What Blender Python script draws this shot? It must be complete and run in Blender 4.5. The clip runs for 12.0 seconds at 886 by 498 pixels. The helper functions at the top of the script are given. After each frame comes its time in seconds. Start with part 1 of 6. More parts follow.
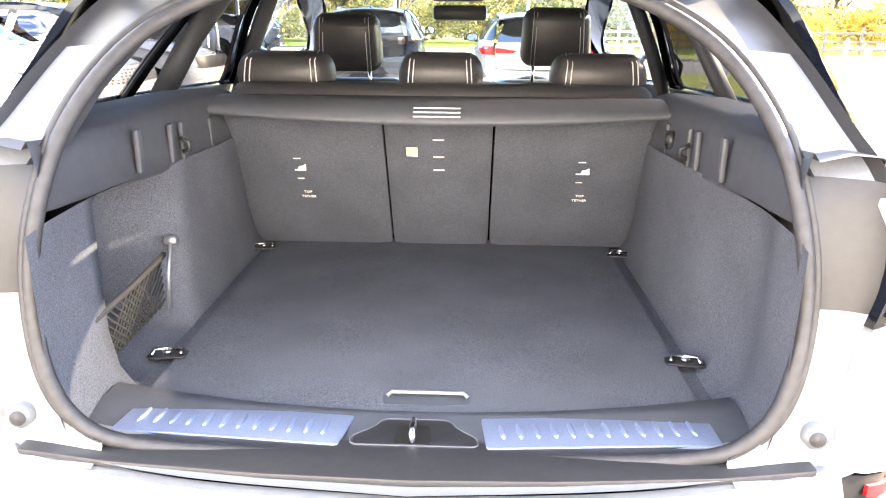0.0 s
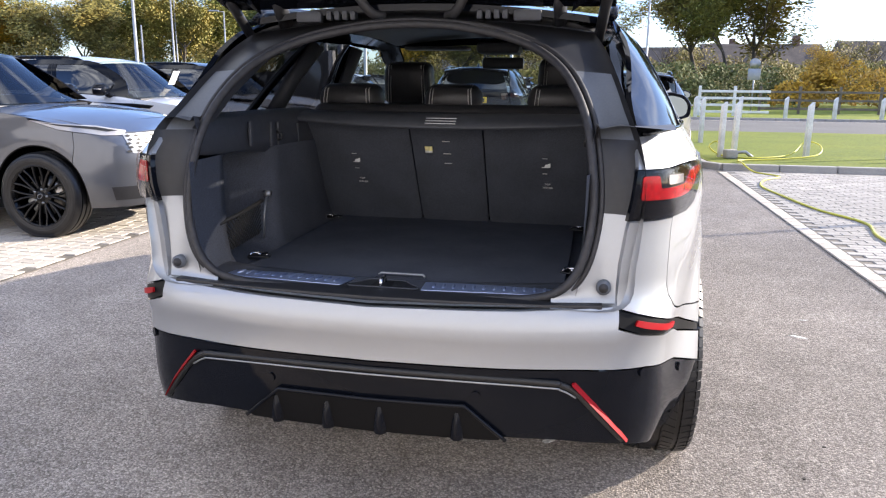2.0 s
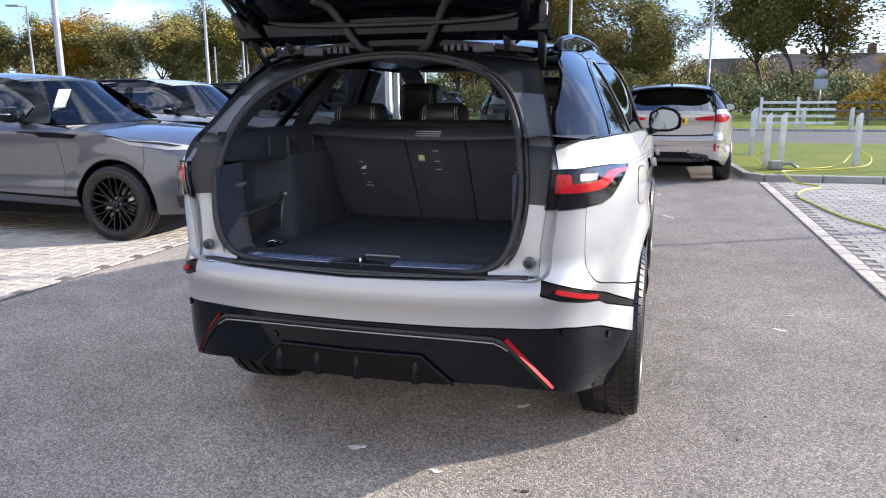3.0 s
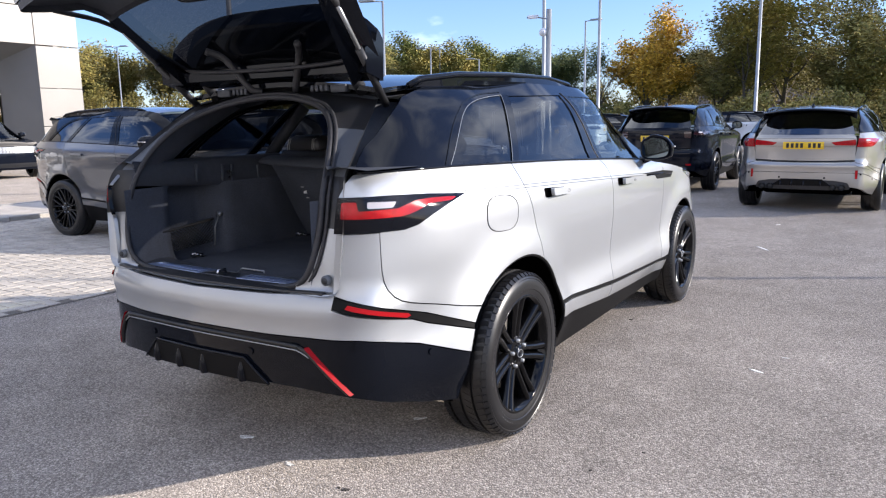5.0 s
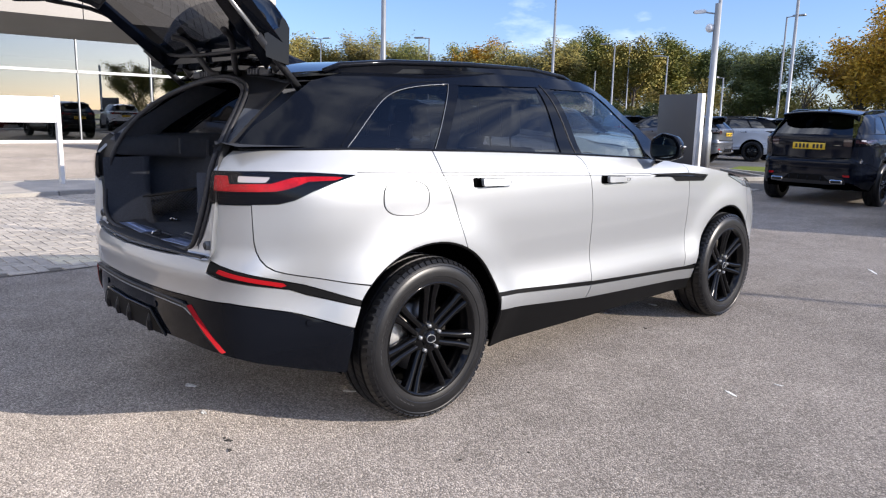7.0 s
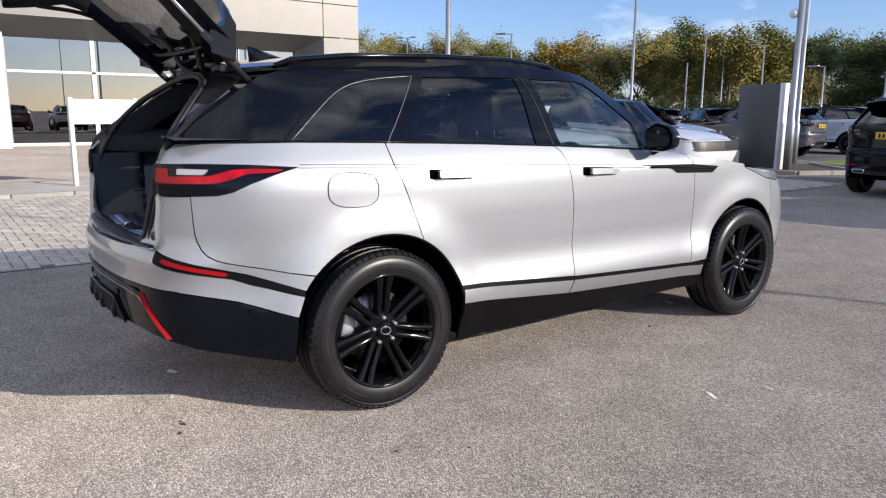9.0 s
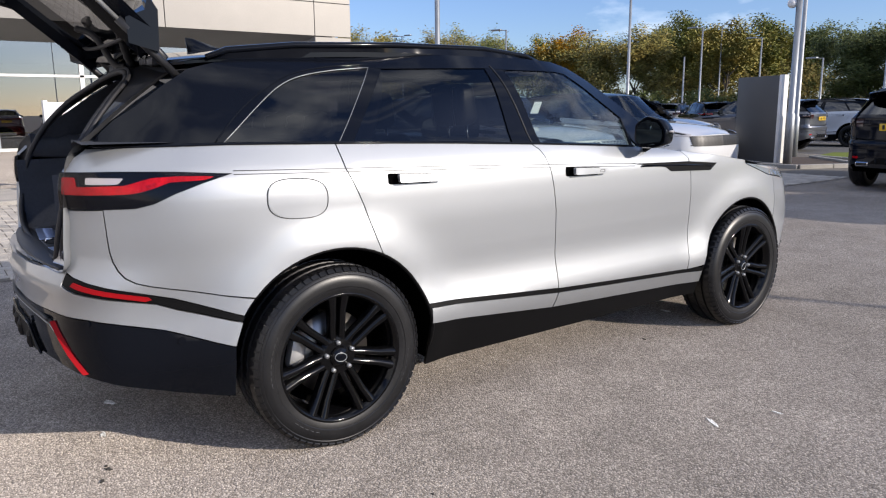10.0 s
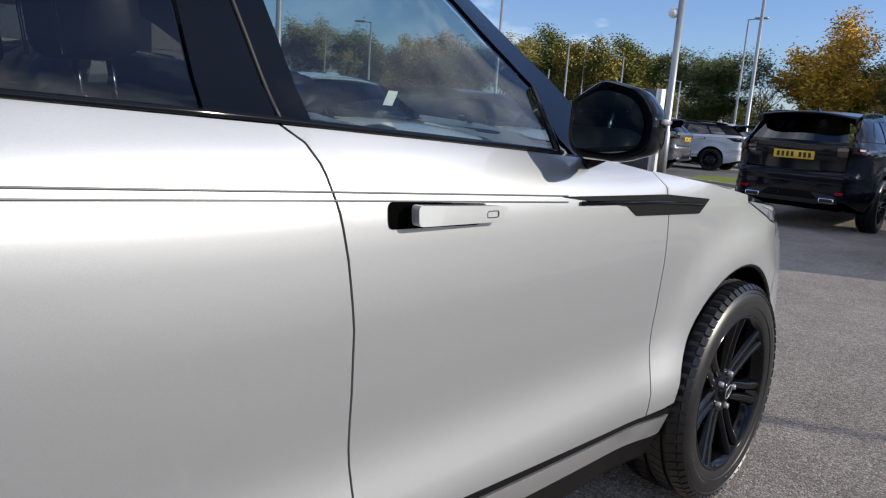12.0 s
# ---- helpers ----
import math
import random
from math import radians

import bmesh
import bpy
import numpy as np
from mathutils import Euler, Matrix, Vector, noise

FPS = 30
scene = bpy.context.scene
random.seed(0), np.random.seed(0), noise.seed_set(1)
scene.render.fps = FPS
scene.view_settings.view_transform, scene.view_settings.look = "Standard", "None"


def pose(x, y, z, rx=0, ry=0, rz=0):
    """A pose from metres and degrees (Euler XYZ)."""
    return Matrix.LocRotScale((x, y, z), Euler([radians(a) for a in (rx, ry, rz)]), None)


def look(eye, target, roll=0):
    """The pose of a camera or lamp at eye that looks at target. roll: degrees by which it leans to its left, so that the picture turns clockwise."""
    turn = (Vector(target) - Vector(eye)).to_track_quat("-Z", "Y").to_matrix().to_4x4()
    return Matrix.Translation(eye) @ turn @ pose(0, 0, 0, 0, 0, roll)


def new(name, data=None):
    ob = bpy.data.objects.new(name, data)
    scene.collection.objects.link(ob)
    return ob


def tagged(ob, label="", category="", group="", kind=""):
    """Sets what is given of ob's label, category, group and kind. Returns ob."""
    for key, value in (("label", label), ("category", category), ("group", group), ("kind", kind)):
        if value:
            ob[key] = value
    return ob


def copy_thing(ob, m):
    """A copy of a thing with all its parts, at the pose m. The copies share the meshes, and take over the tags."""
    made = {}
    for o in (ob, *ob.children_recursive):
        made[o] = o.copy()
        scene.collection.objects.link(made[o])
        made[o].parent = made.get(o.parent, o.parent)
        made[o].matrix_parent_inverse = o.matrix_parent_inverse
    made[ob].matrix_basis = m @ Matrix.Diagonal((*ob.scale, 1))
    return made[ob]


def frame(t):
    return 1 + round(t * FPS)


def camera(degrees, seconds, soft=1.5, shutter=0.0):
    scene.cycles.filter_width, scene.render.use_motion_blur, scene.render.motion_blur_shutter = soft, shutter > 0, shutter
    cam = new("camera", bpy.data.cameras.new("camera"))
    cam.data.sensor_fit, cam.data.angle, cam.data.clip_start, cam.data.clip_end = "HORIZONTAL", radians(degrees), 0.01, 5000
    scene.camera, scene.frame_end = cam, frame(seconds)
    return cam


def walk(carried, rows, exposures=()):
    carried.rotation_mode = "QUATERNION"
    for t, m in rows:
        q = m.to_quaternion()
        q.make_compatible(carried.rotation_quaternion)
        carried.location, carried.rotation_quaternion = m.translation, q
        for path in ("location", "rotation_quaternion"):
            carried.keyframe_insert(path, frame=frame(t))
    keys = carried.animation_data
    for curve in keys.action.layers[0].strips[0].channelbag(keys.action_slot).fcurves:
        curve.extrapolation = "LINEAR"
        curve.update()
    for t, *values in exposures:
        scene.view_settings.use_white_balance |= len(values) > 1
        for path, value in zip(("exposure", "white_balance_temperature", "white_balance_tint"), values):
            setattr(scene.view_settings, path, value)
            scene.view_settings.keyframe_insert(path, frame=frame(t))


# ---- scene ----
cam = camera(62.6, 12.0, soft=1.2)
PATH = [
    (0, (0.079, -1.894, 1.447), (0.014, 0.014, 0.85), 0.5),
    (0.5, (0.1, -2.063, 1.406), (-0.043, -0.139, 0.877), 0.7),
    (1, (0.164, -2.278, 1.4), (-0.034, -0.346, 0.923), 1.3),
    (1.5, (0.343, -2.491, 1.373), (0.053, -0.567, 0.911), 1.2),
    (2, (0.554, -2.782, 1.376), (0.168, -0.872, 0.929), 0.5),
    (2.5, (0.733, -3.069, 1.391), (0.273, -1.171, 0.96), 0.1),
    (3, (0.995, -3.224, 1.395), (0.436, -1.348, 0.986), -0.3),
    (3.2, (1.132, -3.262, 1.399), (0.532, -1.397, 0.995), -0.3),
    (4.8, (2.235, -2.947, 1.433), (1.234, -1.251, 1.086), -0.9),
    (5, (2.356, -2.898, 1.428), (1.304, -1.232, 1.084), -0.9),
    (5.5, (2.634, -2.699, 1.432), (1.468, -1.111, 1.085), -0.4),
    (6, (2.929, -2.543, 1.41), (1.657, -1.041, 1.059), 0.3),
    (6.5, (3.179, -2.424, 1.414), (1.82, -1.0, 1.058), 0.9),
    (7, (3.349, -2.194, 1.395), (1.911, -0.85, 1.037), 1.4),
    (7.2, (3.396, -2.113, 1.39), (1.93, -0.8, 1.033), 1.4),
    (8.8, (3.754, -1.729, 1.386), (2.165, -0.572, 1.018), 0.6),
    (9, (3.745, -1.694, 1.379), (2.149, -0.547, 1.01), 0.4),
    (9.5, (3.684, -1.561, 1.366), (2.079, -0.427, 0.995), -0.1),
    (10, (3.499, -1.322, 1.366), (1.904, -0.176, 0.993), -0.5),
    (10.5, (3.162, -0.886, 1.351), (1.628, 0.346, 0.992), -0.6),
    (11, (2.714, -0.452, 1.304), (1.312, 0.939, 0.991), 0.9),
    (11.5, (2.258, 0.03, 1.269), (0.915, 1.481, 0.97), 2.7),
    (12, (1.823, 0.458, 1.234), (0.477, 1.894, 0.873), 4.1),
]
walk(cam, [(t, look(eye, target, roll)) for t, eye, target, roll in PATH], [(0, 5.42, 8700, 9), (0.5, 4.92, 8250, 9), (1.0, 3.84, 7700, 10), (1.5, 2.98, 7350, 11), (2.0, 2.42, 7050, 11), (2.5, 2.22, 6850, 11),
    (3.2, 2.08, 6750, 11), (5.0, 1.83, 6650, 11), (7.0, 1.55, 6750, 11), (9.0, 1.30, 6850, 11), (10.5, 1.20, 6850, 10), (11.5, 1.10, 6850, 8), (12.0, 1.12, 6850, 8)])


# ---- daylight: low autumn sun from ahead on the right ----
SUN_AZ, SUN_EL = 61.0, 21.0
world = bpy.data.worlds.new("sky")
scene.world = world
world.use_nodes = True
wn, wl = world.node_tree.nodes, world.node_tree.links
wn.clear()
sky = wn.new("ShaderNodeTexSky")
sky.sky_type, sky.sun_disc = "NISHITA", False
sky.sun_elevation, sky.sun_rotation = radians(SUN_EL), radians(SUN_AZ)
sky.air_density, sky.dust_density, sky.ozone_density = 1.0, 0.45, 3.0
coord, stretch = wn.new("ShaderNodeTexCoord"), wn.new("ShaderNodeMapping")
stretch.inputs["Scale"].default_value = (1.0, 1.0, 2.6)
stretch.inputs["Location"].default_value = (0.35, 0.1, 0.0)
puffs, thin, whiten = wn.new("ShaderNodeTexNoise"), wn.new("ShaderNodeValToRGB"), wn.new("ShaderNodeMix")
puffs.inputs["Scale"].default_value, puffs.inputs["Detail"].default_value, puffs.inputs["Roughness"].default_value = 2.6, 7.0, 0.55
thin.color_ramp.elements[0].position, thin.color_ramp.elements[1].position = 0.57, 0.82
thin.color_ramp.elements[1].color = (0.8, 0.8, 0.8, 1)
whiten.data_type = "RGBA"
whiten.inputs["B"].default_value = (5.6, 5.95, 6.5, 1)
bg, wout = wn.new("ShaderNodeBackground"), wn.new("ShaderNodeOutputWorld")
bg.inputs["Strength"].default_value = 0.15
wl.new(coord.outputs["Generated"], stretch.inputs["Vector"])
wl.new(stretch.outputs["Vector"], puffs.inputs["Vector"])
# cloud thickens overhead, out of view, added to fill the shade with light
up_, lift, cover = wn.new("ShaderNodeSeparateXYZ"), wn.new("ShaderNodeMapRange"), wn.new("ShaderNodeMath")
lift.inputs["From Min"].default_value, lift.inputs["From Max"].default_value = 0.22, 0.85
lift.inputs["To Min"].default_value, lift.inputs["To Max"].default_value = 0.0, 0.15
cover.operation = "ADD"
wl.new(coord.outputs["Generated"], up_.inputs[0])
wl.new(up_.outputs["Z"], lift.inputs["Value"])
wl.new(puffs.outputs["Fac"], cover.inputs[0])
wl.new(lift.outputs["Result"], cover.inputs[1])
wl.new(cover.outputs[0], thin.inputs["Fac"])
wl.new(thin.outputs["Color"], whiten.inputs["Factor"])
deepen = wn.new("ShaderNodeMix")
deepen.data_type, deepen.blend_type = "RGBA", "MULTIPLY"
deepen.inputs["Factor"].default_value, deepen.inputs["B"].default_value = 1.0, (0.345, 0.385, 0.525, 1)
wl.new(sky.outputs["Color"], deepen.inputs["A"])
wl.new(deepen.outputs["Result"], whiten.inputs["A"])
wl.new(whiten.outputs["Result"], bg.inputs["Color"])
wl.new(bg.outputs["Background"], wout.inputs["Surface"])
sun = new("sun", bpy.data.lights.new("sun", "SUN"))
sun.data.energy, sun.data.angle, sun.data.color = 2.4, radians(0.53), (1.0, 0.93, 0.85)
sun_way = Vector((math.sin(radians(SUN_AZ)) * math.cos(radians(SUN_EL)), math.cos(radians(SUN_AZ)) * math.cos(radians(SUN_EL)), math.sin(radians(SUN_EL))))
sun.matrix_world = look(sun_way * 60, (0, 0, 0))


# ---- materials ----
def mat(name, base, rough=0.5, metal=0.0, coat=0.0, blotch=(0.0, 0.0), grain=(0.0, 0.0), bump=(0.0, 0.0), rand=0.0, island=0.0, grain2=(0.0, 0.0), second=None, spec=0.5, sub=0.0):
    """A surface: blotch, grain = (scale per metre, strength of change in tone); bump = (scale, strength); second = a colour into which the blotches turn."""
    m = bpy.data.materials.new(name)
    m.use_nodes = True
    n, l = m.node_tree.nodes, m.node_tree.links
    b = n["Principled BSDF"]
    b.inputs["Roughness"].default_value, b.inputs["Metallic"].default_value = rough, metal
    b.inputs["Coat Weight"].default_value, b.inputs["Coat Roughness"].default_value = coat, 0.04
    b.inputs["Specular IOR Level"].default_value = spec
    b.inputs["Subsurface Weight"].default_value = sub
    tc = n.new("ShaderNodeTexCoord")
    out = None

    def noise_at(scale, detail=3.0):
        t = n.new("ShaderNodeTexNoise")
        t.inputs["Scale"].default_value, t.inputs["Detail"].default_value = scale, detail
        l.new(tc.outputs["Object"], t.inputs["Vector"])
        return t.outputs["Fac"]

    def blend(a, c, fac, kind="MIX"):
        x = n.new("ShaderNodeMix")
        x.data_type, x.blend_type, x.clamp_factor = "RGBA", kind, True
        for key, v in (("A", a), ("B", c), ("Factor", fac)):
            if isinstance(v, bpy.types.NodeSocket):
                l.new(v, x.inputs[key])
            elif key == "Factor":
                x.inputs["Factor"].default_value = v
            else:
                x.inputs[key].default_value = (*v, 1)
        return x.outputs["Result"]

    def spread(v, lo, hi, a=0.35, z=0.65):
        r = n.new("ShaderNodeMapRange")
        r.inputs["From Min"].default_value, r.inputs["From Max"].default_value = a, z
        r.inputs["To Min"].default_value, r.inputs["To Max"].default_value = lo, hi
        l.new(v, r.inputs["Value"])
        return r.outputs["Result"]

    def times(c, v):
        k = n.new("ShaderNodeVectorMath")
        k.operation = "SCALE"
        if isinstance(c, bpy.types.NodeSocket):
            l.new(c, k.inputs[0])
        else:
            k.inputs[0].default_value = c
        l.new(v, k.inputs["Scale"])
        return k.outputs["Vector"]

    colour = tuple(base)
    if blotch[0]:
        f = noise_at(blotch[0], 4.0)
        colour = blend(colour, second, spread(f, 0, 1)) if second else times(colour, spread(f, 1 - blotch[1], 1 + blotch[1]))
    if grain[0]:
        colour = times(colour, spread(noise_at(grain[0], 2.0), 1 - grain[1], 1 + grain[1]))
    if grain2[0]:
        colour = times(colour, spread(noise_at(grain2[0], 2.0), 1 - grain2[1], 1 + grain2[1], 0.3, 0.7))
    if rand:
        oi = n.new("ShaderNodeObjectInfo")
        colour = times(colour, spread(oi.outputs["Random"], 1 - rand, 1 + rand, 0, 1))
    if island:
        g = n.new("ShaderNodeNewGeometry")
        colour = times(colour, spread(g.outputs["Random Per Island"], 1 - island, 1 + island, 0, 1))
    if isinstance(colour, tuple):
        b.inputs["Base Color"].default_value = (*colour, 1)
    else:
        l.new(colour, b.inputs["Base Color"])
    if bump[0]:
        bp = n.new("ShaderNodeBump")
        bp.inputs["Strength"].default_value, bp.inputs["Distance"].default_value = bump[1], 0.2 / bump[0]
        l.new(noise_at(bump[0], 3.0), bp.inputs["Height"])
        l.new(bp.outputs["Normal"], b.inputs["Normal"])
    return m


def glass(name, tint, rough=0.0, coating=0.045):
    """A tinted pane: light passes straight through it, and it mirrors more at a slant."""
    m = bpy.data.materials.new(name)
    m.use_nodes = True
    n, l = m.node_tree.nodes, m.node_tree.links
    n.remove(n["Principled BSDF"])
    t, g, mix, lw = n.new("ShaderNodeBsdfTransparent"), n.new("ShaderNodeBsdfGlossy"), n.new("ShaderNodeMixShader"), n.new("ShaderNodeLayerWeight")
    power, gain = n.new("ShaderNodeMath"), n.new("ShaderNodeMath")
    t.inputs["Color"].default_value = (*tint, 1)
    g.inputs["Roughness"].default_value = rough
    lw.inputs["Blend"].default_value = 0.5
    power.operation, power.inputs[1].default_value = "POWER", 4.5
    gain.operation, gain.inputs[1].default_value, gain.inputs[2].default_value = "MULTIPLY_ADD", 0.9 - coating, coating
    l.new(lw.outputs["Facing"], power.inputs[0])
    l.new(power.outputs[0], gain.inputs[0])
    l.new(gain.outputs[0], mix.inputs["Fac"])
    l.new(t.outputs[0], mix.inputs[1])
    l.new(g.outputs[0], mix.inputs[2])
    l.new(mix.outputs[0], n["Material Output"].inputs["Surface"])
    return m


def chippings(name, dark, pale, patch):
    """Worn asphalt: single stones of many tones in a dark binder, with broad paler and darker patches."""
    m = bpy.data.materials.new(name)
    m.use_nodes = True
    n, l = m.node_tree.nodes, m.node_tree.links
    b = n["Principled BSDF"]
    b.inputs["Roughness"].default_value, b.inputs["Specular IOR Level"].default_value = 0.95, 0.06
    b.inputs["Diffuse Roughness"].default_value = 0.8
    tc = n.new("ShaderNodeTexCoord")

    def node(kind, **ins):
        x = n.new(kind)
        for key, v in ins.items():
            x.inputs[key.replace("_", " ")].default_value = v
        return x

    def scaled(src, lo, hi, a, z):
        r = node("ShaderNodeMapRange", From_Min=a, From_Max=z, To_Min=lo, To_Max=hi)
        l.new(src, r.inputs["Value"])
        return r.outputs["Result"]

    def product(p, q):
        r = n.new("ShaderNodeMath")
        r.operation = "MULTIPLY"
        l.new(p, r.inputs[0])
        l.new(q, r.inputs[1])
        return r.outputs[0]

    tones = []
    for scale, lo, hi in ((125, 0.66, 1.42), (300, 0.76, 1.26)):
        v = node("ShaderNodeTexVoronoi", Scale=scale)
        l.new(tc.outputs["Object"], v.inputs["Vector"])
        sep = n.new("ShaderNodeSeparateColor")
        l.new(v.outputs["Color"], sep.inputs["Color"])
        p = n.new("ShaderNodeMath")
        p.operation, p.inputs[1].default_value = "POWER", 1.5
        l.new(sep.outputs["Red"], p.inputs[0])
        tones.append(product(scaled(p.outputs[0], lo, hi, 0.0, 0.9), scaled(v.outputs["Distance"], 1.12, 0.78, 0.15, 0.75)))
        if scale == 125:
            bp = node("ShaderNodeBump", Strength=0.9, Distance=0.004)
            bp.invert = True
            l.new(v.outputs["Distance"], bp.inputs["Height"])
            l.new(bp.outputs["Normal"], b.inputs["Normal"])
    broad = node("ShaderNodeTexNoise", Scale=0.45, Detail=5.0)
    stain = node("ShaderNodeTexNoise", Scale=3.5, Detail=4.0)
    for x in (broad, stain):
        l.new(tc.outputs["Object"], x.inputs["Vector"])
    tone = product(product(tones[0], tones[1]), product(scaled(broad.outputs["Fac"], 1 - patch, 1 + patch, 0.35, 0.65), scaled(stain.outputs["Fac"], 0.90, 1.10, 0.3, 0.7)))
    mix = n.new("ShaderNodeMix")
    mix.data_type = "RGBA"
    mix.inputs["A"].default_value, mix.inputs["B"].default_value = (*dark, 1), (*pale, 1)
    l.new(scaled(broad.outputs["Fac"], 0, 1, 0.35, 0.65), mix.inputs["Factor"])
    k = n.new("ShaderNodeVectorMath")
    k.operation = "SCALE"
    l.new(mix.outputs["Result"], k.inputs[0])
    l.new(tone, k.inputs["Scale"])
    l.new(k.outputs["Vector"], b.inputs["Base Color"])
    return m


ASPHALT = chippings("worn asphalt", (0.365, 0.324, 0.284), (0.410, 0.363, 0.319), 0.07)
TARMAC = mat("road tarmac", (0.11, 0.108, 0.105), 0.85, blotch=(0.4, 0.12), grain=(60, 0.3), bump=(60, 0.4), spec=0.3)
PAVER = mat("pale concrete block", (0.44, 0.40, 0.35), 0.85, blotch=(3, 0.10), grain=(120, 0.18), bump=(120, 0.25), rand=0.12, island=0.14, spec=0.25)
PAVER_GREY = mat("grey concrete block", (0.30, 0.285, 0.265), 0.85, blotch=(3, 0.10), grain=(120, 0.18), bump=(120, 0.25), rand=0.10, island=0.12, spec=0.25)
JOINT = mat("sandy joint", (0.13, 0.115, 0.095), 0.95, grain=(80, 0.3))
KERB = mat("concrete kerb", (0.33, 0.315, 0.29), 0.85, blotch=(2, 0.15), grain=(90, 0.2), rand=0.08, spec=0.25)
GRASS = mat("mown grass", (0.165, 0.19, 0.026), 0.9, blotch=(0.6, 0.4), second=(0.12, 0.155, 0.024), grain=(40, 0.4), bump=(60, 0.8), island=0.3, spec=0.2)
SOIL = mat("bark mulch", (0.06, 0.04, 0.028), 0.95, grain=(40, 0.5), bump=(30, 0.8))
PAINT = mat("silver metallic paint", (0.368, 0.383, 0.400), 0.47, 0.72, coat=1.0, grain=(900, 0.05))
BLACK = mat("gloss black paint", (0.004, 0.005, 0.008), 0.05, 0.0, spec=0.19)
CLADDING = mat("matt black cladding", (0.004, 0.004, 0.0045), 0.5, bump=(500, 0.1), spec=0.12)
PLASTIC = mat("black plastic", (0.016, 0.0165, 0.019), 0.45, bump=(600, 0.15), grain=(60, 0.1))
TRIM = mat("charcoal trim plastic", (0.052, 0.057, 0.069), 0.55, bump=(700, 0.2), grain=(40, 0.08))
CARPET = mat("charcoal boot carpet", (0.076, 0.083, 0.100), 0.95, blotch=(6, 0.10), grain=(420, 0.35), bump=(420, 0.5), spec=0.15)
RUBBER = mat("black rubber", (0.024, 0.024, 0.027), 0.6, grain=(60, 0.2), bump=(200, 0.1))
TYRE = mat("tyre rubber", (0.009, 0.009, 0.010), 0.36, spec=0.42, blotch=(12, 0.25), grain=(120, 0.2), bump=(160, 0.15))
RIM = mat("gloss black alloy", (0.003, 0.003, 0.0035), 0.08, spec=0.30)
LEATHER = mat("black leather", (0.035, 0.035, 0.037), 0.42, grain=(80, 0.1), bump=(320, 0.25))
CREASE_SHADE = mat("painted shade line on silver flank", (0.10, 0.105, 0.11), 0.4, 0.3)
STITCH = mat("white thread", (0.7, 0.7, 0.68), 0.7)
PILLAR = mat("gloss black pillar", (0.004, 0.005, 0.008), 0.06, spec=0.17)
GREY_INK = mat("worn grey lettering", (0.05, 0.05, 0.052), 0.35)
CHROME = mat("chrome", (0.75, 0.75, 0.76), 0.12, 1.0)
# sill plate steel, its base tinted blue to paint in the mirrored sky
STEEL = mat("brushed steel with sky tint", (0.34, 0.42, 0.62), 0.42, 0.8, grain=(300, 0.06))
SATIN = mat("satin silver plastic", (0.32, 0.33, 0.34), 0.35, 0.6)
LAMP_RED = mat("red lamp lens", (0.38, 0.005, 0.010), 0.12, spec=0.3, grain=(90, 0.25), blotch=(20, 0.2))
LAMP_COVER = glass("clear lamp cover", (0.92, 0.90, 0.90), coating=0.012)
LAMP_DARK = mat("smoked lamp lens", (0.03, 0.006, 0.008), 0.1, coat=1.0)
HEAD_DARK = mat("smoked headlamp lens", (0.20, 0.23, 0.27), 0.1, coat=1.0)
LAMP_WHITE = mat("clear lamp lens", (0.40, 0.39, 0.40), 0.12, coat=1.0)
REFLECTOR = mat("red reflector", (0.30, 0.006, 0.010), 0.5, spec=0.10)
PLATE = mat("yellow number plate", (0.75, 0.47, 0.01), 0.35, coat=0.4)
WHITE = mat("white plastic", (0.78, 0.78, 0.78), 0.5, blotch=(3, 0.06))
INK = mat("black ink", (0.01, 0.01, 0.01), 0.5)
BADGE = mat("dark green enamel", (0.003, 0.009, 0.008), 0.2, coat=1.0)
PRIVACY = glass("dark privacy glass", (0.11, 0.11, 0.115), coating=0.06)
SKY_GLASS = glass("sloping rear glass mirroring the sky", (0.05, 0.055, 0.065), coating=0.30)
PRIVACY_FAR = glass("dark tinted glass", (0.05, 0.055, 0.065), coating=0.13)
PANE = glass("green tinted glass", (0.66, 0.73, 0.71), coating=0.07)
YELLOW = mat("yellow sticker", (0.8, 0.72, 0.32), 0.5)
NET = mat("black netting", (0.02, 0.02, 0.02), 0.8)
GREY_PAINT = mat("grey metallic paint", (0.105, 0.112, 0.128), 0.34, 0.6, coat=1.0)
WHITE_PAINT = mat("white paint", (0.60, 0.61, 0.62), 0.35, coat=1.0)
NAVY = mat("black blue paint", (0.005, 0.007, 0.013), 0.10, spec=0.28)
RED_PAINT = mat("deep red paint", (0.30, 0.012, 0.014), 0.25, 0.2, coat=1.0)
BRONZE = mat("warm silver paint", (0.36, 0.35, 0.335), 0.3, 0.7, coat=1.0)
# near-black base that puts the shade of hollows and undersides into the colour
DARK = mat("near-black for unlit hollows", (0.002, 0.002, 0.002), 0.95, spec=0.0)
DISC = mat("steel brake disc", (0.35, 0.33, 0.31), 0.35, 1.0)
CALIPER = mat("silver caliper", (0.5, 0.5, 0.5), 0.4, 0.6)


# ---- making meshes ----
def finish(name, bm, material, parent=None, label="", smooth=True):
    me = bpy.data.meshes.new(name)
    bm.to_mesh(me)
    bm.free()
    for k in (material if isinstance(material, (list, tuple)) else [material]):
        me.materials.append(k)
    if smooth:
        me.polygons.foreach_set("use_smooth", [True] * len(me.polygons))
    ob = new(name, me)
    ob.parent = parent
    if label:
        ob["label"] = label
    return ob


def part(name, bm, material, parent, label="", smooth=True):
    return finish(name, bm, material, parent, label, smooth)


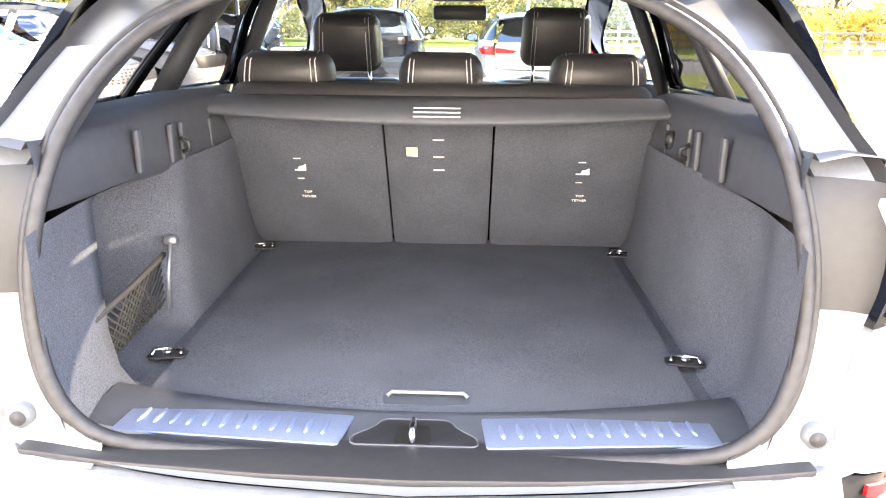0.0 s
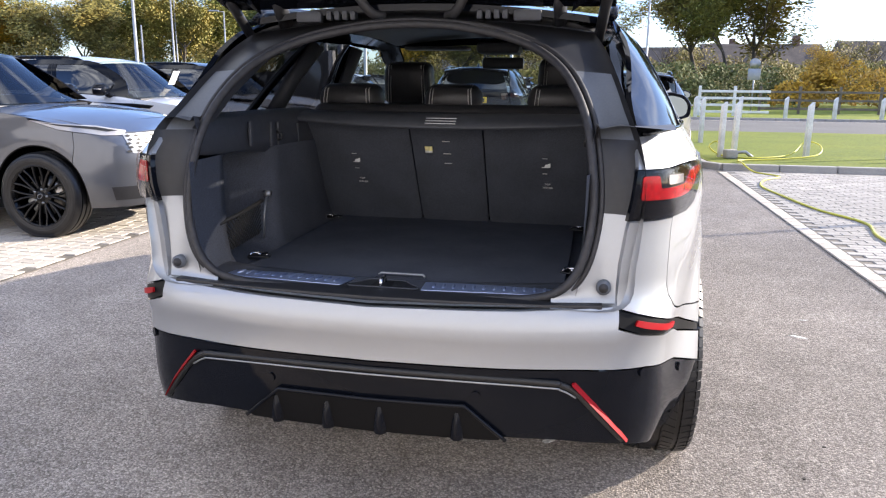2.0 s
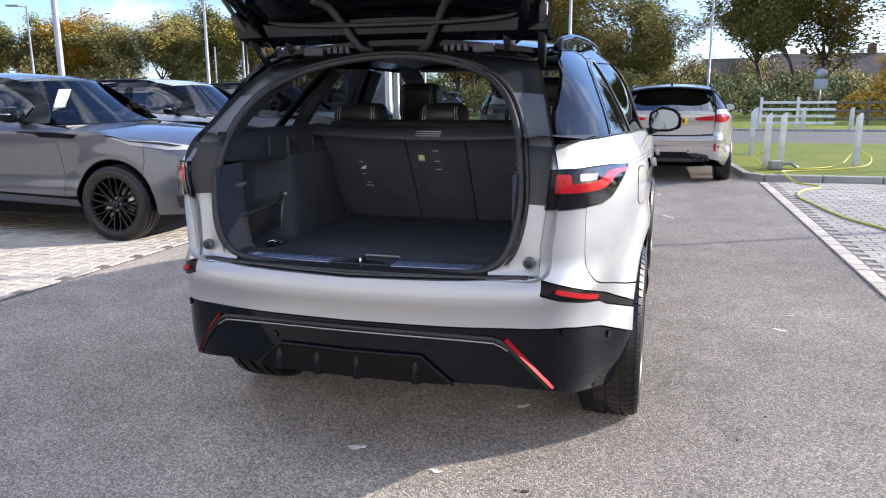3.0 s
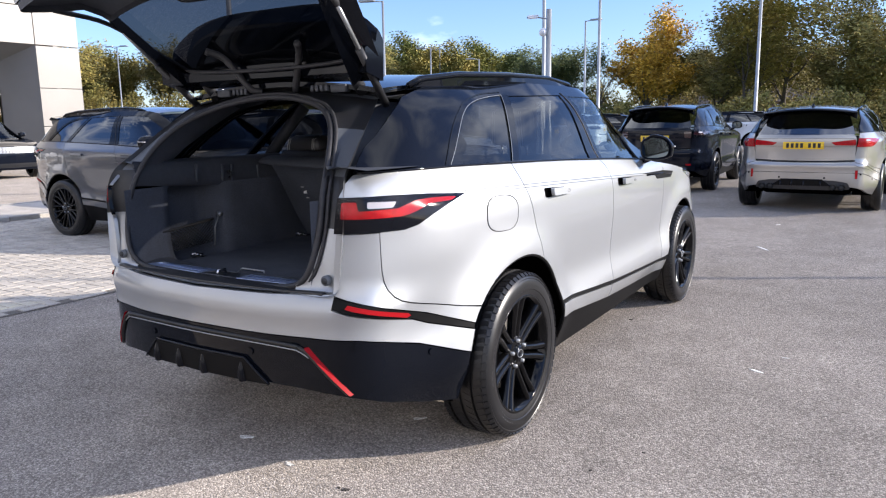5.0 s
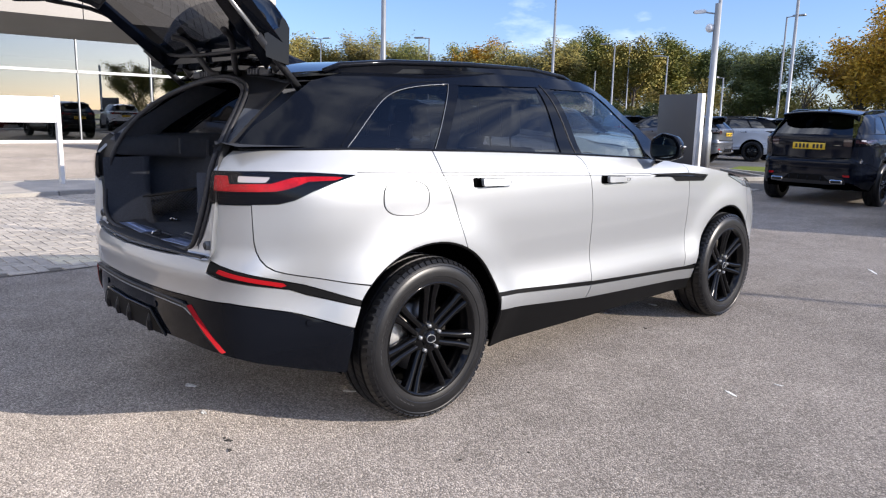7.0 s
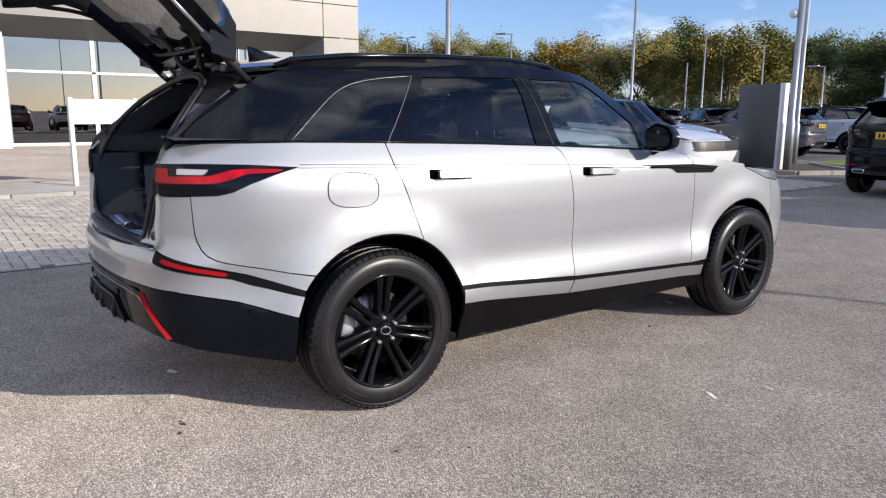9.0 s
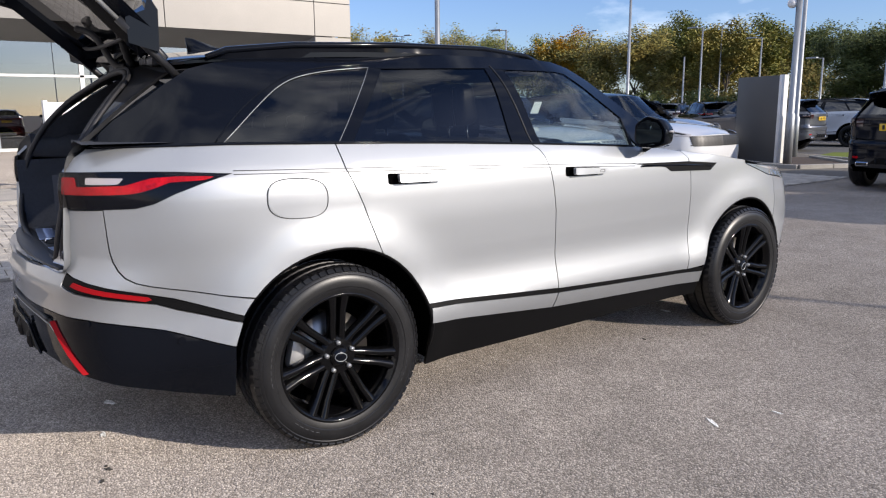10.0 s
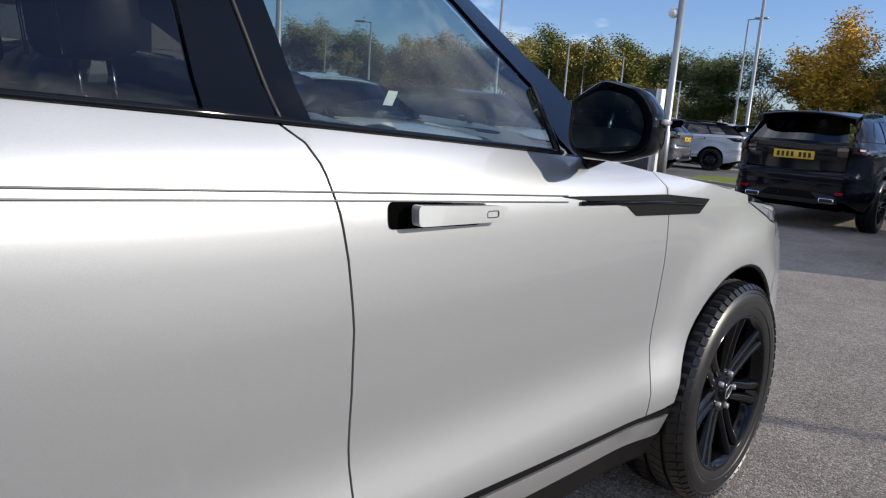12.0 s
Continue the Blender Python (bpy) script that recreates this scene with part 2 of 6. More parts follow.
def thing(name, m, label, category, group="", kind=""):
    ob = new(name)
    ob.empty_display_size = 0.1
    ob.matrix_world = m
    return tagged(ob, label, category, group, kind)


def sharpen(bm, angle=32):
    for e in bm.edges:
        if len(e.link_faces) == 2 and e.calc_face_angle(0) > radians(angle):
            e.smooth = False
    return bm


def box(w, d, h, at=(0, 0, 0), bevel=0.0, turn=None, bm=None, seg=2):
    """A block of w x d x h whose base centre is at."""
    bm2 = bmesh.new()
    bmesh.ops.create_cube(bm2, size=1)
    bmesh.ops.scale(bm2, vec=(w, d, h), verts=bm2.verts)
    bmesh.ops.translate(bm2, vec=(0, 0, h / 2), verts=bm2.verts)
    if bevel:
        bmesh.ops.bevel(bm2, geom=bm2.edges[:], offset=min(bevel, 0.49 * min(w, d, h)), segments=seg, affect="EDGES", profile=0.5)
    bmesh.ops.transform(bm2, matrix=Matrix.Translation(at) @ (turn or Matrix()), verts=bm2.verts)
    return merge(bm, sharpen(bm2))


def merge(bm, other):
    if bm is None:
        return other
    me = bpy.data.meshes.new("tmp")
    other.to_mesh(me)
    other.free()
    bm.from_mesh(me)
    bpy.data.meshes.remove(me)
    return bm


def tube(path, radius, sides=8, bm=None, closed=False, caps=True, flat=1.0):
    """A round bar along a path; radius is a number or one for each point."""
    bm = bm or bmesh.new()
    path = [Vector(p) for p in path]
    n = len(path)
    rings = []
    side = None
    for i, p in enumerate(path):
        a = path[i - 1] if (i or closed) else p
        c = path[(i + 1) % n] if (i < n - 1 or closed) else p
        way = (c - a).normalized()
        if side is None:
            side = way.orthogonal().normalized()
        side = (side - way * side.dot(way)).normalized()
        up = way.cross(side)
        r = radius[i] if isinstance(radius, (list, tuple)) else radius
        rings.append([bm.verts.new(p + side * r * math.cos(k * math.tau / sides) + up * flat * r * math.sin(k * math.tau / sides)) for k in range(sides)])
    for i in range(n if closed else n - 1):
        a, c = rings[i], rings[(i + 1) % n]
        for k in range(sides):
            bm.faces.new((a[k], a[(k + 1) % sides], c[(k + 1) % sides], c[k]))
    if caps and not closed:
        bm.faces.new(rings[0][::-1])
        bm.faces.new(rings[-1])
    return bm


def lathe(profile, steps=48, axis="x", bm=None, close=False):
    """A turned shape: profile of (along the axis, radius)."""
    bm = bm or bmesh.new()
    rings = []
    for k in range(steps):
        c, s = math.cos(k * math.tau / steps), math.sin(k * math.tau / steps)
        rings.append([bm.verts.new((a, r * c, r * s) if axis == "x" else (r * c, r * s, a)) for a, r in profile])
    n = len(profile)
    for k in range(steps):
        p, q = rings[k], rings[(k + 1) % steps]
        for i in range(n if close else n - 1):
            j = (i + 1) % n
            bm.faces.new((p[i], p[j], q[j], q[i]))
    bmesh.ops.remove_doubles(bm, verts=bm.verts, dist=1e-6)
    bmesh.ops.recalc_face_normals(bm, faces=bm.faces)
    return bm


def slab(outline, h, bm=None, axis="z", bevel=0.0):
    """A plate with an outline of (a, b), h thick, lying flat (z) or standing across y."""
    bm2 = bmesh.new()
    f = bm2.faces.new([bm2.verts.new((a, b, 0)) for a, b in outline])
    r = bmesh.ops.extrude_face_region(bm2, geom=[f])
    bmesh.ops.translate(bm2, vec=(0, 0, h), verts=[v for v in r["geom"] if isinstance(v, bmesh.types.BMVert)])
    bmesh.ops.recalc_face_normals(bm2, faces=bm2.faces)
    if bevel:
        bmesh.ops.bevel(bm2, geom=[e for e in bm2.edges if abs(e.verts[0].co.z - e.verts[1].co.z) < 1e-6], offset=bevel, segments=2, affect="EDGES", profile=0.5)
    if axis == "y":
        bmesh.ops.transform(bm2, matrix=Matrix(((1, 0, 0, 0), (0, 0, -1, 0), (0, 1, 0, 0), (0, 0, 0, 1))), verts=bm2.verts)
    return merge(bm, sharpen(bm2))


def rounded(pts, r, n=4):
    """An outline with its corners rounded by about r (or a radius for each corner)."""
    out = []
    m = len(pts)
    for i in range(m):
        p, a, c = Vector(pts[i]), Vector(pts[i - 1]), Vector(pts[(i + 1) % m])
        k = r[i] if isinstance(r, (list, tuple)) else r
        ka, kc = min(k, 0.45 * (a - p).length), min(k, 0.45 * (c - p).length)
        if k <= 0:
            out.append(tuple(p))
            continue
        s, e = p + (a - p).normalized() * ka, p + (c - p).normalized() * kc
        for j in range(n + 1):
            t = j / n
            q = s * (1 - t) ** 2 + p * 2 * t * (1 - t) + e * t * t
            out.append(tuple(q))
    return out


def arc(cx, cy, r, a0, a1, n=14):
    return [(cx + r * math.cos(radians(a0 + (a1 - a0) * k / n)), cy + r * math.sin(radians(a0 + (a1 - a0) * k / n))) for k in range(n + 1)]


def skin(outline, place, out, cell=0.06, lip=0.015, cell2=None):
    """A panel: an outline (a, b) laid on a curved surface place(a, b), with edges turned in by lip. out(a, b): the way it faces."""
    bm = bmesh.new()
    bm.faces.new([bm.verts.new((a, b, 0)) for a, b in outline])
    for ax, step in ((0, cell), (1, cell2 or cell)):
        vals = [p[ax] for p in outline]
        lo, hi = min(vals), max(vals)
        k = math.floor(lo / step) + 1
        while k * step < hi - 1e-4:
            if k * step > lo + 1e-4:
                co, no = [0, 0, 0], [0, 0, 0]
                co[ax], no[ax] = k * step, 1
                bmesh.ops.bisect_plane(bm, geom=bm.verts[:] + bm.edges[:] + bm.faces[:], dist=1e-5, plane_co=co, plane_no=no)
            k += 1
    flip = 0.0
    ways = {}
    for v in bm.verts:
        a, b = v.co.x, v.co.y
        ways[v] = Vector(out(a, b))
        v.co = place(a, b)
    bm.normal_update()
    for f in bm.faces:
        flip += f.normal.dot(ways[f.verts[0]]) * f.calc_area()
    if flip < 0:
        bmesh.ops.reverse_faces(bm, faces=bm.faces[:])
    if lip:
        rim = [e for e in bm.edges if e.is_boundary]
        r = bmesh.ops.extrude_edge_only(bm, edges=rim)
        for v in [g for g in r["geom"] if isinstance(g, bmesh.types.BMVert)]:
            old = [e.other_vert(v) for e in v.link_edges if e.other_vert(v) in ways]
            if old:
                v.co = v.co - ways[old[0]] * lip
        for e in rim:
            e.smooth = False
    return bm


def writing(text, size, material, parent, m, thick=0.002, name="lettering"):
    """Raised letters as a mesh, centred, facing +z of m."""
    cu = bpy.data.curves.new("txt", "FONT")
    cu.body, cu.size, cu.extrude, cu.align_x, cu.align_y = text, size, thick, "CENTER", "CENTER"
    cu.resolution_u = 2
    ob = bpy.data.objects.new("txt", cu)
    scene.collection.objects.link(ob)
    bpy.context.view_layer.update()
    me = bpy.data.meshes.new_from_object(ob.evaluated_get(bpy.context.evaluated_depsgraph_get()))
    bpy.data.objects.remove(ob)
    me.materials.clear()
    me.materials.append(material)
    me.transform(m)
    o = new(name, me)
    o.parent = parent
    return o


def curve(*pts):
    """A smooth monotone curve through (x, y) points."""
    xs, ys = [p[0] for p in pts], [p[1] for p in pts]
    n = len(xs)
    d = [(ys[i + 1] - ys[i]) / (xs[i + 1] - xs[i]) for i in range(n - 1)]
    m = [d[0]] + [0 if d[i - 1] * d[i] <= 0 else 2 * d[i - 1] * d[i] / (d[i - 1] + d[i]) for i in range(1, n - 1)] + [d[-1]]

    def f(x):
        if x <= xs[0]:
            return ys[0]
        if x >= xs[-1]:
            return ys[-1]
        i = 0
        while x > xs[i + 1]:
            i += 1
        h = xs[i + 1] - xs[i]
        t = (x - xs[i]) / h
        return ((1 + 2 * t) * (1 - t) ** 2 * ys[i] + t * (1 - t) ** 2 * h * m[i]
                + t * t * (3 - 2 * t) * ys[i + 1] + t * t * (t - 1) * h * m[i + 1])
    return f




# ---- the shape of the estate cars: a plan contour, and how far the sides lean in from it ----
PLAN = ((0, -1.05), (0.3, -1.035), (0.5, -1.0), (0.66, -0.95), (0.765, -0.865), (0.822, -0.72), (0.882, -0.5), (0.920, -0.25), (0.943, 0.0), (0.951, 0.4), (0.955, 1.2),
        (0.946, 2.0), (0.928, 2.6), (0.922, 2.95), (0.902, 3.25), (0.815, 3.53), (0.59, 3.69), (0.28, 3.745), (0, 3.765))


def smooth_path(pts, n=24, closed=False):
    """Points along a Catmull-Rom curve through pts."""
    out, m = [], len(pts)
    for i in range(m if closed else m - 1):
        p1, p2 = Vector(pts[i]), Vector(pts[(i + 1) % m])
        p0 = Vector(pts[i - 1]) if (i or closed) else p1 * 2 - p2
        p3 = Vector(pts[(i + 2) % m]) if (i < m - 2 or closed) else p2 * 2 - p1
        for k in range(n):
            t = k / n
            out.append(0.5 * ((2 * p1) + (p2 - p0) * t + (2 * p0 - 5 * p1 + 4 * p2 - p3) * t * t + (3 * p1 - p0 - 3 * p2 + p3) * t ** 3))
    if not closed:
        out.append(Vector(pts[-1]))
    return out


PX = smooth_path(PLAN)
PX = np.array([tuple(p) for p in PX])
PU = np.concatenate([[0], np.cumsum(np.hypot(*np.diff(PX, axis=0).T))])
ULAST = float(PU[-1])
TAN = np.gradient(PX, PU, axis=0)


def uy(y):
    return float(np.interp(y, PX[:, 1], PU))


def ux(x):
    return float(np.interp(x, PX[:150, 0], PU[:150]))


side_in = curve((0.2, 0.10), (0.34, 0.05), (0.44, 0.014), (0.50, 0.008), (0.56, 0.018), (0.64, 0.028), (0.8, 0.015), (0.95, 0.002), (1.05, 0.0),
                (1.11, 0.008), (1.16, 0.030), (1.24, 0.078), (1.32, 0.120), (1.42, 0.182), (1.5, 0.240), (1.56, 0.296), (1.62, 0.37))
rear_in = curve((0.2, 0.18), (0.28, 0.10), (0.36, 0.042), (0.5, 0.016), (0.62, 0.012), (0.69, 0.012), (0.745, 0.0), (0.79, 0.012), (0.83, 0.032), (1.0, 0.030),
                (1.1, 0.018), (1.16, 0.022), (1.2, 0.05), (1.25, 0.10), (1.4, 0.24), (1.56, 0.40))
front_in = curve((0.2, 0.16), (0.32, 0.06), (0.5, 0.01), (0.65, 0.0), (0.8, 0.012), (0.9, 0.035), (1.0, 0.10), (1.08, 0.22))


def ease(t):
    t = max(0.0, min(1.0, t))
    return t * t * (3 - 2 * t)


def body(u, z, off=0.0):
    """The place on the car's skin at u along the plan contour (0 at the tail's middle, positive on the right) and height z."""
    s, u = (1 if u >= 0 else -1), abs(u)
    x, y = float(np.interp(u, PU, PX[:, 0])), float(np.interp(u, PU, PX[:, 1]))
    tx, ty = float(np.interp(u, PU, TAN[:, 0])), float(np.interp(u, PU, TAN[:, 1]))
    k = math.hypot(tx, ty)
    nx, ny = ty / k, -tx / k
    t, f = ease((y + 0.97) / 0.42), ease((y - 3.0) / 0.5)
    d = (rear_in(z) * (1 - t) + side_in(z) * t) * (1 - f) + front_in(z) * f
    for wy in (0.0, 2.874):
        r = math.hypot(y - wy, z - 0.385)
        d -= (0.022 if wy else 0.030) * math.exp(-((r - 0.45) / 0.11) ** 2) * (1 - ease((z - 0.86) / 0.16))
    d -= 0.020 * math.exp(-((y + 0.36) / 0.22) ** 2 - ((z - 0.63) / 0.14) ** 2)
    d += max(0.0, z - 1.1) * 0.62 * ease((y - 1.3) / 0.9)
    d -= 0.055 * ease((z - 1.22) / 0.34) * ease((y - 0.1) / 0.75)
    return Vector((s * (x - nx * (d - off)), y - ny * (d - off), z))


def body_out(u, z):
    s, u = (1 if u >= 0 else -1), abs(u)
    tx, ty = float(np.interp(u, PU, TAN[:, 0])), float(np.interp(u, PU, TAN[:, 1]))
    k = math.hypot(tx, ty)
    lean = 0.45 if z > 1.2 else 0.0
    return Vector((s * ty / k, -tx / k, lean)).normalized()


def on_side(name, outline, material, parent, s=1, off=0.0, cell=0.06, lip=0.015, label="", plain=False):
    """A body panel from an outline of (y, z) on the right (s = 1) or left flank."""
    pts = outline if plain else [(uy(y), z) for y, z in outline]
    bm = skin(pts, lambda u, z: body(s * u, z, off), lambda u, z: body_out(s * u, z), cell, lip, cell * 0.7)
    return part(name, bm, material, parent, label)


def roof_z(x, y):
    return curve((-0.6, 1.596), (-0.3, 1.634), (0.3, 1.675), (0.9, 1.684), (1.45, 1.652), (1.72, 1.600))(y) - 0.055 * (x / 0.62) ** 2


def screen(x, s, lift=0.0):
    w = 0.57 + 0.19 * s
    return Vector((x, 1.55 + 0.60 * s + 0.12 * (1 - (x / w) ** 2), 1.628 - 0.485 * s - 0.035 * (x / w) ** 2 * (1 - s) + lift))


def rear_glass(x, s):
    return Vector((x, -0.985 + 0.40 * s + 0.10 * (x / 0.62) ** 2, 1.222 + 0.335 * s - 0.02 * (x / 0.6) ** 2 * s))


def bonnet_z(x, y):
    return curve((2.1, 1.145), (2.6, 1.125), (3.0, 1.085), (3.3, 1.02), (3.55, 0.93))(y) - 0.055 * (x / 0.85) ** 2


# ---- wheels ----
WHEELS = {}


def wheel(name, parent, m, spokes=7, split=True, cap=True):
    """Tyre and rim about the x axis, facing +x."""
    key = (spokes, split, cap)
    if key in WHEELS:
        t = copy_thing(WHEELS[key], m)
        t.parent = parent
        t.matrix_local = m
        return t
    tread = [(-0.118, 0.270), (-0.127, 0.305), (-0.122, 0.350), (-0.104, 0.372)]
    for a in (-0.062, 0.0, 0.062):
        tread += [(a - 0.009, 0.3805), (a - 0.007, 0.371), (a + 0.007, 0.371), (a + 0.009, 0.3805)]
    tread += [(0.104, 0.372), (0.116, 0.361), (0.1225, 0.349), (0.1205, 0.346), (0.1250, 0.338), (0.1275, 0.318), (0.1265, 0.300), (0.1235, 0.297), (0.1225, 0.286), (0.118, 0.272)]
    bm = lathe(tread, 72)
    tyre = part("tyre", sharpen(bm), TYRE, parent, "black road tyre with worn lettering")
    tyre.matrix_local = m
    if cap:
        bm = bmesh.new()
        for k in range(66):
            for sx, wd, ang in ((-0.086, 0.034, -14), (0.086, 0.034, 14), (-0.031, 0.040, 24), (0.031, 0.040, -24)):
                box(wd, 0.020, 0.006, bm=bm, turn=pose(0, 0, 0, math.degrees(math.tau * (k + (0.5 if sx > 0 else 0)) / 66)) @ pose(sx, 0, 0.3760 if abs(sx) < 0.05 else 0.3725, 0, 9 if sx > 0.05 else -9 if sx < -0.05 else 0, ang))
            box(0.020, 0.026, 0.006, bm=bm, turn=pose(0, 0, 0, math.degrees(math.tau * (k + 0.5) / 66)) @ pose(0.1105, 0, 0.3645, 0, 42))
        tagged(part("tread", bm, TYRE, tyre, smooth=False), kind="stuff")
    bm = lathe([(-0.10, 0.272), (0.105, 0.275), (0.119, 0.272), (0.116, 0.260), (0.07, 0.248), (-0.02, 0.240), (-0.10, 0.245)], 64)
    rim = part("rim", bm, RIM, tyre)
    bm = bmesh.new()
    q7 = 7 / spokes
    for k in range(spokes):
        for side in ((-1, 1) if split else (0,)):
            mid = math.tau * k / spokes
            quads = []
            spread = ((0.30, 0.195, 0.116, 0.112) if spokes < 9 else (0.06, 0.10, 0.17, 0.27))
            for (r, w, x0, x1), a in zip(((0.065, 0.019, 0.048, 0.085), (0.11, 0.017, 0.050, 0.088), (0.19, 0.0175, 0.058, 0.098), (0.258, 0.022, 0.068, 0.112)), spread):
                a, t = mid + side * a * q7, w * q7 / r
                quads.append([(x, r * math.cos(a + q * t), r * math.sin(a + q * t)) for x, q in ((x0, -1), (x1 - 0.012, -0.92), (x1 - 0.002, -0.5), (x1, 0), (x1 - 0.002, 0.5), (x1 - 0.012, 0.92), (x0, 1))])
            rows = [[bm.verts.new(p) for p in q] for q in quads]
            for i in range(3):
                for j in range(6):
                    bm.faces.new((rows[i][j], rows[i][j + 1], rows[i + 1][j + 1], rows[i + 1][j]))
    bmesh.ops.recalc_face_normals(bm, faces=bm.faces)
    part("spokes", sharpen(bm, 50), RIM, tyre)
    bm = lathe([(0.03, 0.002), (0.03, 0.090), (0.07, 0.087), (0.086, 0.072), (0.089, 0.046), (0.096, 0.042), (0.098, 0.002)], 32)
    part("hub", sharpen(bm), RIM, tyre)
    bm = lathe([(0.096, 0.0385), (0.1005, 0.037), (0.101, 0.002)], 24)
    part("hub_cap", bm, RIM, tyre, "gloss black hub cap")
    part("hub_cap_centre", lathe([(0.100, 0.030), (0.1025, 0.028), (0.1025, 0.002)], 24), BLACK, tyre)
    part("hub_cap_ring", tube([(0.1025, 0.027 * math.cos(a), 0.018 * math.sin(a)) for a in (k * math.tau / 20 for k in range(20))], 0.0018, 5, closed=True), SATIN, tyre)
    for k in range(5):
        a = math.tau * (k + 0.5) / 5
        part("wheel_nut", tube([(0.07, 0.061 * math.cos(a), 0.061 * math.sin(a)), (0.101, 0.061 * math.cos(a), 0.061 * math.sin(a))], 0.0095, 6), SATIN, tyre)
    part("brake_disc", lathe([(-0.01, 0.06), (-0.01, 0.175), (0.01, 0.175), (0.01, 0.06)], 40), DISC, tyre)
    part("caliper", box(0.06, 0.07, 0.15, (0.0, -0.155, -0.075), 0.02), CALIPER, tyre)
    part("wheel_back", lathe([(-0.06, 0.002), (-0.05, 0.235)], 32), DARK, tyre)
    if cap:
        bm = bmesh.new()
        for a0, n in ((1.35, 8), (-1.85, 6), (2.6, 5)):
            for k in range(n):
                a = a0 + k * 0.085
                box(0.002, 0.018, 0.022, bm=bm, turn=pose(0, 0, 0, math.degrees(a)) @ pose(0.1265, 0, 0.312, 0, -6))
        tagged(part("tyre_lettering", bm, GREY_INK, tyre, "worn grey raised bars of lettering"), kind="stuff")
    WHEELS[key] = tyre
    return tyre


ARCH_R, ARCH_F = 0.452, 0.434
SEAM = [(-0.569, 0.727), (-0.63, 0.740), (-0.69, 0.755), (-0.735, 0.770), (-0.768, 0.791), (-0.790, 0.818), (-0.804, 0.850), (-0.812, 0.888), (-0.815, 0.93)]


def dense(pts, n=8):
    """A line of points with n steps between each two."""
    out = []
    for (a, b), (c, d) in zip(pts, pts[1:]):
        out += [(a + (c - a) * k / n, b + (d - b) * k / n) for k in range(n)]
    return out + [pts[-1]]


def oval(a, b):
    """The rounded outline of the fuel flap."""
    out = []
    for k in range(40):
        c, t = math.cos(k * math.tau / 40), math.sin(k * math.tau / 40)
        y, z = a * math.copysign(abs(c) ** 0.72, c), b * math.copysign(abs(t) ** 0.72, t)
        out.append((-0.153 + y, 1.041 + z - 0.035 * y))
    return out


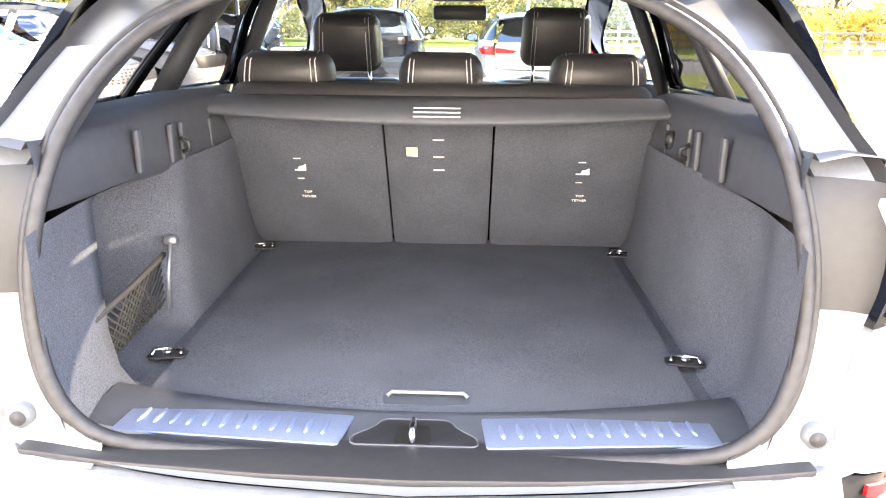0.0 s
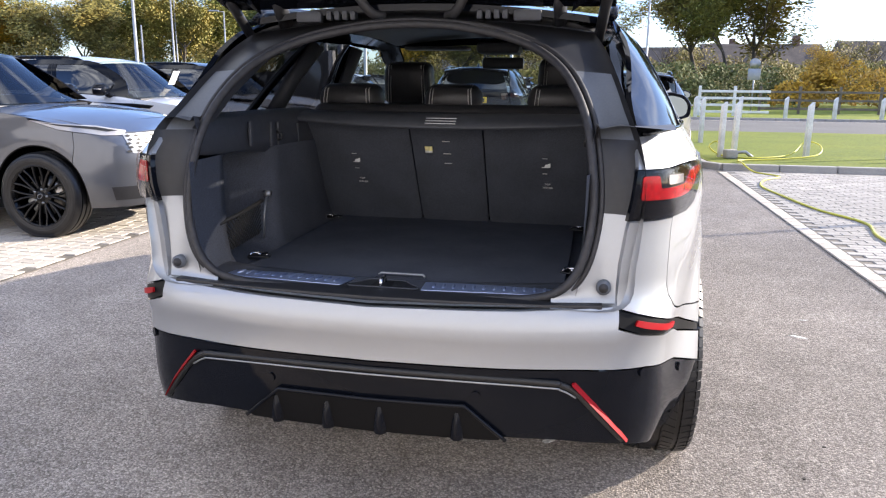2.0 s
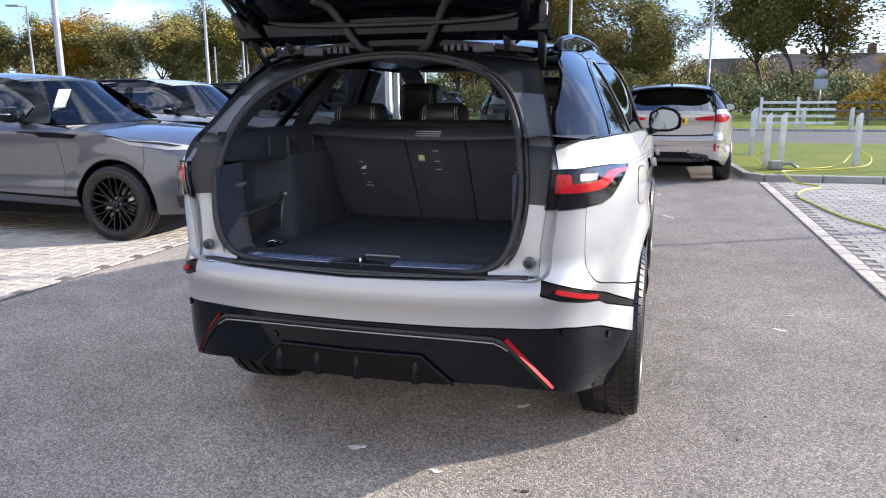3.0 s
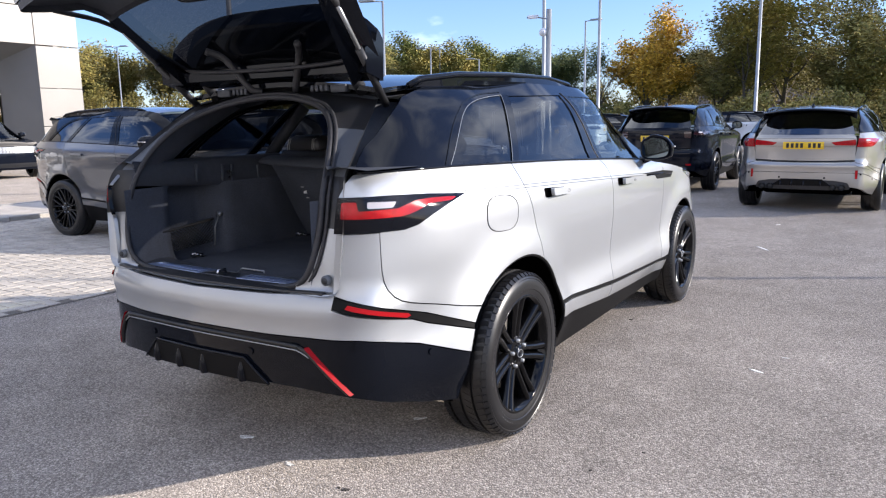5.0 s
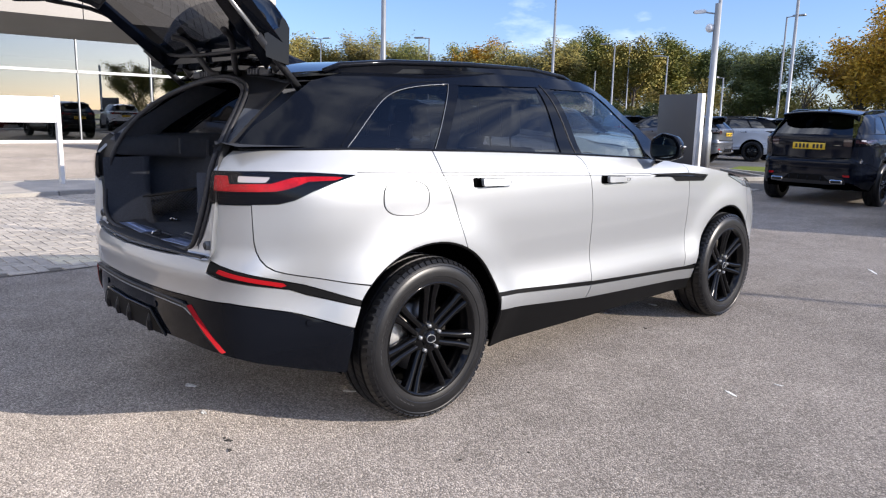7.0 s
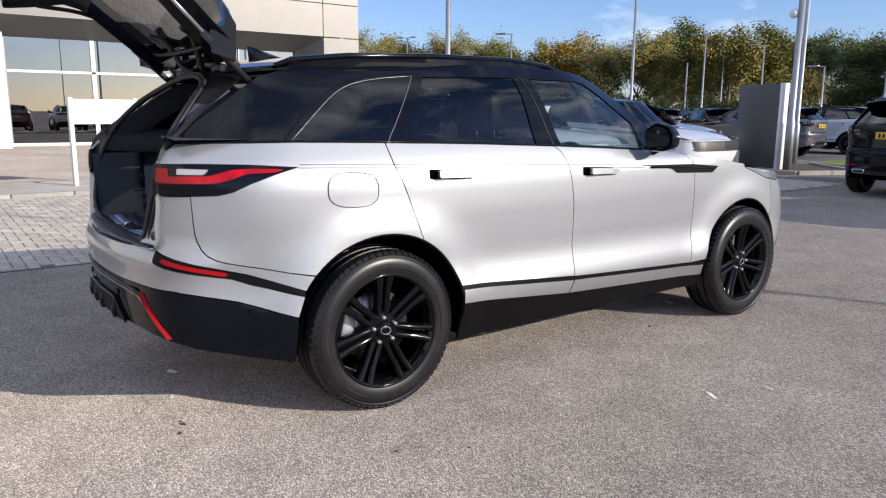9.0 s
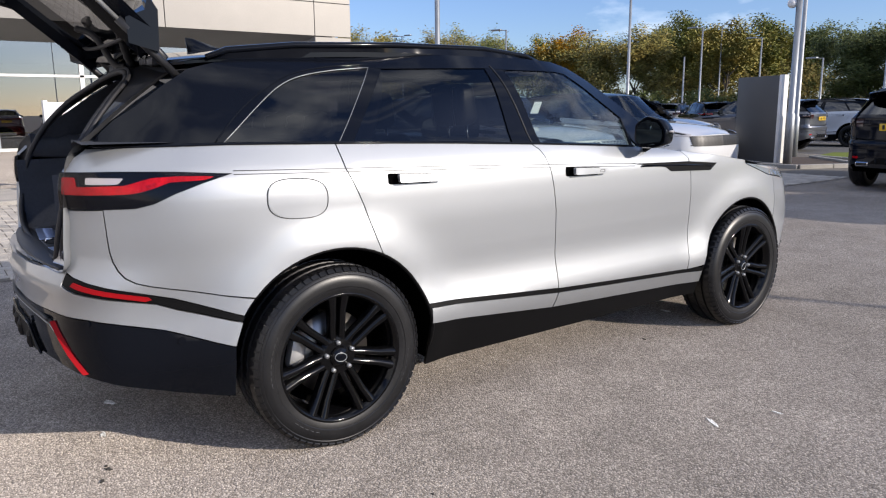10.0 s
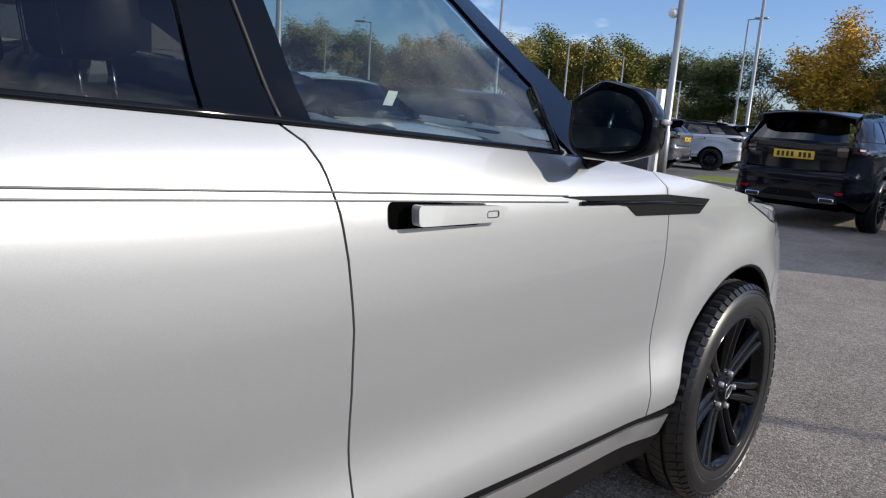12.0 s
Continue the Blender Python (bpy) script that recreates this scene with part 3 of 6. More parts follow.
def estate(name, m, paint, roof_paint, label, group="", gate=0.0, full=False, rear="band", rim_spokes=7, plate=True, scale=(1, 1, 1), windows=None, tag=None):
    """A tall estate car: rear axle's middle at the origin, nose along +y. gate: degrees by which the tailgate stands open. full: with its cabin and boot fitted out."""
    car = thing(name, m @ Matrix.Diagonal((*scale, 1)), label, "car", group)
    dark_glass = windows or PRIVACY
    for s in (1, -1):
        quarter = ([(-0.82, 1.036), (-0.72, 1.036), (-0.66, 1.050), (-0.59, 1.083), (-0.50, 1.115), (-0.39, 1.147), (-0.589, 1.161), (-0.79, 1.168), (-0.938, 1.168), (-0.925, 1.215), (-0.90, 1.243),
                    (-0.39, 1.247), (0.039, 1.238), (0.055, 1.14), (0.122, 0.99), (0.166, 0.86)] + arc(0, 0.385, ARCH_R, 64.6, 139, 13)
                   + [(-0.45, 0.700)] + SEAM)
        on_side("rear_quarter", quarter, paint, car, s)
        corner = [(-0.823, 1.034), (-0.945, 1.034), (-0.952, 0.92), (-0.955, 0.812), (-0.93, 0.797), (-0.62, 0.702), (-0.388, 0.619)] + arc(0, 0.385, ARCH_R, 149, 140, 3) + [
            (-0.45, 0.695)] + [(y - 0.004, z - 0.004) for y, z in SEAM]
        on_side("bumper_corner", corner, paint, car, s)
        blade = [(-0.957, 0.806), (-0.93, 0.792), (-0.62, 0.697), (-0.387, 0.614), (-0.392, 0.596), (-0.614, 0.660), (-0.68, 0.687), (-0.924, 0.742), (-0.955, 0.765)]
        on_side("bumper_strip", blade, CLADDING if rear == "band" else paint, car, s, -0.004)
        lamp = [(-0.928, 0.778), (-0.705, 0.7135), (-0.694, 0.703), (-0.715, 0.698), (-0.918, 0.757), (-0.933, 0.766)]
        if rear == "band":
            on_side("reflector", lamp, REFLECTOR, car, s, 0.002, 0.04, 0.006)
        door = ([(0.045, 1.238), (0.5, 1.226), (1.072, 1.203), (1.108, 1.178), (1.125, 1.15), (1.149, 1.075), (1.169, 1.0), (1.193, 0.88), (1.204, 0.765), (1.211, 0.66), (1.221, 0.56), (1.223, 0.487), (0.428, 0.541)]
                + arc(0, 0.385, ARCH_R, 20, 64.0, 10) + [(0.171, 0.86), (0.127, 0.99), (0.061, 1.14)])
        d1 = on_side("rear_door", door, paint, car, s)
        door = [(1.079, 1.203), (1.45, 1.185), (1.8, 1.166), (2.05, 1.150), (2.2, 1.128), (2.238, 1.09), (2.262, 1.02), (2.288, 0.88), (2.300, 0.75), (2.304, 0.6), (2.298, 0.437), (1.228, 0.485),
                (1.226, 0.56), (1.216, 0.66), (1.209, 0.765), (1.198, 0.88), (1.174, 1.0), (1.154, 1.075), (1.130, 1.15), (1.112, 1.180)]
        d2 = on_side("front_door", door, paint, car, s)
        wing = ([(2.205, 1.130), (2.55, 1.09), (2.82, 1.052), (2.835, 1.027), (3.1, 0.948), (3.215, 0.93), (3.225, 0.80)] + arc(2.874, 0.385, ARCH_F, 41, 172, 22)
                + [(2.303, 0.437), (2.309, 0.6), (2.305, 0.75), (2.293, 0.88), (2.267, 1.02), (2.243, 1.09)])
        on_side("front_wing", wing, paint, car, s)
        nose = ([(uy(3.22), 0.93), (uy(3.45), 0.90), (ULAST, 0.895), (ULAST, 0.27), (uy(3.30), 0.27)] + [(uy(y), z) for y, z in arc(2.874, 0.385, ARCH_F, -8, 40, 8)] + [(uy(3.23), 0.80)])
        on_side("front_bumper", nose, paint, car, s, plain=True)
        on_side("grille", rounded([(uy(3.60), 0.915), (ULAST, 0.92), (ULAST, 0.745), (uy(3.64), 0.745)], 0.02), SATIN if not full else PLASTIC, car, s, 0.005, plain=True)
        bm = bmesh.new()
        for i in range(9):
            for j in range(5):
                u, z = uy(3.615) + 0.02 + i * (ULAST - uy(3.615)) / 9, 0.765 + j * 0.033
                sub = skin(rounded([(u - 0.03 + 0.016 * (j % 2), z), (u + 0.016 * (j % 2), z + 0.013), (u + 0.03 + 0.016 * (j % 2), z), (u + 0.016 * (j % 2), z - 0.013)], 0.008, 2), lambda a, b: body(s * a, b, 0.008), lambda a, b: body_out(s * a, b), 0.2, 0.0)
                merge(bm, sub)
        part("grille_mesh", bm, INK, car)
        on_side("lower_intake", [(uy(3.50), 0.46), (ULAST, 0.46), (ULAST, 0.33), (uy(3.52), 0.34)], PLASTIC, car, s, 0.004, plain=True)
        on_side("headlamp", rounded([(2.835, 1.031), (3.1, 1.002), (3.4, 0.985), (3.63, 0.945), (3.61, 0.905), (3.45, 0.905), (3.1, 0.953)], 0.01, 2), HEAD_DARK if full else LAMP_WHITE, car, s, 0.002)
        on_side("headlamp_bezel", rounded([(2.95, 1.012), (3.1, 0.996), (3.4, 0.975), (3.58, 0.945), (3.5, 0.938), (3.38, 0.956), (3.1, 0.985)], 0.006, 2), INK if not full else LAMP_WHITE, car, s, 0.006)
        on_side("door_strip", [(0.430, 0.537), (1.231, 0.483), (2.43, 0.430), (2.44, 0.410), (1.23, 0.462), (0.434, 0.521)], CLADDING, car, s, -0.004, lip=0.01)
        on_side("door_base", [(0.436, 0.518), (1.225, 0.4595), (1.205, 0.386), (0.440, 0.449)], paint, car, s, lip=0.01)
        on_side("door_base", [(1.232, 0.459), (2.44, 0.406), (2.46, 0.335), (1.212, 0.3855)], paint, car, s, lip=0.01)
        on_side("sill", [(0.437, 0.446), (1.24, 0.380), (2.46, 0.331), (2.47, 0.255), (0.45, 0.235)], CLADDING, car, s, -0.006)
        for wy in (0.0, 2.874):
            part("arch_lip", tube([body(s * uy(y), z, -0.010) for y, z in arc(wy, 0.385, (ARCH_F if wy else ARCH_R) - 0.003, -6, 186 if wy else 141, 24)], 0.009, 6), CLADDING, car)
        for wy in (0.0, 2.874):
            bm = bmesh.new()
            rows = [[bm.verts.new(body(s * uy(y), z, -0.014) if x else (s * 0.60, y, z)) for y, z in arc(wy, 0.385, (ARCH_F if wy else ARCH_R) + 0.005, -14, 194, 18)] for x in (1, 0)]
            for k in range(18):
                bm.faces.new((rows[0][k], rows[0][k + 1], rows[1][k + 1], rows[1][k]))
            bm.faces.new(rows[1])
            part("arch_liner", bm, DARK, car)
        tail = [(-0.39, 1.1475), (-0.589, 1.159), (-0.79, 1.1655), (-0.940, 1.166), (-0.949, 1.038), (-0.72, 1.039), (-0.66, 1.053), (-0.59, 1.086), (-0.50, 1.118)]
        lamp = on_side("tail_lamp", tail, LAMP_RED if rear == "coupe" else BLACK, car, s, 0.003, 0.04)
        sweep = [(-0.932, 1.151), (-0.899, 1.151), (-0.895, 1.118), (-0.747, 1.119), (-0.70, 1.132), (-0.663, 1.142), (-0.58, 1.145), (-0.485, 1.142), (-0.455, 1.139), (-0.488, 1.129), (-0.605, 1.125), (-0.66, 1.105), (-0.70, 1.094), (-0.735, 1.089), (-0.80, 1.089), (-0.935, 1.091)]
        on_side("tail_lamp_lens", rounded(sweep, 0.005, 2), LAMP_DARK if rear == "wide" else LAMP_RED, lamp, s, 0.006, 0.04, 0.003)
        on_side("lamp_cover", [(-0.40, 1.1475), (-0.589, 1.158), (-0.79, 1.1645), (-0.938, 1.165), (-0.946, 1.042), (-0.72, 1.043), (-0.66, 1.057), (-0.59, 1.089), (-0.50, 1.120)], LAMP_COVER, lamp, s, 0.011, 0.04, 0.0)
        on_side("lamp_insert", rounded([(-0.748, 1.144), (-0.866, 1.150), (-0.868, 1.126), (-0.768, 1.1235)], 0.006, 2), LAMP_WHITE, lamp, s, 0.0055, 0.04, 0.002)
        if s > 0:
            on_side("fuel_flap", oval(0.116, 0.073), paint, car, s, 0.0015, 0.05, 0.004)
        ring = oval(0.1195, 0.0765)
        if s > 0:
            part("flap_gap", tube([body(s * uy(y), z, 0.0) for y, z in ring], 0.0021, 4, closed=True), INK, car)
        for y0, y1, zt in ((0.245, 0.50, 1.112), (1.256, 1.53, 1.086)):
            d = d1 if y0 < 1 else d2
            # near-black recess, its lower edge also drawing the shade below the handle
            on_side("handle_recess", rounded([(y0 - 0.006, zt + 0.004), (y1 - 0.03, zt - 0.008), (y1 - 0.05, zt - 0.047), (y0 - 0.006, zt - 0.042)], 0.012), DARK, d, s, 0.0012, 0.04, 0.0)
            hm = skin(rounded([(uy(y0 + 0.032), zt + 0.000), (uy(y1), zt - 0.011), (uy(y1), zt - 0.040), (uy(y0 + 0.032), zt - 0.035)], 0.010), lambda u, z: body(s * u, z, 0.034 - 0.008 * ease((u - uy(y0)) / 0.3)), lambda u, z: body_out(s * u, z), 0.05, 0.018)
            hand = part("handle", hm, paint, d, "silver pop-out door handle")
            part("lock_cover", tube([body(s * uy(y1 - 0.045 + 0.016 * math.copysign(min(1, abs(1.3 * math.cos(a))), math.cos(a))), zt - 0.024 + 0.006 * math.copysign(min(1, abs(1.3 * math.sin(a))), math.sin(a)), 0.0275) for a in (k * math.tau / 16 for k in range(16))], 0.0010, 4, closed=True), PLASTIC, hand)
        # dark grey tubes that paint the shade of the two flank grooves
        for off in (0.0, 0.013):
            part("crease", tube([body(s * uy(y), zz + off, 0.0012) for y, zz in dense(((-0.385, 1.143), (0.137, 1.130), (0.6, 1.115), (1.097, 1.097), (1.45, 1.083), (1.77, 1.070)))], 0.0017, 5), CREASE_SHADE, car)
        vent = on_side("wing_vent", rounded([(1.75, 1.082), (2.24, 1.072), (2.522, 1.050), (2.46, 1.010), (2.08, 1.024), (2.03, 1.05)], 0.006, 2), CLADDING, car, s, 0.003, 0.05, 0.006)
        part("vent_bar", tube([body(s * uy(y), z, 0.006) for y, z in ((1.82, 1.066), (2.2, 1.054), (2.46, 1.036))], 0.005, 5), BLACK, vent)
        # the glasshouse
        bow = [tuple(p) for p in smooth_path([(-0.405, 1.253), (-0.337, 1.312), (-0.280, 1.362), (-0.195, 1.432), (-0.135, 1.470), (-0.070, 1.497), (0.0, 1.515), (0.08, 1.529), (0.19, 1.542), (0.312, 1.552)], 3)]
        on_side("rear_pillar", [(-0.905, 1.246)] + bow[:22] + [(0.08, 1.590), (-0.3, 1.576), (-0.50, 1.530), (-0.60, 1.47), (-0.72, 1.38)], BLACK, car, s)
        on_side("roof_frame", [(y, z + 0.002) for y, z in bow[21:]] + [(0.375, 1.549), (0.930, 1.563), (1.050, 1.559), (1.25, 1.559), (1.41, 1.557), (1.478, 1.549), (1.642, 1.468), (1.81, 1.37), (1.888, 1.312), (1.852, 1.20), (1.87, 1.166),
                               (2.06, 1.154), (2.15, 1.160), (2.06, 1.282), (2.01, 1.346), (1.90, 1.424), (1.73, 1.520), (1.58, 1.586), (1.45, 1.612), (1.2, 1.622), (0.6, 1.622), (0.083, 1.592)], PILLAR, car, s)
        on_side("centre_pillar", [(0.960, 1.210), (1.137, 1.203), (1.047, 1.557), (0.932, 1.561)], PILLAR, car, s)
        part("pillar_joint", tube([body(s * uy(y), z, 0.001) for y, z in dense(((1.080, 1.206), (1.035, 1.38), (0.975, 1.576)))], 0.0035, 5), INK, car)
        on_side("door_pillar", [(0.060, 1.240), (0.119, 1.238), (0.372, 1.547), (0.315, 1.554)], PILLAR, car, s)
        on_side("window", [(y + 0.004, z - 0.002) for y, z in bow] + [(0.057, 1.241)], dark_glass, car, s, -0.006, lip=0)
        on_side("window", [(0.122, 1.238), (0.376, 1.547), (0.929, 1.561), (0.957, 1.211)], dark_glass, car, s, -0.006, lip=0)
        on_side("window", [(1.140, 1.203), (1.050, 1.557), (1.25, 1.557), (1.41, 1.555), (1.475, 1.547), (1.639, 1.466), (1.807, 1.368), (1.884, 1.311), (1.848, 1.20), (1.84, 1.17)], PANE if full else dark_glass, car, s, -0.006, lip=0)
        part("quarter_light_bar", tube([body(s * uy(y), z, 0.003) for y, z in ((1.800, 1.172), (1.845, 1.24), (1.868, 1.312))], 0.008, 6, flat=0.6), BLACK, car)
        part("window_rim", tube([body(s * uy(y), z, 0.001) for y, z in smooth_path([(-0.435, 1.256), (-0.35, 1.344), (-0.273, 1.409), (-0.20, 1.458), (-0.083, 1.513), (0.098, 1.549), (0.318, 1.566)], 5)], 0.003, 6), BLACK, car)
        part("waist_trim", tube([body(s * uy(y), z + 0.003, 0.002) for y, z in dense(((-0.88, 1.246), (-0.39, 1.249), (0.07, 1.241), (0.55, 1.226), (1.05, 1.208), (1.45, 1.188), (1.82, 1.168)))], 0.006, 6), BLACK, car)
        part("window_trim", tube([body(s * uy(y), z, 0.001) for y, z in bow + dense([bow[-1], (0.058, 1.243), (-0.405, 1.253)])[1:]], 0.0015, 5), SATIN if full else BLACK, car)
        # mirror
        bm = bmesh.new()
        face = rounded([(0.908, 1.292), (0.99, 1.340), (1.085, 1.318), (1.132, 1.262), (1.125, 1.185), (1.05, 1.160), (0.935, 1.160), (0.905, 1.20)], 0.022, 3)
        rows = []
        for y, k, dx in ((1.800, 0.90, 0.0), (1.796, 0.955, 0.0), (1.802, 0.995, 0.0), (1.825, 1.0, 0.0), (1.862, 0.965, -0.004), (1.895, 0.85, -0.012), (1.918, 0.66, -0.02), (1.93, 0.40, -0.03)):
            rows.append([bm.verts.new((s * (1.000 + dx + (x - 1.005) * k * 0.93), y + 0.10 * (1.06 - x) * (0.25 if y < 1.85 else 0.0), 1.243 + (z - 1.245) * k * 0.94)) for x, z in face])
        for a, c in zip(rows, rows[1:]):
            for j in range(len(face)):
                bm.faces.new((a[j], a[(j + 1) % len(face)], c[(j + 1) % len(face)], c[j]))
        bm.faces.new(rows[0])
        bm.faces.new(rows[-1])
        bmesh.ops.recalc_face_normals(bm, faces=bm.faces)
        mirror = part("door_mirror", sharpen(bm, 50), BLACK, car, "gloss black door mirror")
        part("mirror_foot", tube([(s * 0.84, 1.93, 1.145), (s * 0.90, 1.91, 1.158), (s * 0.96, 1.89, 1.18)], [0.05, 0.035, 0.03], 10, flat=0.5), BLACK, mirror)
        gl = skin(rounded([(0.922, 1.282), (0.99, 1.318), (1.075, 1.30), (1.108, 1.255), (1.10, 1.195), (1.04, 1.178), (0.945, 1.178), (0.920, 1.205)], 0.03), lambda a, b: Vector((s * (1.000 + (a - 1.005) * 0.93), 1.7935 + 0.025 * (1.06 - a), 1.243 + (b - 1.245) * 0.94)), lambda a, b: (0, -1, 0), 0.2, 0.0)
        part("mirror_glass", gl, mat_mirror(), mirror)
        part("indicator_strip", tube([(s * 1.121, 1.82, 1.252), (s * 1.110, 1.866, 1.250), (s * 1.08, 1.90, 1.248)], 0.007, 6, flat=0.7), LAMP_WHITE, mirror)
        part("rail_base", skin([(-0.5, 0), (1.45, 0), (1.45, 1), (-0.5, 1)], lambda y, k: body(s * uy(y), float(np.interp(y, (-0.5, 0.0, 0.6, 1.2, 1.45), (1.566, 1.588, 1.616, 1.616, 1.606))), -0.004) * (1 - k) + Vector((s * (0.618 - 0.05 * ease(-y * 1.2) - 0.05 * ease((y - 1.25) * 5)), y, roof_z(0.6, y) + float(np.interp(y, (-0.5, -0.36, -0.28, 0.0, 1.0, 1.28, 1.38), (-0.004, 0.0, 0.024, 0.032, 0.032, 0.022, -0.004))))) * k, lambda y, k: (s, 0, 0.6), 0.12, 0.0, 0.5), BLACK, car)
        part("roof_rail", tube([(s * (0.615 - 0.05 * ease(-y * 1.2)), y, roof_z(0.6, y) + h) for y, h in ((-0.36, 0.0), (-0.28, 0.024), (0.0, 0.030), (0.5, 0.030), (1.0, 0.030), (1.28, 0.022), (1.36, 0.0))], 0.014, 6), BLACK, car)
        for wy in (0.0, 2.874):
            wheel("wheel", car, pose(s * 0.834, wy, 0.3765, -13 if wy == 0 else 37, 0, 0 if s > 0 else 180), rim_spokes, True, full)
    # roof, screens, bonnet
    edge = [(0.56, -0.50), (0.595, -0.2), (0.62, 0.2), (0.635, 1.0), (0.62, 1.38), (0.585, 1.555)]
    part("roof", skin([(-x, y) for x, y in edge] + [(-0.3, 1.64), (0, 1.668), (0.3, 1.64)] + edge[::-1], lambda x, y: Vector((x, y, roof_z(x, y))), lambda x, y: (0, 0, 1), 0.1, 0.02), roof_paint, car)
    part("windscreen", skin([(-0.57, 0), (0.57, 0), (0.76, 1), (-0.76, 1)], screen, lambda x, s: (0, 0.5, 0.8), 0.1, 0.0), PANE, car)
    part("cowl", box(1.5, 0.16, 0.03, (0, 2.16, 1.10), 0.01), PLASTIC, car)
    bon = [(-0.80, 2.13), (-0.83, 2.6), (-0.82, 3.0), (-0.77, 3.3), (-0.60, 3.5), (-0.3, 3.60), (0, 3.63)]
    part("bonnet", skin(bon + [(-x, y) for x, y in bon[-2::-1]], lambda x, y: Vector((x, y, bonnet_z(x, y))), lambda x, y: (0, 0, 1), 0.09, 0.03), paint, car)
    for s in (1, -1):
        part("bonnet_edge", skin([(2.2, 0), (3.25, 0), (3.25, 1), (2.2, 1)], lambda y, k: Vector((s * (np.interp(y, (2.13, 2.6, 3.0, 3.3), (0.80, 0.83, 0.82, 0.77)) - 0.004), y, bonnet_z(0.8, y) - 0.003)) * (1 - k) + (body(s * uy(y), float(np.interp(y, (2.2, 2.55, 2.82, 3.1, 3.25), (1.131, 1.091, 1.053, 1.0, 0.98))), -0.002)) * k, lambda y, k: (s, 0, 0.8), 0.1, 0.0, 0.5), paint, car)
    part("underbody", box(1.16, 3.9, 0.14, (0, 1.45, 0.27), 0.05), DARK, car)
    part("antenna_fin", fin(), BLACK, car)
    # rear bumper
    uc = uy(-0.424)
    edge_ = [(uc, 0.506), (uy(-0.66), 0.588), (uy(-0.82), 0.627), (uy(-0.9), 0.644), (ux(0.55), 0.652), (ux(0.3), 0.654)]
    top_ = [(uy(-0.394), 0.591), (uy(-0.614), 0.655), (uy(-0.68), 0.682), (uy(-0.924), 0.738), (uy(-0.957), 0.76), (ux(0.655), 0.815), (ux(0.4), 0.806)]
    band = [(-u, z) for u, z in edge_] + [(0, 0.654)] + edge_[::-1] + top_ + [(0, 0.800)] + [(-u, z) for u, z in top_[::-1]]
    part("rear_bumper", skin(band, body, body_out, 0.05, 0.02, 0.03), paint, car)
    foot_ = [(uy(-0.425), 0.285), (uy(-0.62), 0.325), (uy(-0.88), 0.405), (ux(0.66), 0.428), (ux(0.5), 0.448), (0.38, 0.454)]
    rim_ = [(u, z - 0.006) for u, z in edge_]
    low = [(-u, z) for u, z in rim_] + [(0, 0.648)] + rim_[::-1] + foot_ + [(0, 0.456)] + [(-u, z) for u, z in foot_[::-1]]
    part("bumper_skirt", skin(low, lambda u, z: body(u, z, -0.004), body_out, 0.06, 0.03, 0.045), BLACK if rear == "band" else paint, car)
    half_ = [(ux(0.688), 0.436), (ux(0.62), 0.510), (ux(0.55), 0.586), (ux(0.51), 0.608), (ux(0.45), 0.617)]
    line = [(-u, z) for u, z in half_] + [(0, 0.628)] + half_[::-1]
    if rear == "band":
        part("skirt_groove", tube(smooth_path([body(u, z, -0.002) for u, z in line], 5), 0.009, 6), INK, car)
        part("skirt_bead", tube(smooth_path([body(u, z - 0.013, 0.001) for u, z in line if abs(u) < ux(0.56)], 5), 0.0028, 6), SATIN, car)
    for s in (1, -1):
        rl = rounded([(s * ux(0.535), 0.612), (s * ux(0.557), 0.616), (s * ux(0.712), 0.434), (s * ux(0.696), 0.430)], 0.005, 2)
        if rear == "band":
            part("fog_reflector", skin(rl, lambda u, z: body(u, z, 0.010 - 0.9 * max(0.0, abs(u) - ux(0.535) - (0.612 - z) / 0.182 * (ux(0.696) - ux(0.535)))), body_out, 0.05, 0.008), REFLECTOR, car, "slanting red reflector strip")
        for u_, z in ((ux(0.29), 0.572), (uy(-0.905), 0.628), (uy(-0.605), 0.541)):
            c, o = body(s * u_, z, 0.0), body_out(s * u_, z)
            part("parking_sensor", tube([c - o * 0.004, c + o * 0.0012], 0.0135, 16), BLACK, car, smooth=False)
    dif = [(-0.372, 0.448), (-0.262, 0.545), (0.262, 0.545), (0.372, 0.448)]
    part("diffuser", skin(rounded(dif, 0.03), lambda u, z: body(u, z, 0.006), body_out, 0.06, 0.02), CLADDING, car)
    part("diffuser_lip", tube([body(u, z, 0.006) for u, z in dense(dif)], 0.006, 6), BLACK, car)
    for x in (-0.27, -0.12, 0.03, 0.24):
        bm = bmesh.new()
        rows = [[bm.verts.new((x + q * w_, body(x, z, 0.006).y - d_ * (1 - abs(q)), z)) for q in (-1, -0.4, 0.4, 1)] for z, w_, d_ in ((0.525, 0.005, 0.003), (0.50, 0.012, 0.018), (0.468, 0.017, 0.028), (0.446, 0.018, 0.022))]
        for a, c in zip(rows, rows[1:]):
            for j in range(3):
                bm.faces.new((a[j], a[j + 1], c[j + 1], c[j]))
        bmesh.ops.recalc_face_normals(bm, faces=bm.faces)
        part("diffuser_fin", bm, BLACK, car)
    part("under_tray", box(0.9, 0.42, 0.04, (0, -0.66, 0.435), 0.015), DARK, car)
    ledge = skin([(-ux(0.66), 0), (ux(0.66), 0), (ux(0.66), 1), (-ux(0.66), 1)], lambda u, k: body(u, 0.808 + 0.012 * min(1, abs(u) / 0.66) + 0.004 * k, -0.006) + Vector((0, 0.085 * k, 0.0)), lambda u, k: (0, 0, 1), 0.08, 0.0, 0.34)
    part("bumper_top", ledge, paint, car)
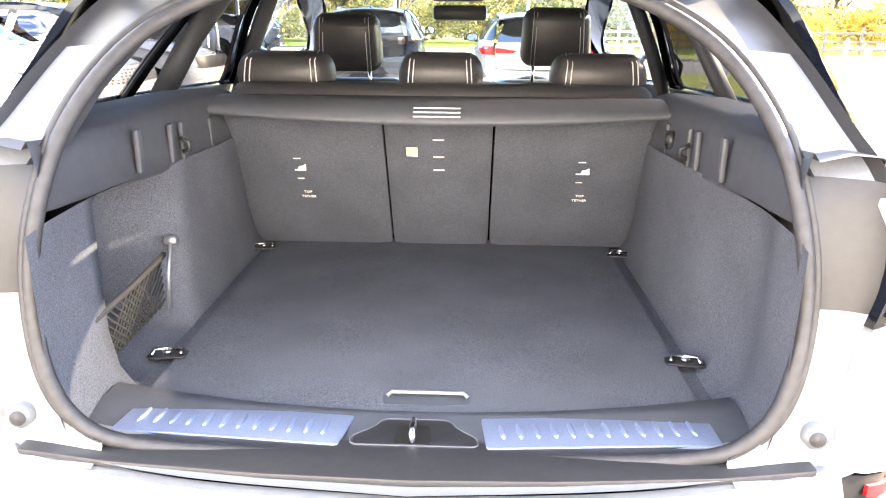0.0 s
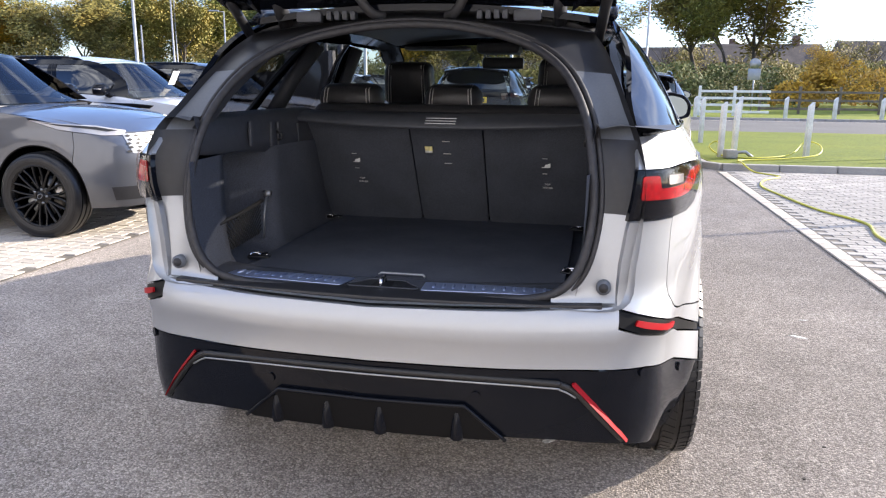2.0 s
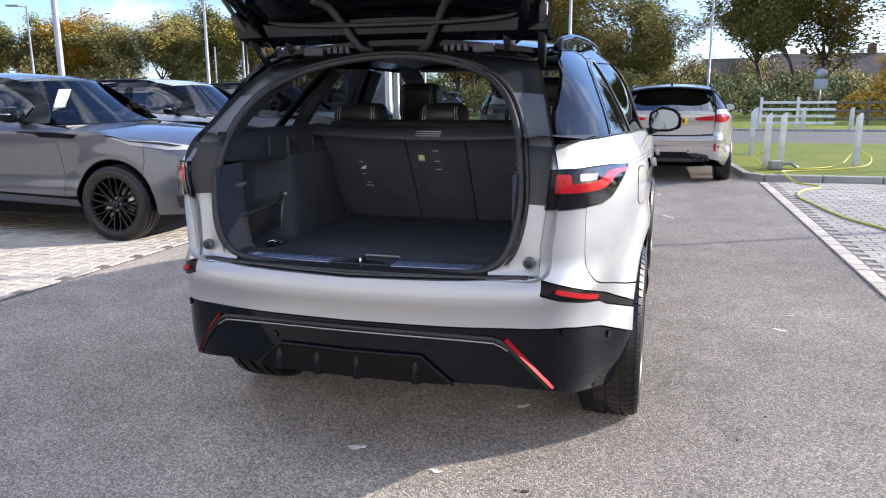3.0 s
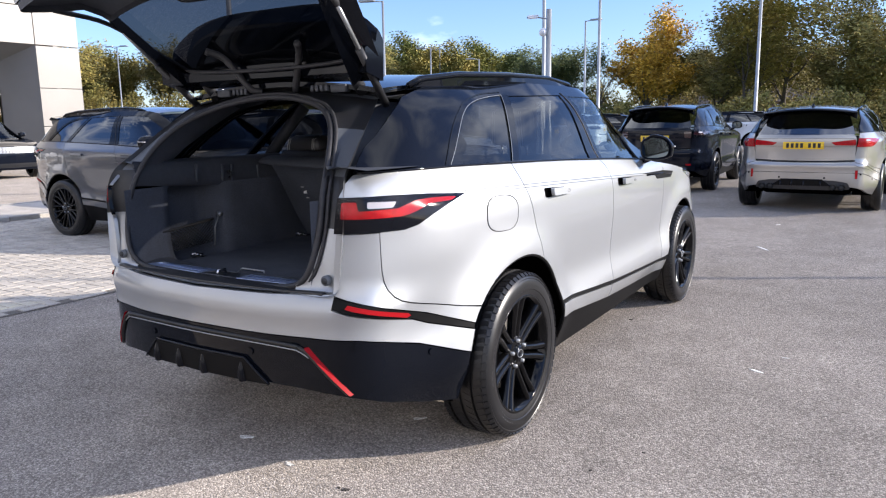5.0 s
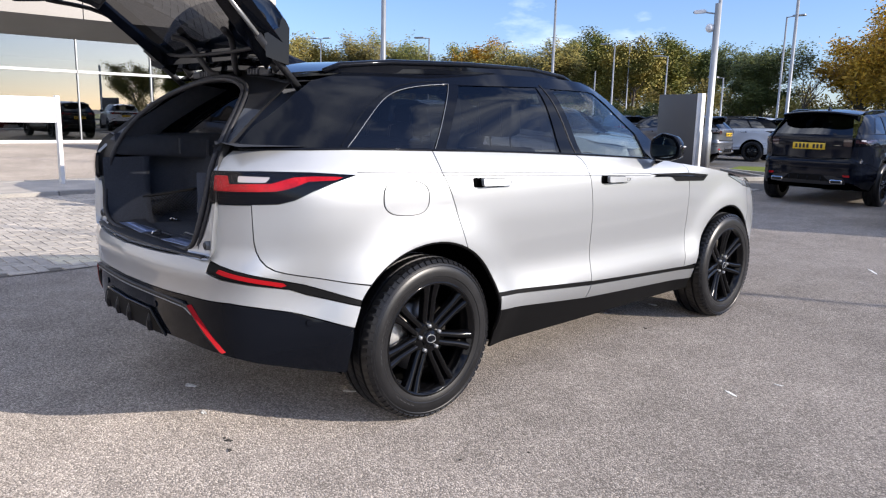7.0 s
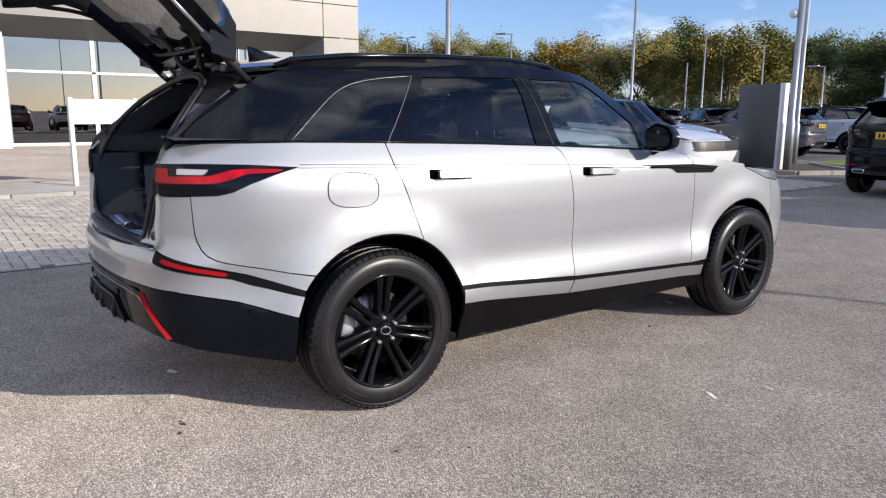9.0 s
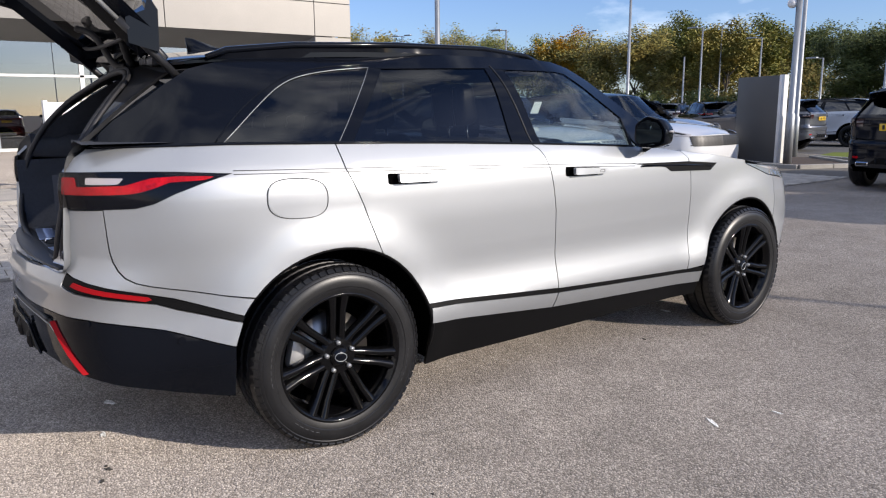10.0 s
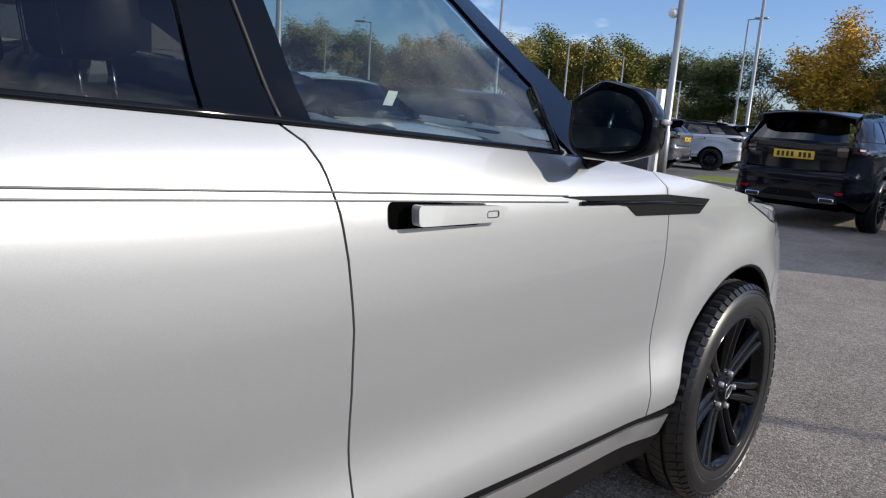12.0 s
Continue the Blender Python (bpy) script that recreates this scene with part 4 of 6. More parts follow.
    half = [(0.60, -0.898), (0.603, -0.95), (0.45, -0.976), (0.22, -0.995), (0.0, -1.002)]
    step = slab(rounded(half + [(-x, y) for x, y in half[-2::-1]], 0.008, 2), 0.012, bevel=0.003)
    bmesh.ops.translate(step, vec=(0, 0, 0.8085), verts=step.verts)
    part("bumper_step", step, PLASTIC, car, "black plastic loading step")
    # tailgate, hinged at the roof
    hinge = Matrix.Translation((0, -0.49, 1.595))
    swing = hinge @ pose(0, 0, 0, -gate) @ hinge.inverted()
    w = ux(0.652)
    panel = [(-w, 0.845), (-w * 0.5, 0.832), (0, 0.828), (w * 0.5, 0.832), (w, 0.845), (w, 1.046), (-w, 1.046)]
    lid = part("tailgate", skin(panel, body, body_out, 0.06, 0.05), paint, car, "silver tailgate raised open on two struts" if gate else "")
    lid.matrix_local = swing
    part("tailgate_band", skin([(-w, 1.05), (w, 1.05), (w, 1.164), (-w, 1.164)], lambda u, z: body(u, z, -0.004), body_out, 0.06, 0.03), BLACK if rear == "band" else paint, lid)
    up = ux(0.63)
    part("tailgate_top", skin([(-w, 1.168), (w, 1.168), (up, 1.222), (-up, 1.222)], body, body_out, 0.06, 0.02, 0.02), paint, lid)
    part("rear_window", skin([(-0.62, 0), (0.62, 0), (0.50, 1), (-0.50, 1)], rear_glass, lambda x, s: (0, -0.6, 0.7), 0.1, 0.0, 0.25), dark_glass, lid)
    part("spoiler", spoiler(), BLACK, lid)
    if rear == "band":
        for s in (1, -1):
            lens = rounded([(s * ux(0.35), 1.145), (s * ux(0.645), 1.150), (s * ux(0.647), 1.09), (s * ux(0.37), 1.093)], 0.012, 2)
            part("gate_lamp", skin(lens, lambda u, z: body(u, z, 0.002), body_out, 0.06, 0.01), LAMP_DARK, lid)
            for z in (1.145, 1.098):
                part("lamp_strip", skin([(s * ux(0.38), z), (s * ux(0.645), z), (s * ux(0.645), z - 0.012), (s * ux(0.38), z - 0.012)], lambda u, zz: body(u, zz, 0.004), body_out, 0.06, 0.003), LAMP_RED, lid)
        for k in range(10):
            x = (-0.33, -0.27, -0.21, -0.15, -0.09, 0.05, 0.11, 0.17, 0.23, 0.29)[k]
            part("name_bar", box(0.034, 0.006, 0.030, (x, body(x, 1.115).y + 0.001, 1.10), 0.002), SATIN if not full else PLASTIC, lid)
        part("plate_recess", skin(rounded([(-0.36, 1.042), (0.36, 1.042), (0.30, 0.985), (-0.30, 0.985)], 0.02), lambda x, z: body(x, z, 0.002), body_out, 0.06, 0.008), PLASTIC, lid)
        bm = lathe([(0.0, 0.001), (0.0, 0.042), (0.005, 0.042), (0.008, 0.036), (0.008, 0.001)], 28)
        for v in bm.verts:
            x, y, z = v.co
            v.co = Vector((0.44 + y * 1.0, body(0.44, 0.945).y - x - 0.001, 0.945 + z * 0.55))
        part("badge", bm, BADGE, lid, "dark oval maker's badge with a silver rim")
        ring = [(0.44 + 0.042 * math.cos(a), body(0.44, 0.945).y - 0.007, 0.945 + 0.023 * math.sin(a)) for a in (k * math.tau / 28 for k in range(28))]
        part("badge_rim", tube(ring, 0.003, 6, closed=True), CHROME, lid)
    else:
        for s in (1, -1):
            lens = rounded([(s * ux(0.34), 1.105), (s * ux(0.50), 1.130), (s * ux(0.645), 1.150), (s * ux(0.647), 1.060), (s * ux(0.40), 1.062)], 0.02, 3) if rear == "coupe" else rounded([(s * ux(0.52), 1.15), (s * ux(0.645), 1.15), (s * ux(0.647), 1.03), (s * ux(0.53), 1.03)], 0.02, 3)
            part("gate_lamp", skin(lens, lambda u, z: body(u, z, 0.004), body_out, 0.06, 0.012), LAMP_RED if rear == "coupe" else LAMP_DARK, lid)
            for ex in ((0.40, 0.51) if rear == "coupe" else ()):
                part("exhaust_tip", tube([(s * ex, -0.93, 0.43), (s * ex, -1.04, 0.43)], 0.046, 16, caps=False), CHROME, car)
                part("exhaust_bore", tube([(s * ex, -0.93, 0.43), (s * ex, -1.03, 0.43)], 0.040, 16), INK, car)
            if rear != "coupe":
                part("exhaust_tip", box(0.20, 0.10, 0.075, (s * 0.48, -0.97, 0.405), 0.02), CHROME, car)
                part("exhaust_bore", box(0.17, 0.10, 0.05, (s * 0.48, -0.976, 0.417), 0.015), INK, car)
            strip = rounded([(s * ux(0.655), 0.69), (s * ux(0.690), 0.69), (s * ux(0.69), 0.56), (s * ux(0.665), 0.56)] if rear == "coupe" else [(s * ux(0.56), 0.56), (s * ux(0.66), 0.56), (s * ux(0.66), 0.525), (s * ux(0.57), 0.525)], 0.005, 2)
            part("bumper_reflector", skin(strip, lambda u, z: body(u, z, 0.003), body_out, 0.05, 0.006), LAMP_RED, car)
        dark = [(-ux(0.62), 0.40), (-ux(0.58), 0.50), (-0.40, 0.535), (0.40, 0.535), (ux(0.58), 0.50), (ux(0.62), 0.40), (0.40, 0.385), (-0.40, 0.385)]
        part("lower_valance", skin(rounded(dark, 0.03), lambda u, z: body(u, z, 0.003), body_out, 0.06, 0.01), PLASTIC, car)
    if plate:
        up = 0.0 if rear == "band" else 0.125 if rear == "coupe" else 0.09
        bm = box(0.52, 0.008, 0.111, (0, body(0, 0.93).y - 0.012, 0.880 + up), 0.003)
        number_plate(bm, lid, up)
    if gate:
        inner = [(-w * 0.995, 0.842), (w * 0.995, 0.842), (w * 0.99, 1.23), (-w * 0.99, 1.23)]
        part("tailgate_lining", skin(rounded(inner, 0.03), lambda u, z: body(u, z, -0.058), lambda u, z: -body_out(u, z), 0.08, -0.03), TRIM, lid)
        part("gate_frame", tube(smooth_path([(-0.63, -0.86, 1.0), (-0.63, -0.80, 1.25), (-0.53, -0.62, 1.48), (-0.35, -0.57, 1.505), (0.35, -0.57, 1.505), (0.53, -0.62, 1.48), (0.63, -0.80, 1.25), (0.63, -0.86, 1.0)], 5), 0.014, 8, flat=0.6), RUBBER, lid)
        for s in (1, -1):
            bm = bmesh.new()
            rows = []
            for k in range(9):
                t = k / 8
                o = Vector((s * 0.70, -0.90, 1.24)).lerp(Vector((s * 0.60, -0.58, 1.535)), t)
                g = rear_glass(s * (0.615 - 0.12 * t), t)
                rows.append([bm.verts.new(p) for p in (g + Vector((0, 0.002, 0.001)), g.lerp(o, 0.6) + Vector((s * 0.008, -0.012, 0.012)), o, o + Vector((-s * 0.05, 0.05, -0.02)), g + Vector((-s * 0.02, 0.045, -0.03)))])
            for a, c in zip(rows, rows[1:]):
                for j in range(5):
                    bm.faces.new((a[j], a[(j + 1) % 5], c[(j + 1) % 5], c[j]))
            bm.faces.new(rows[0])
            bm.faces.new(rows[-1])
            bmesh.ops.recalc_face_normals(bm, faces=bm.faces)
            part("gate_wing", sharpen(bm, 35), BLACK, lid)
        part("gate_latch", box(0.08, 0.05, 0.06, (0, -0.95, 0.85), 0.01), SATIN, lid)
        part("wiper_motor", box(0.20, 0.08, 0.10, (0, -0.88, 1.16), 0.03), PLASTIC, lid)
        for s in (1, -1):
            a, c = Vector((s * 0.555, -0.46, 1.50)), swing @ Vector((s * 0.62, -0.80, 1.27))
            strut = part("gas_strut", tube([a, a.lerp(c, 0.55)], 0.016, 10), PLASTIC, car)
            part("strut_rod", tube([a.lerp(c, 0.54), c], 0.009, 8), SATIN, strut)
            part("gate_hinge", tube([(s * 0.44, -0.46, 1.55), (s * 0.44, -0.50, 1.595), swing @ Vector((s * 0.44, -0.56, 1.54))], 0.026, 8, flat=0.6), PLASTIC, car)
            part("header_pad", box(0.085, 0.04, 0.034, (s * 0.345, -0.492, 1.555), 0.008), TRIM, car)
            for k in range(4):
                part("header_rib", box(0.018, 0.035, 0.028, (s * (0.20 + 0.026 * k), -0.494, 1.562), 0.005), TRIM, car)
            run = smooth_path([Vector((s * 0.10, -0.50, 1.572)), Vector((s * 0.14, -0.54, 1.590)), swing @ Vector((s * 0.22, -0.62, 1.50)), swing @ Vector((s * 0.27, -0.66, 1.44))], 8)
            part("cable_conduit", tube(run, [0.014 + 0.002 * (k % 2) for k in range(len(run))], 8), RUBBER, car)
    return car


MIRRORS = []


def mat_mirror():
    if not MIRRORS:
        MIRRORS.append(mat("mirror glass", (0.18, 0.21, 0.22), 0.02, 1.0))
    return MIRRORS[0]


def fin():
    bm = bmesh.new()
    rows = []
    for k, (y, w, h) in enumerate(((-0.245, 0.010, 0.070), (-0.215, 0.026, 0.064), (-0.14, 0.030, 0.034), (-0.06, 0.012, 0.004))):
        z = roof_z(0, y) - 0.004
        rows.append([bm.verts.new(p) for p in ((-w, y, z), (-w * 0.3, y - 0.01, z + h), (w * 0.3, y - 0.01, z + h), (w, y, z))])
    for a, c in zip(rows, rows[1:]):
        for j in range(3):
            bm.faces.new((a[j], a[j + 1], c[j + 1], c[j]))
    bm.faces.new(rows[0])
    bmesh.ops.recalc_face_normals(bm, faces=bm.faces)
    return bm


def spoiler():
    """The roof spoiler over the rear window, hollow below."""
    bm = bmesh.new()
    rows = []
    for k in range(25):
        x = -0.60 + 1.20 * k / 24
        e = abs(x) / 0.60
        drop, pull = 0.055 * e ** 2, 0.13 * e ** 4
        sec = ((-0.50 + 0.01 * e, 1.604), (-0.64, 1.626), (-0.80 + pull, 1.612), (-0.815 + pull, 1.598), (-0.80 + pull, 1.588), (-0.72 + pull * 0.6, 1.578), (-0.62, 1.556 - 0.05 * e ** 6), (-0.53, 1.552 - 0.05 * e ** 6))
        rows.append([bm.verts.new((x, y, z - drop)) for y, z in sec])
    for a, c in zip(rows, rows[1:]):
        for j in range(8):
            bm.faces.new((a[j], a[(j + 1) % 8], c[(j + 1) % 8], c[j]))
    for r in (rows[0], rows[-1]):
        bm.faces.new(r)
    bmesh.ops.recalc_face_normals(bm, faces=bm.faces)
    return sharpen(bm, 40)


def number_plate(bm, parent, up=0.0):
    p = part("number_plate", bm, PLATE, parent, "yellow plate with plain black bars")
    y = body(0, 0.93).y - 0.0165
    for k, x in enumerate((-0.20, -0.14, -0.08, -0.02, 0.08, 0.14, 0.20)):
        part("plate_bar", box(0.036, 0.003, 0.070, (x, y, 0.900 + up)), INK, parent, smooth=False)
    return p


def repaint(car, swaps):
    """Give a copy of a car its own paint: swaps = ((old, new), ...)."""
    for o in car.children_recursive:
        for slot in o.material_slots:
            for old, fresh in swaps:
                if slot.material == old:
                    slot.link = "OBJECT"
                    slot.material = fresh
                    break
    return car


def another(car, m, label, paint, group="parked cars", scale=(1, 1, 1), name="estate_car"):
    """A further car of the same shape, in another paint."""
    o = copy_thing(car, m)
    o.scale = scale
    tagged(o, label, "car", group)
    return repaint(o, ((GREY_PAINT, paint),))


# ---- ground ----
def sheet(name, pts, z, material, label, category, kind="structure", thick=0.0):
    if thick:
        bm = slab(pts, thick)
        bmesh.ops.translate(bm, vec=(0, 0, z - thick), verts=bm.verts)
    else:
        bm = bmesh.new()
        f = bm.faces.new([bm.verts.new((x, y, z)) for x, y in pts])
        bm.normal_update()
        if f.normal.z < 0:
            f.normal_flip()
    return tagged(finish(name, bm, material, smooth=False), label, category, "", kind)


sheet("ground", [(-600, -600), (600, -600), (600, 600), (-600, 600)], 0.0, ASPHALT, "worn grey asphalt forecourt with exposed stone chippings", "ground")
sheet("road", [(-30, 20.2), (90, 21.5), (90, 28.5), (-30, 27.0)], 0.004, TARMAC, "dark tarmac access road beyond the grass verge", "road")
paving_left = sheet("pavement", [(-9.4, -14), (-3.4, -14), (-3.4, 20), (-9.4, 20)], 0.006, JOINT, "pale concrete block paving in herringbone bond", "pavement")
paving_right = sheet("pavement", [(2.54, 1.72), (9.5, 1.72), (9.5, 9.72), (2.54, 9.72)], 0.006, JOINT, "grey concrete block paving beside the asphalt", "pavement")
sheet("pavement", [(-11.3, -14), (-9.4, -14), (-9.4, 20), (-11.3, 20)], 0.07, PAVER, "raised pale concrete path along the paved bays", "pavement", thick=0.07)
verge = [(2.62, 9.97), (30, 10.4), (30, 19.6), (3.4, 19.2), (2.6, 18.3), (2.34, 16.0), (2.34, 12.0)]
sheet("grass_verge", verge, 0.085, GRASS, "mown green grass verge behind a concrete kerb", "grass", thick=0.08)
sheet("grass_bank", [(3.5, 28.3), (120, 29.5), (120, 62), (-90, 62), (-90, 40), (3.0, 40)], 0.05, GRASS, "mown grass beyond the access road", "grass")
sheet("grass_island", [(-6.6, 18.4), (-2.2, 16.9), (-1.7, 17.6), (-2.5, 19.4), (-6.0, 20.9), (-7.0, 20.0)], 0.10, GRASS, "small kerbed grass island in the car park", "grass", thick=0.1)
sheet("planting_bed", [(-8.9, 14.2), (-5.2, 14.9), (-4.6, 16.4), (-6.8, 18.2), (-9.6, 17.0)], 0.05, SOIL, "bark-mulched bed at the foot of the grey totem", "soil", thick=0.05)


def kerb_run(path, w=0.13, h=0.11, step=0.9, name="kerb"):
    """A run of kerb stones, each a stone of its own."""
    run = thing(name, Matrix(), "concrete kerb stones edging the ground", "kerb", "", "structure")
    pts = [Vector((*p, 0)) for p in path]
    base = None
    for a, c in zip(pts, pts[1:]):
        n = max(1, round((c - a).length / step))
        d = (c - a) / n
        for k in range(n):
            mid = a + d * (k + 0.5)
            me_l = round(d.length - 0.012, 3)
            if base is None or abs(base[0] - me_l) > 0.01:
                o = part("kerb_stone", box(me_l, w, h + 0.02, (0, 0, -0.02), 0.015), KERB, run, smooth=False)
                base = (me_l, o.data)
            else:
                o = new("kerb_stone", base[1])
                o.parent = run
            o.matrix_local = pose(mid.x, mid.y, 0, 0, 0, math.degrees(math.atan2(d.y, d.x)))
    return run


kerb_run([(2.5, 19.0), (2.28, 16.0), (2.28, 12.0), (2.42, 10.15), (2.66, 9.86), (14, 10.0), (30, 10.3)])
kerb_run([(-9.34, -14), (-9.34, 20)], h=0.08)
kerb_run([(-11.36, -14), (-11.36, 20)], h=0.08)
kerb_run([(-9.6, 16.9), (-8.9, 14.1), (-5.2, 14.8), (-4.5, 16.4), (-6.7, 18.2)], h=0.1)
kerb_run([(-6.65, 18.3), (-2.2, 16.8), (-1.6, 17.6), (-2.4, 19.5)], h=0.11)
kerb_run([(3.0, 28.2), (60, 28.9)], h=0.1)

# white scuffs and dark crumbs on the asphalt
SCUFF = mat("chalky white scuff", (0.78, 0.77, 0.74), 0.9, blotch=(40, 0.25), grain=(260, 0.3))
CRUMB = mat("dark dirt", (0.05, 0.045, 0.04), 0.95, grain=(200, 0.3))


def mark(x, y, a, b, turn, material, seed, name, label):
    rnd = random.Random(seed)
    edge = []
    for k in range(14):
        th, r = k * math.tau / 14, rnd.uniform(0.45, 1.0)
        edge.append((a * r * math.cos(th), b * r * math.sin(th)))
    o = finish(name, slab(edge, 0.003, bevel=0.0), material, smooth=False)
    o.matrix_world = pose(x, y, 0.0005, 0, 0, turn)
    tagged(o, label, "mark", "marks on the asphalt")


for k, (x, y, a, b, turn) in enumerate(((-0.13, -0.70, 0.045, 0.022, 20), (0.24, -0.80, 0.035, 0.014, -10), (0.45, -0.12, 0.04, 0.018, 40), (0.26, 1.11, 0.05, 0.02, 30), (0.47, 2.74, 0.05, 0.025, 10), (1.74, 1.40, 0.06, 0.012, -30), (1.85, 1.73, 0.03, 0.008, 10), (1.11, 5.66, 0.20, 0.018, -55), (1.00, 7.66, 0.05, 0.02, 60))):
    mark(x, y, a, b, turn, SCUFF, k, "paint_scuff", "small chalky white scuff on the asphalt")
for k, (x, y, a, b, turn) in enumerate(((0.59, -0.85, 0.022, 0.012, 30), (0.68, -0.89, 0.020, 0.009, -20), (0.78, 2.12, 0.018, 0.010, 0), (0.556, -0.852, 0.010, 0.008, 0), (1.36, -0.21, 0.012, 0.008, 40), (1.50, 0.06, 0.010, 0.007, 0))):
    mark(x, y, a, b, turn, CRUMB, 40 + k, "dirt_crumb", "small dark crumb of dirt on the asphalt")

# ---- street furniture ----
POLE = mat("galvanised steel", (0.32, 0.335, 0.345), 0.45, 0.7, blotch=(2, 0.1))
POST = mat("white painted post", (0.62, 0.61, 0.57), 0.6, blotch=(4, 0.12), grain=(40, 0.08))
TIMBER = mat("weathered timber rail", (0.16, 0.13, 0.10), 0.85, blotch=(3, 0.25), grain=(30, 0.25))
WHITE_RAIL = mat("white painted rail", (0.72, 0.72, 0.70), 0.55, blotch=(3, 0.08))
SLATE = mat("dark grey panel", (0.075, 0.075, 0.075), 0.5, blotch=(1, 0.06))


def light_pole(x, y, h, heads=1, turn=0.0, r=0.055):
    p = thing("lamp_post", pose(x, y, 0, 0, 0, turn), "tall galvanised steel lamp post with flat lantern", "lamp post", "lamp posts")
    part("column", tube([(0, 0, 0), (0, 0, 1.1), (0, 0, 1.15), (0, 0, h)], [r * 1.5, r * 1.5, r, r * 0.7], 10), POLE, p)
    part("base_door", box(0.07, 0.012, 0.4, (0, -r * 1.5, 0.5), 0.004), POLE, p)
    for s in ((-1, 1) if heads == 2 else (1,))[:heads]:
        part("arm", tube([(0, 0, h - 0.03), (s * 0.5, 0, h + 0.02)], 0.025, 6), POLE, p)
        part("lantern", box(0.62, 0.24, 0.09, (s * 0.62, 0, h - 0.02), 0.03), POLE, p)
    return p


EYE0 = Vector((3.0, -2.0, 0))


def bearing(az, d):
    return EYE0.x + d * math.sin(radians(az)), EYE0.y + d * math.cos(radians(az))


for az_, d, h, n, tw in ((-56.5, 62, 7.4, 2, 20), (-52.0, 66, 7.2, 1, 200), (-42.5, 70, 8.3, 1, 0), 
                     (-35.6, 60, 5.2, 0, 0), (-30.4, 52, 5.7, 1, 200), (-26.4, 46, 4.0, 1, 180), (-10.6, 34, 11, 0, 0), (-22.6, 42, 6.8, 1, 0), (-33.2, 64, 7.8, 1, 0), (0.7, 48, 11, 0, 0), (-21.9, 33, 9.0, 0, 0)):
    x, y = bearing(az_, d)
    light_pole(x, y, h, n, tw, 0.06 if n else 0.075)


def camera_pole(x, y, h):
    p = thing("camera_pole", pose(x, y, 0), "tall steel pole carrying two white surveillance cameras", "pole")
    part("column", tube([(0, 0, 0), (0, 0, 1.2), (0, 0, 1.25), (0, 0, h)], [0.10, 0.10, 0.075, 0.07], 12), POLE, p)
    part("bracket", tube([(0, 0, 4.05), (-0.35, -0.1, 4.12)], 0.02, 6), POLE, p)
    c = part("camera_body", box(0.30, 0.09, 0.09, (-0.40, -0.12, 4.08), 0.02), WHITE, p)
    part("lens", tube([(-0.55, -0.12, 4.12), (-0.57, -0.12, 4.12)], 0.03, 10), INK, c)
    bm = bmesh.new()
    bmesh.ops.create_uvsphere(bm, u_segments=14, v_segments=8, radius=0.11)
    bmesh.ops.translate(bm, vec=(-0.14, -0.05, 3.72), verts=bm.verts)
    part("dome_camera", bm, WHITE, p)


camera_pole(-5.85, 15.5, 4.3)
light_pole(10.4, 9.05, 8.0, 0, 30, 0.045)
light_pole(-7.35, 18.5, 10.5, 0, 0, 0.062)
light_pole(-9.75, 8.1, 9.0, 0, 0, 0.06)
light_pole(-14.75, 20.2, 5.95, 1, 200, 0.06)
light_pole(-28.6, 26.2, 5.75, 1, 200, 0.06)
light_pole(-23.4, 36.8, 6.0, 1, 190, 0.06)


def totem(x, y, turn):
    t = thing("totem_sign", pose(x, y, 0, 0, 0, turn), "dark grey slab totem with a white edge strip", "sign")
    part("panel", box(1.50, 0.16, 2.08, (0, 0, 0.04), 0.008), SLATE, t)
    part("edge_strip", box(0.09, 0.19, 2.13, (0.795, 0, 0.0), 0.006), WHITE_RAIL, t)
    part("plinth", box(1.75, 0.3, 0.06, (0, 0, 0.0), 0.01), KERB, t)


totem(-6.83, 15.78, -20)


def board_sign(x, y, turn, w, z0, z1, legs=2):
    s = thing("board_sign", pose(x, y, 0, 0, 0, turn), "blank white board sign on square posts", "sign")
    part("board", box(w, 0.05, z1 - z0, (0, 0, z0), 0.006), WHITE, s)
    for k in range(legs):
        part("post", box(0.07, 0.09, z1 + 0.03, ((w / 2 + 0.02) * (1 if k == 0 else -1), 0, 0), 0.006), WHITE_RAIL, s)


board_sign(-10.5, 1.08, 100, 1.08, 1.13, 1.56)
board_sign(*bearing(-40.2, 27), 35, 0.85, 0.95, 1.5)


def bollard(x, y, h=0.98, r=0.042, lean=0.0, group="bollards on the verge"):
    b = thing("bollard", pose(x, y, 0.06, 0, lean, 20), "square white bollard with a sloping top, in grass", "bollard", group)
    bm = box(r * 2, r * 2, h, (0, 0, 0), 0.006)
    for v in bm.verts:
        if v.co.z > h * 0.9:
            v.co.z += v.co.x * 0.9
    part("post", bm, POST, b)
    return b


for x, y, h in ((2.95, 14.7, 1.0), (2.84, 11.25, 0.98), (3.16, 11.75, 0.98), (4.40, 11.68, 0.98), (5.78, 11.66, 0.98), (7.2, 11.9, 0.98)):
    bollard(x, y, h)
for k in range(9):
    bollard(4.6 + k * 1.75, 28.9 + 0.12 * (k % 3), 0.8, 0.06, 0, "bollards along the far kerb")
for k in range(4):
    bollard(-4.0 + 0.45 * k, 18.2 + 0.7 * k, 0.85, 0.06, 0, "bollards on the island")


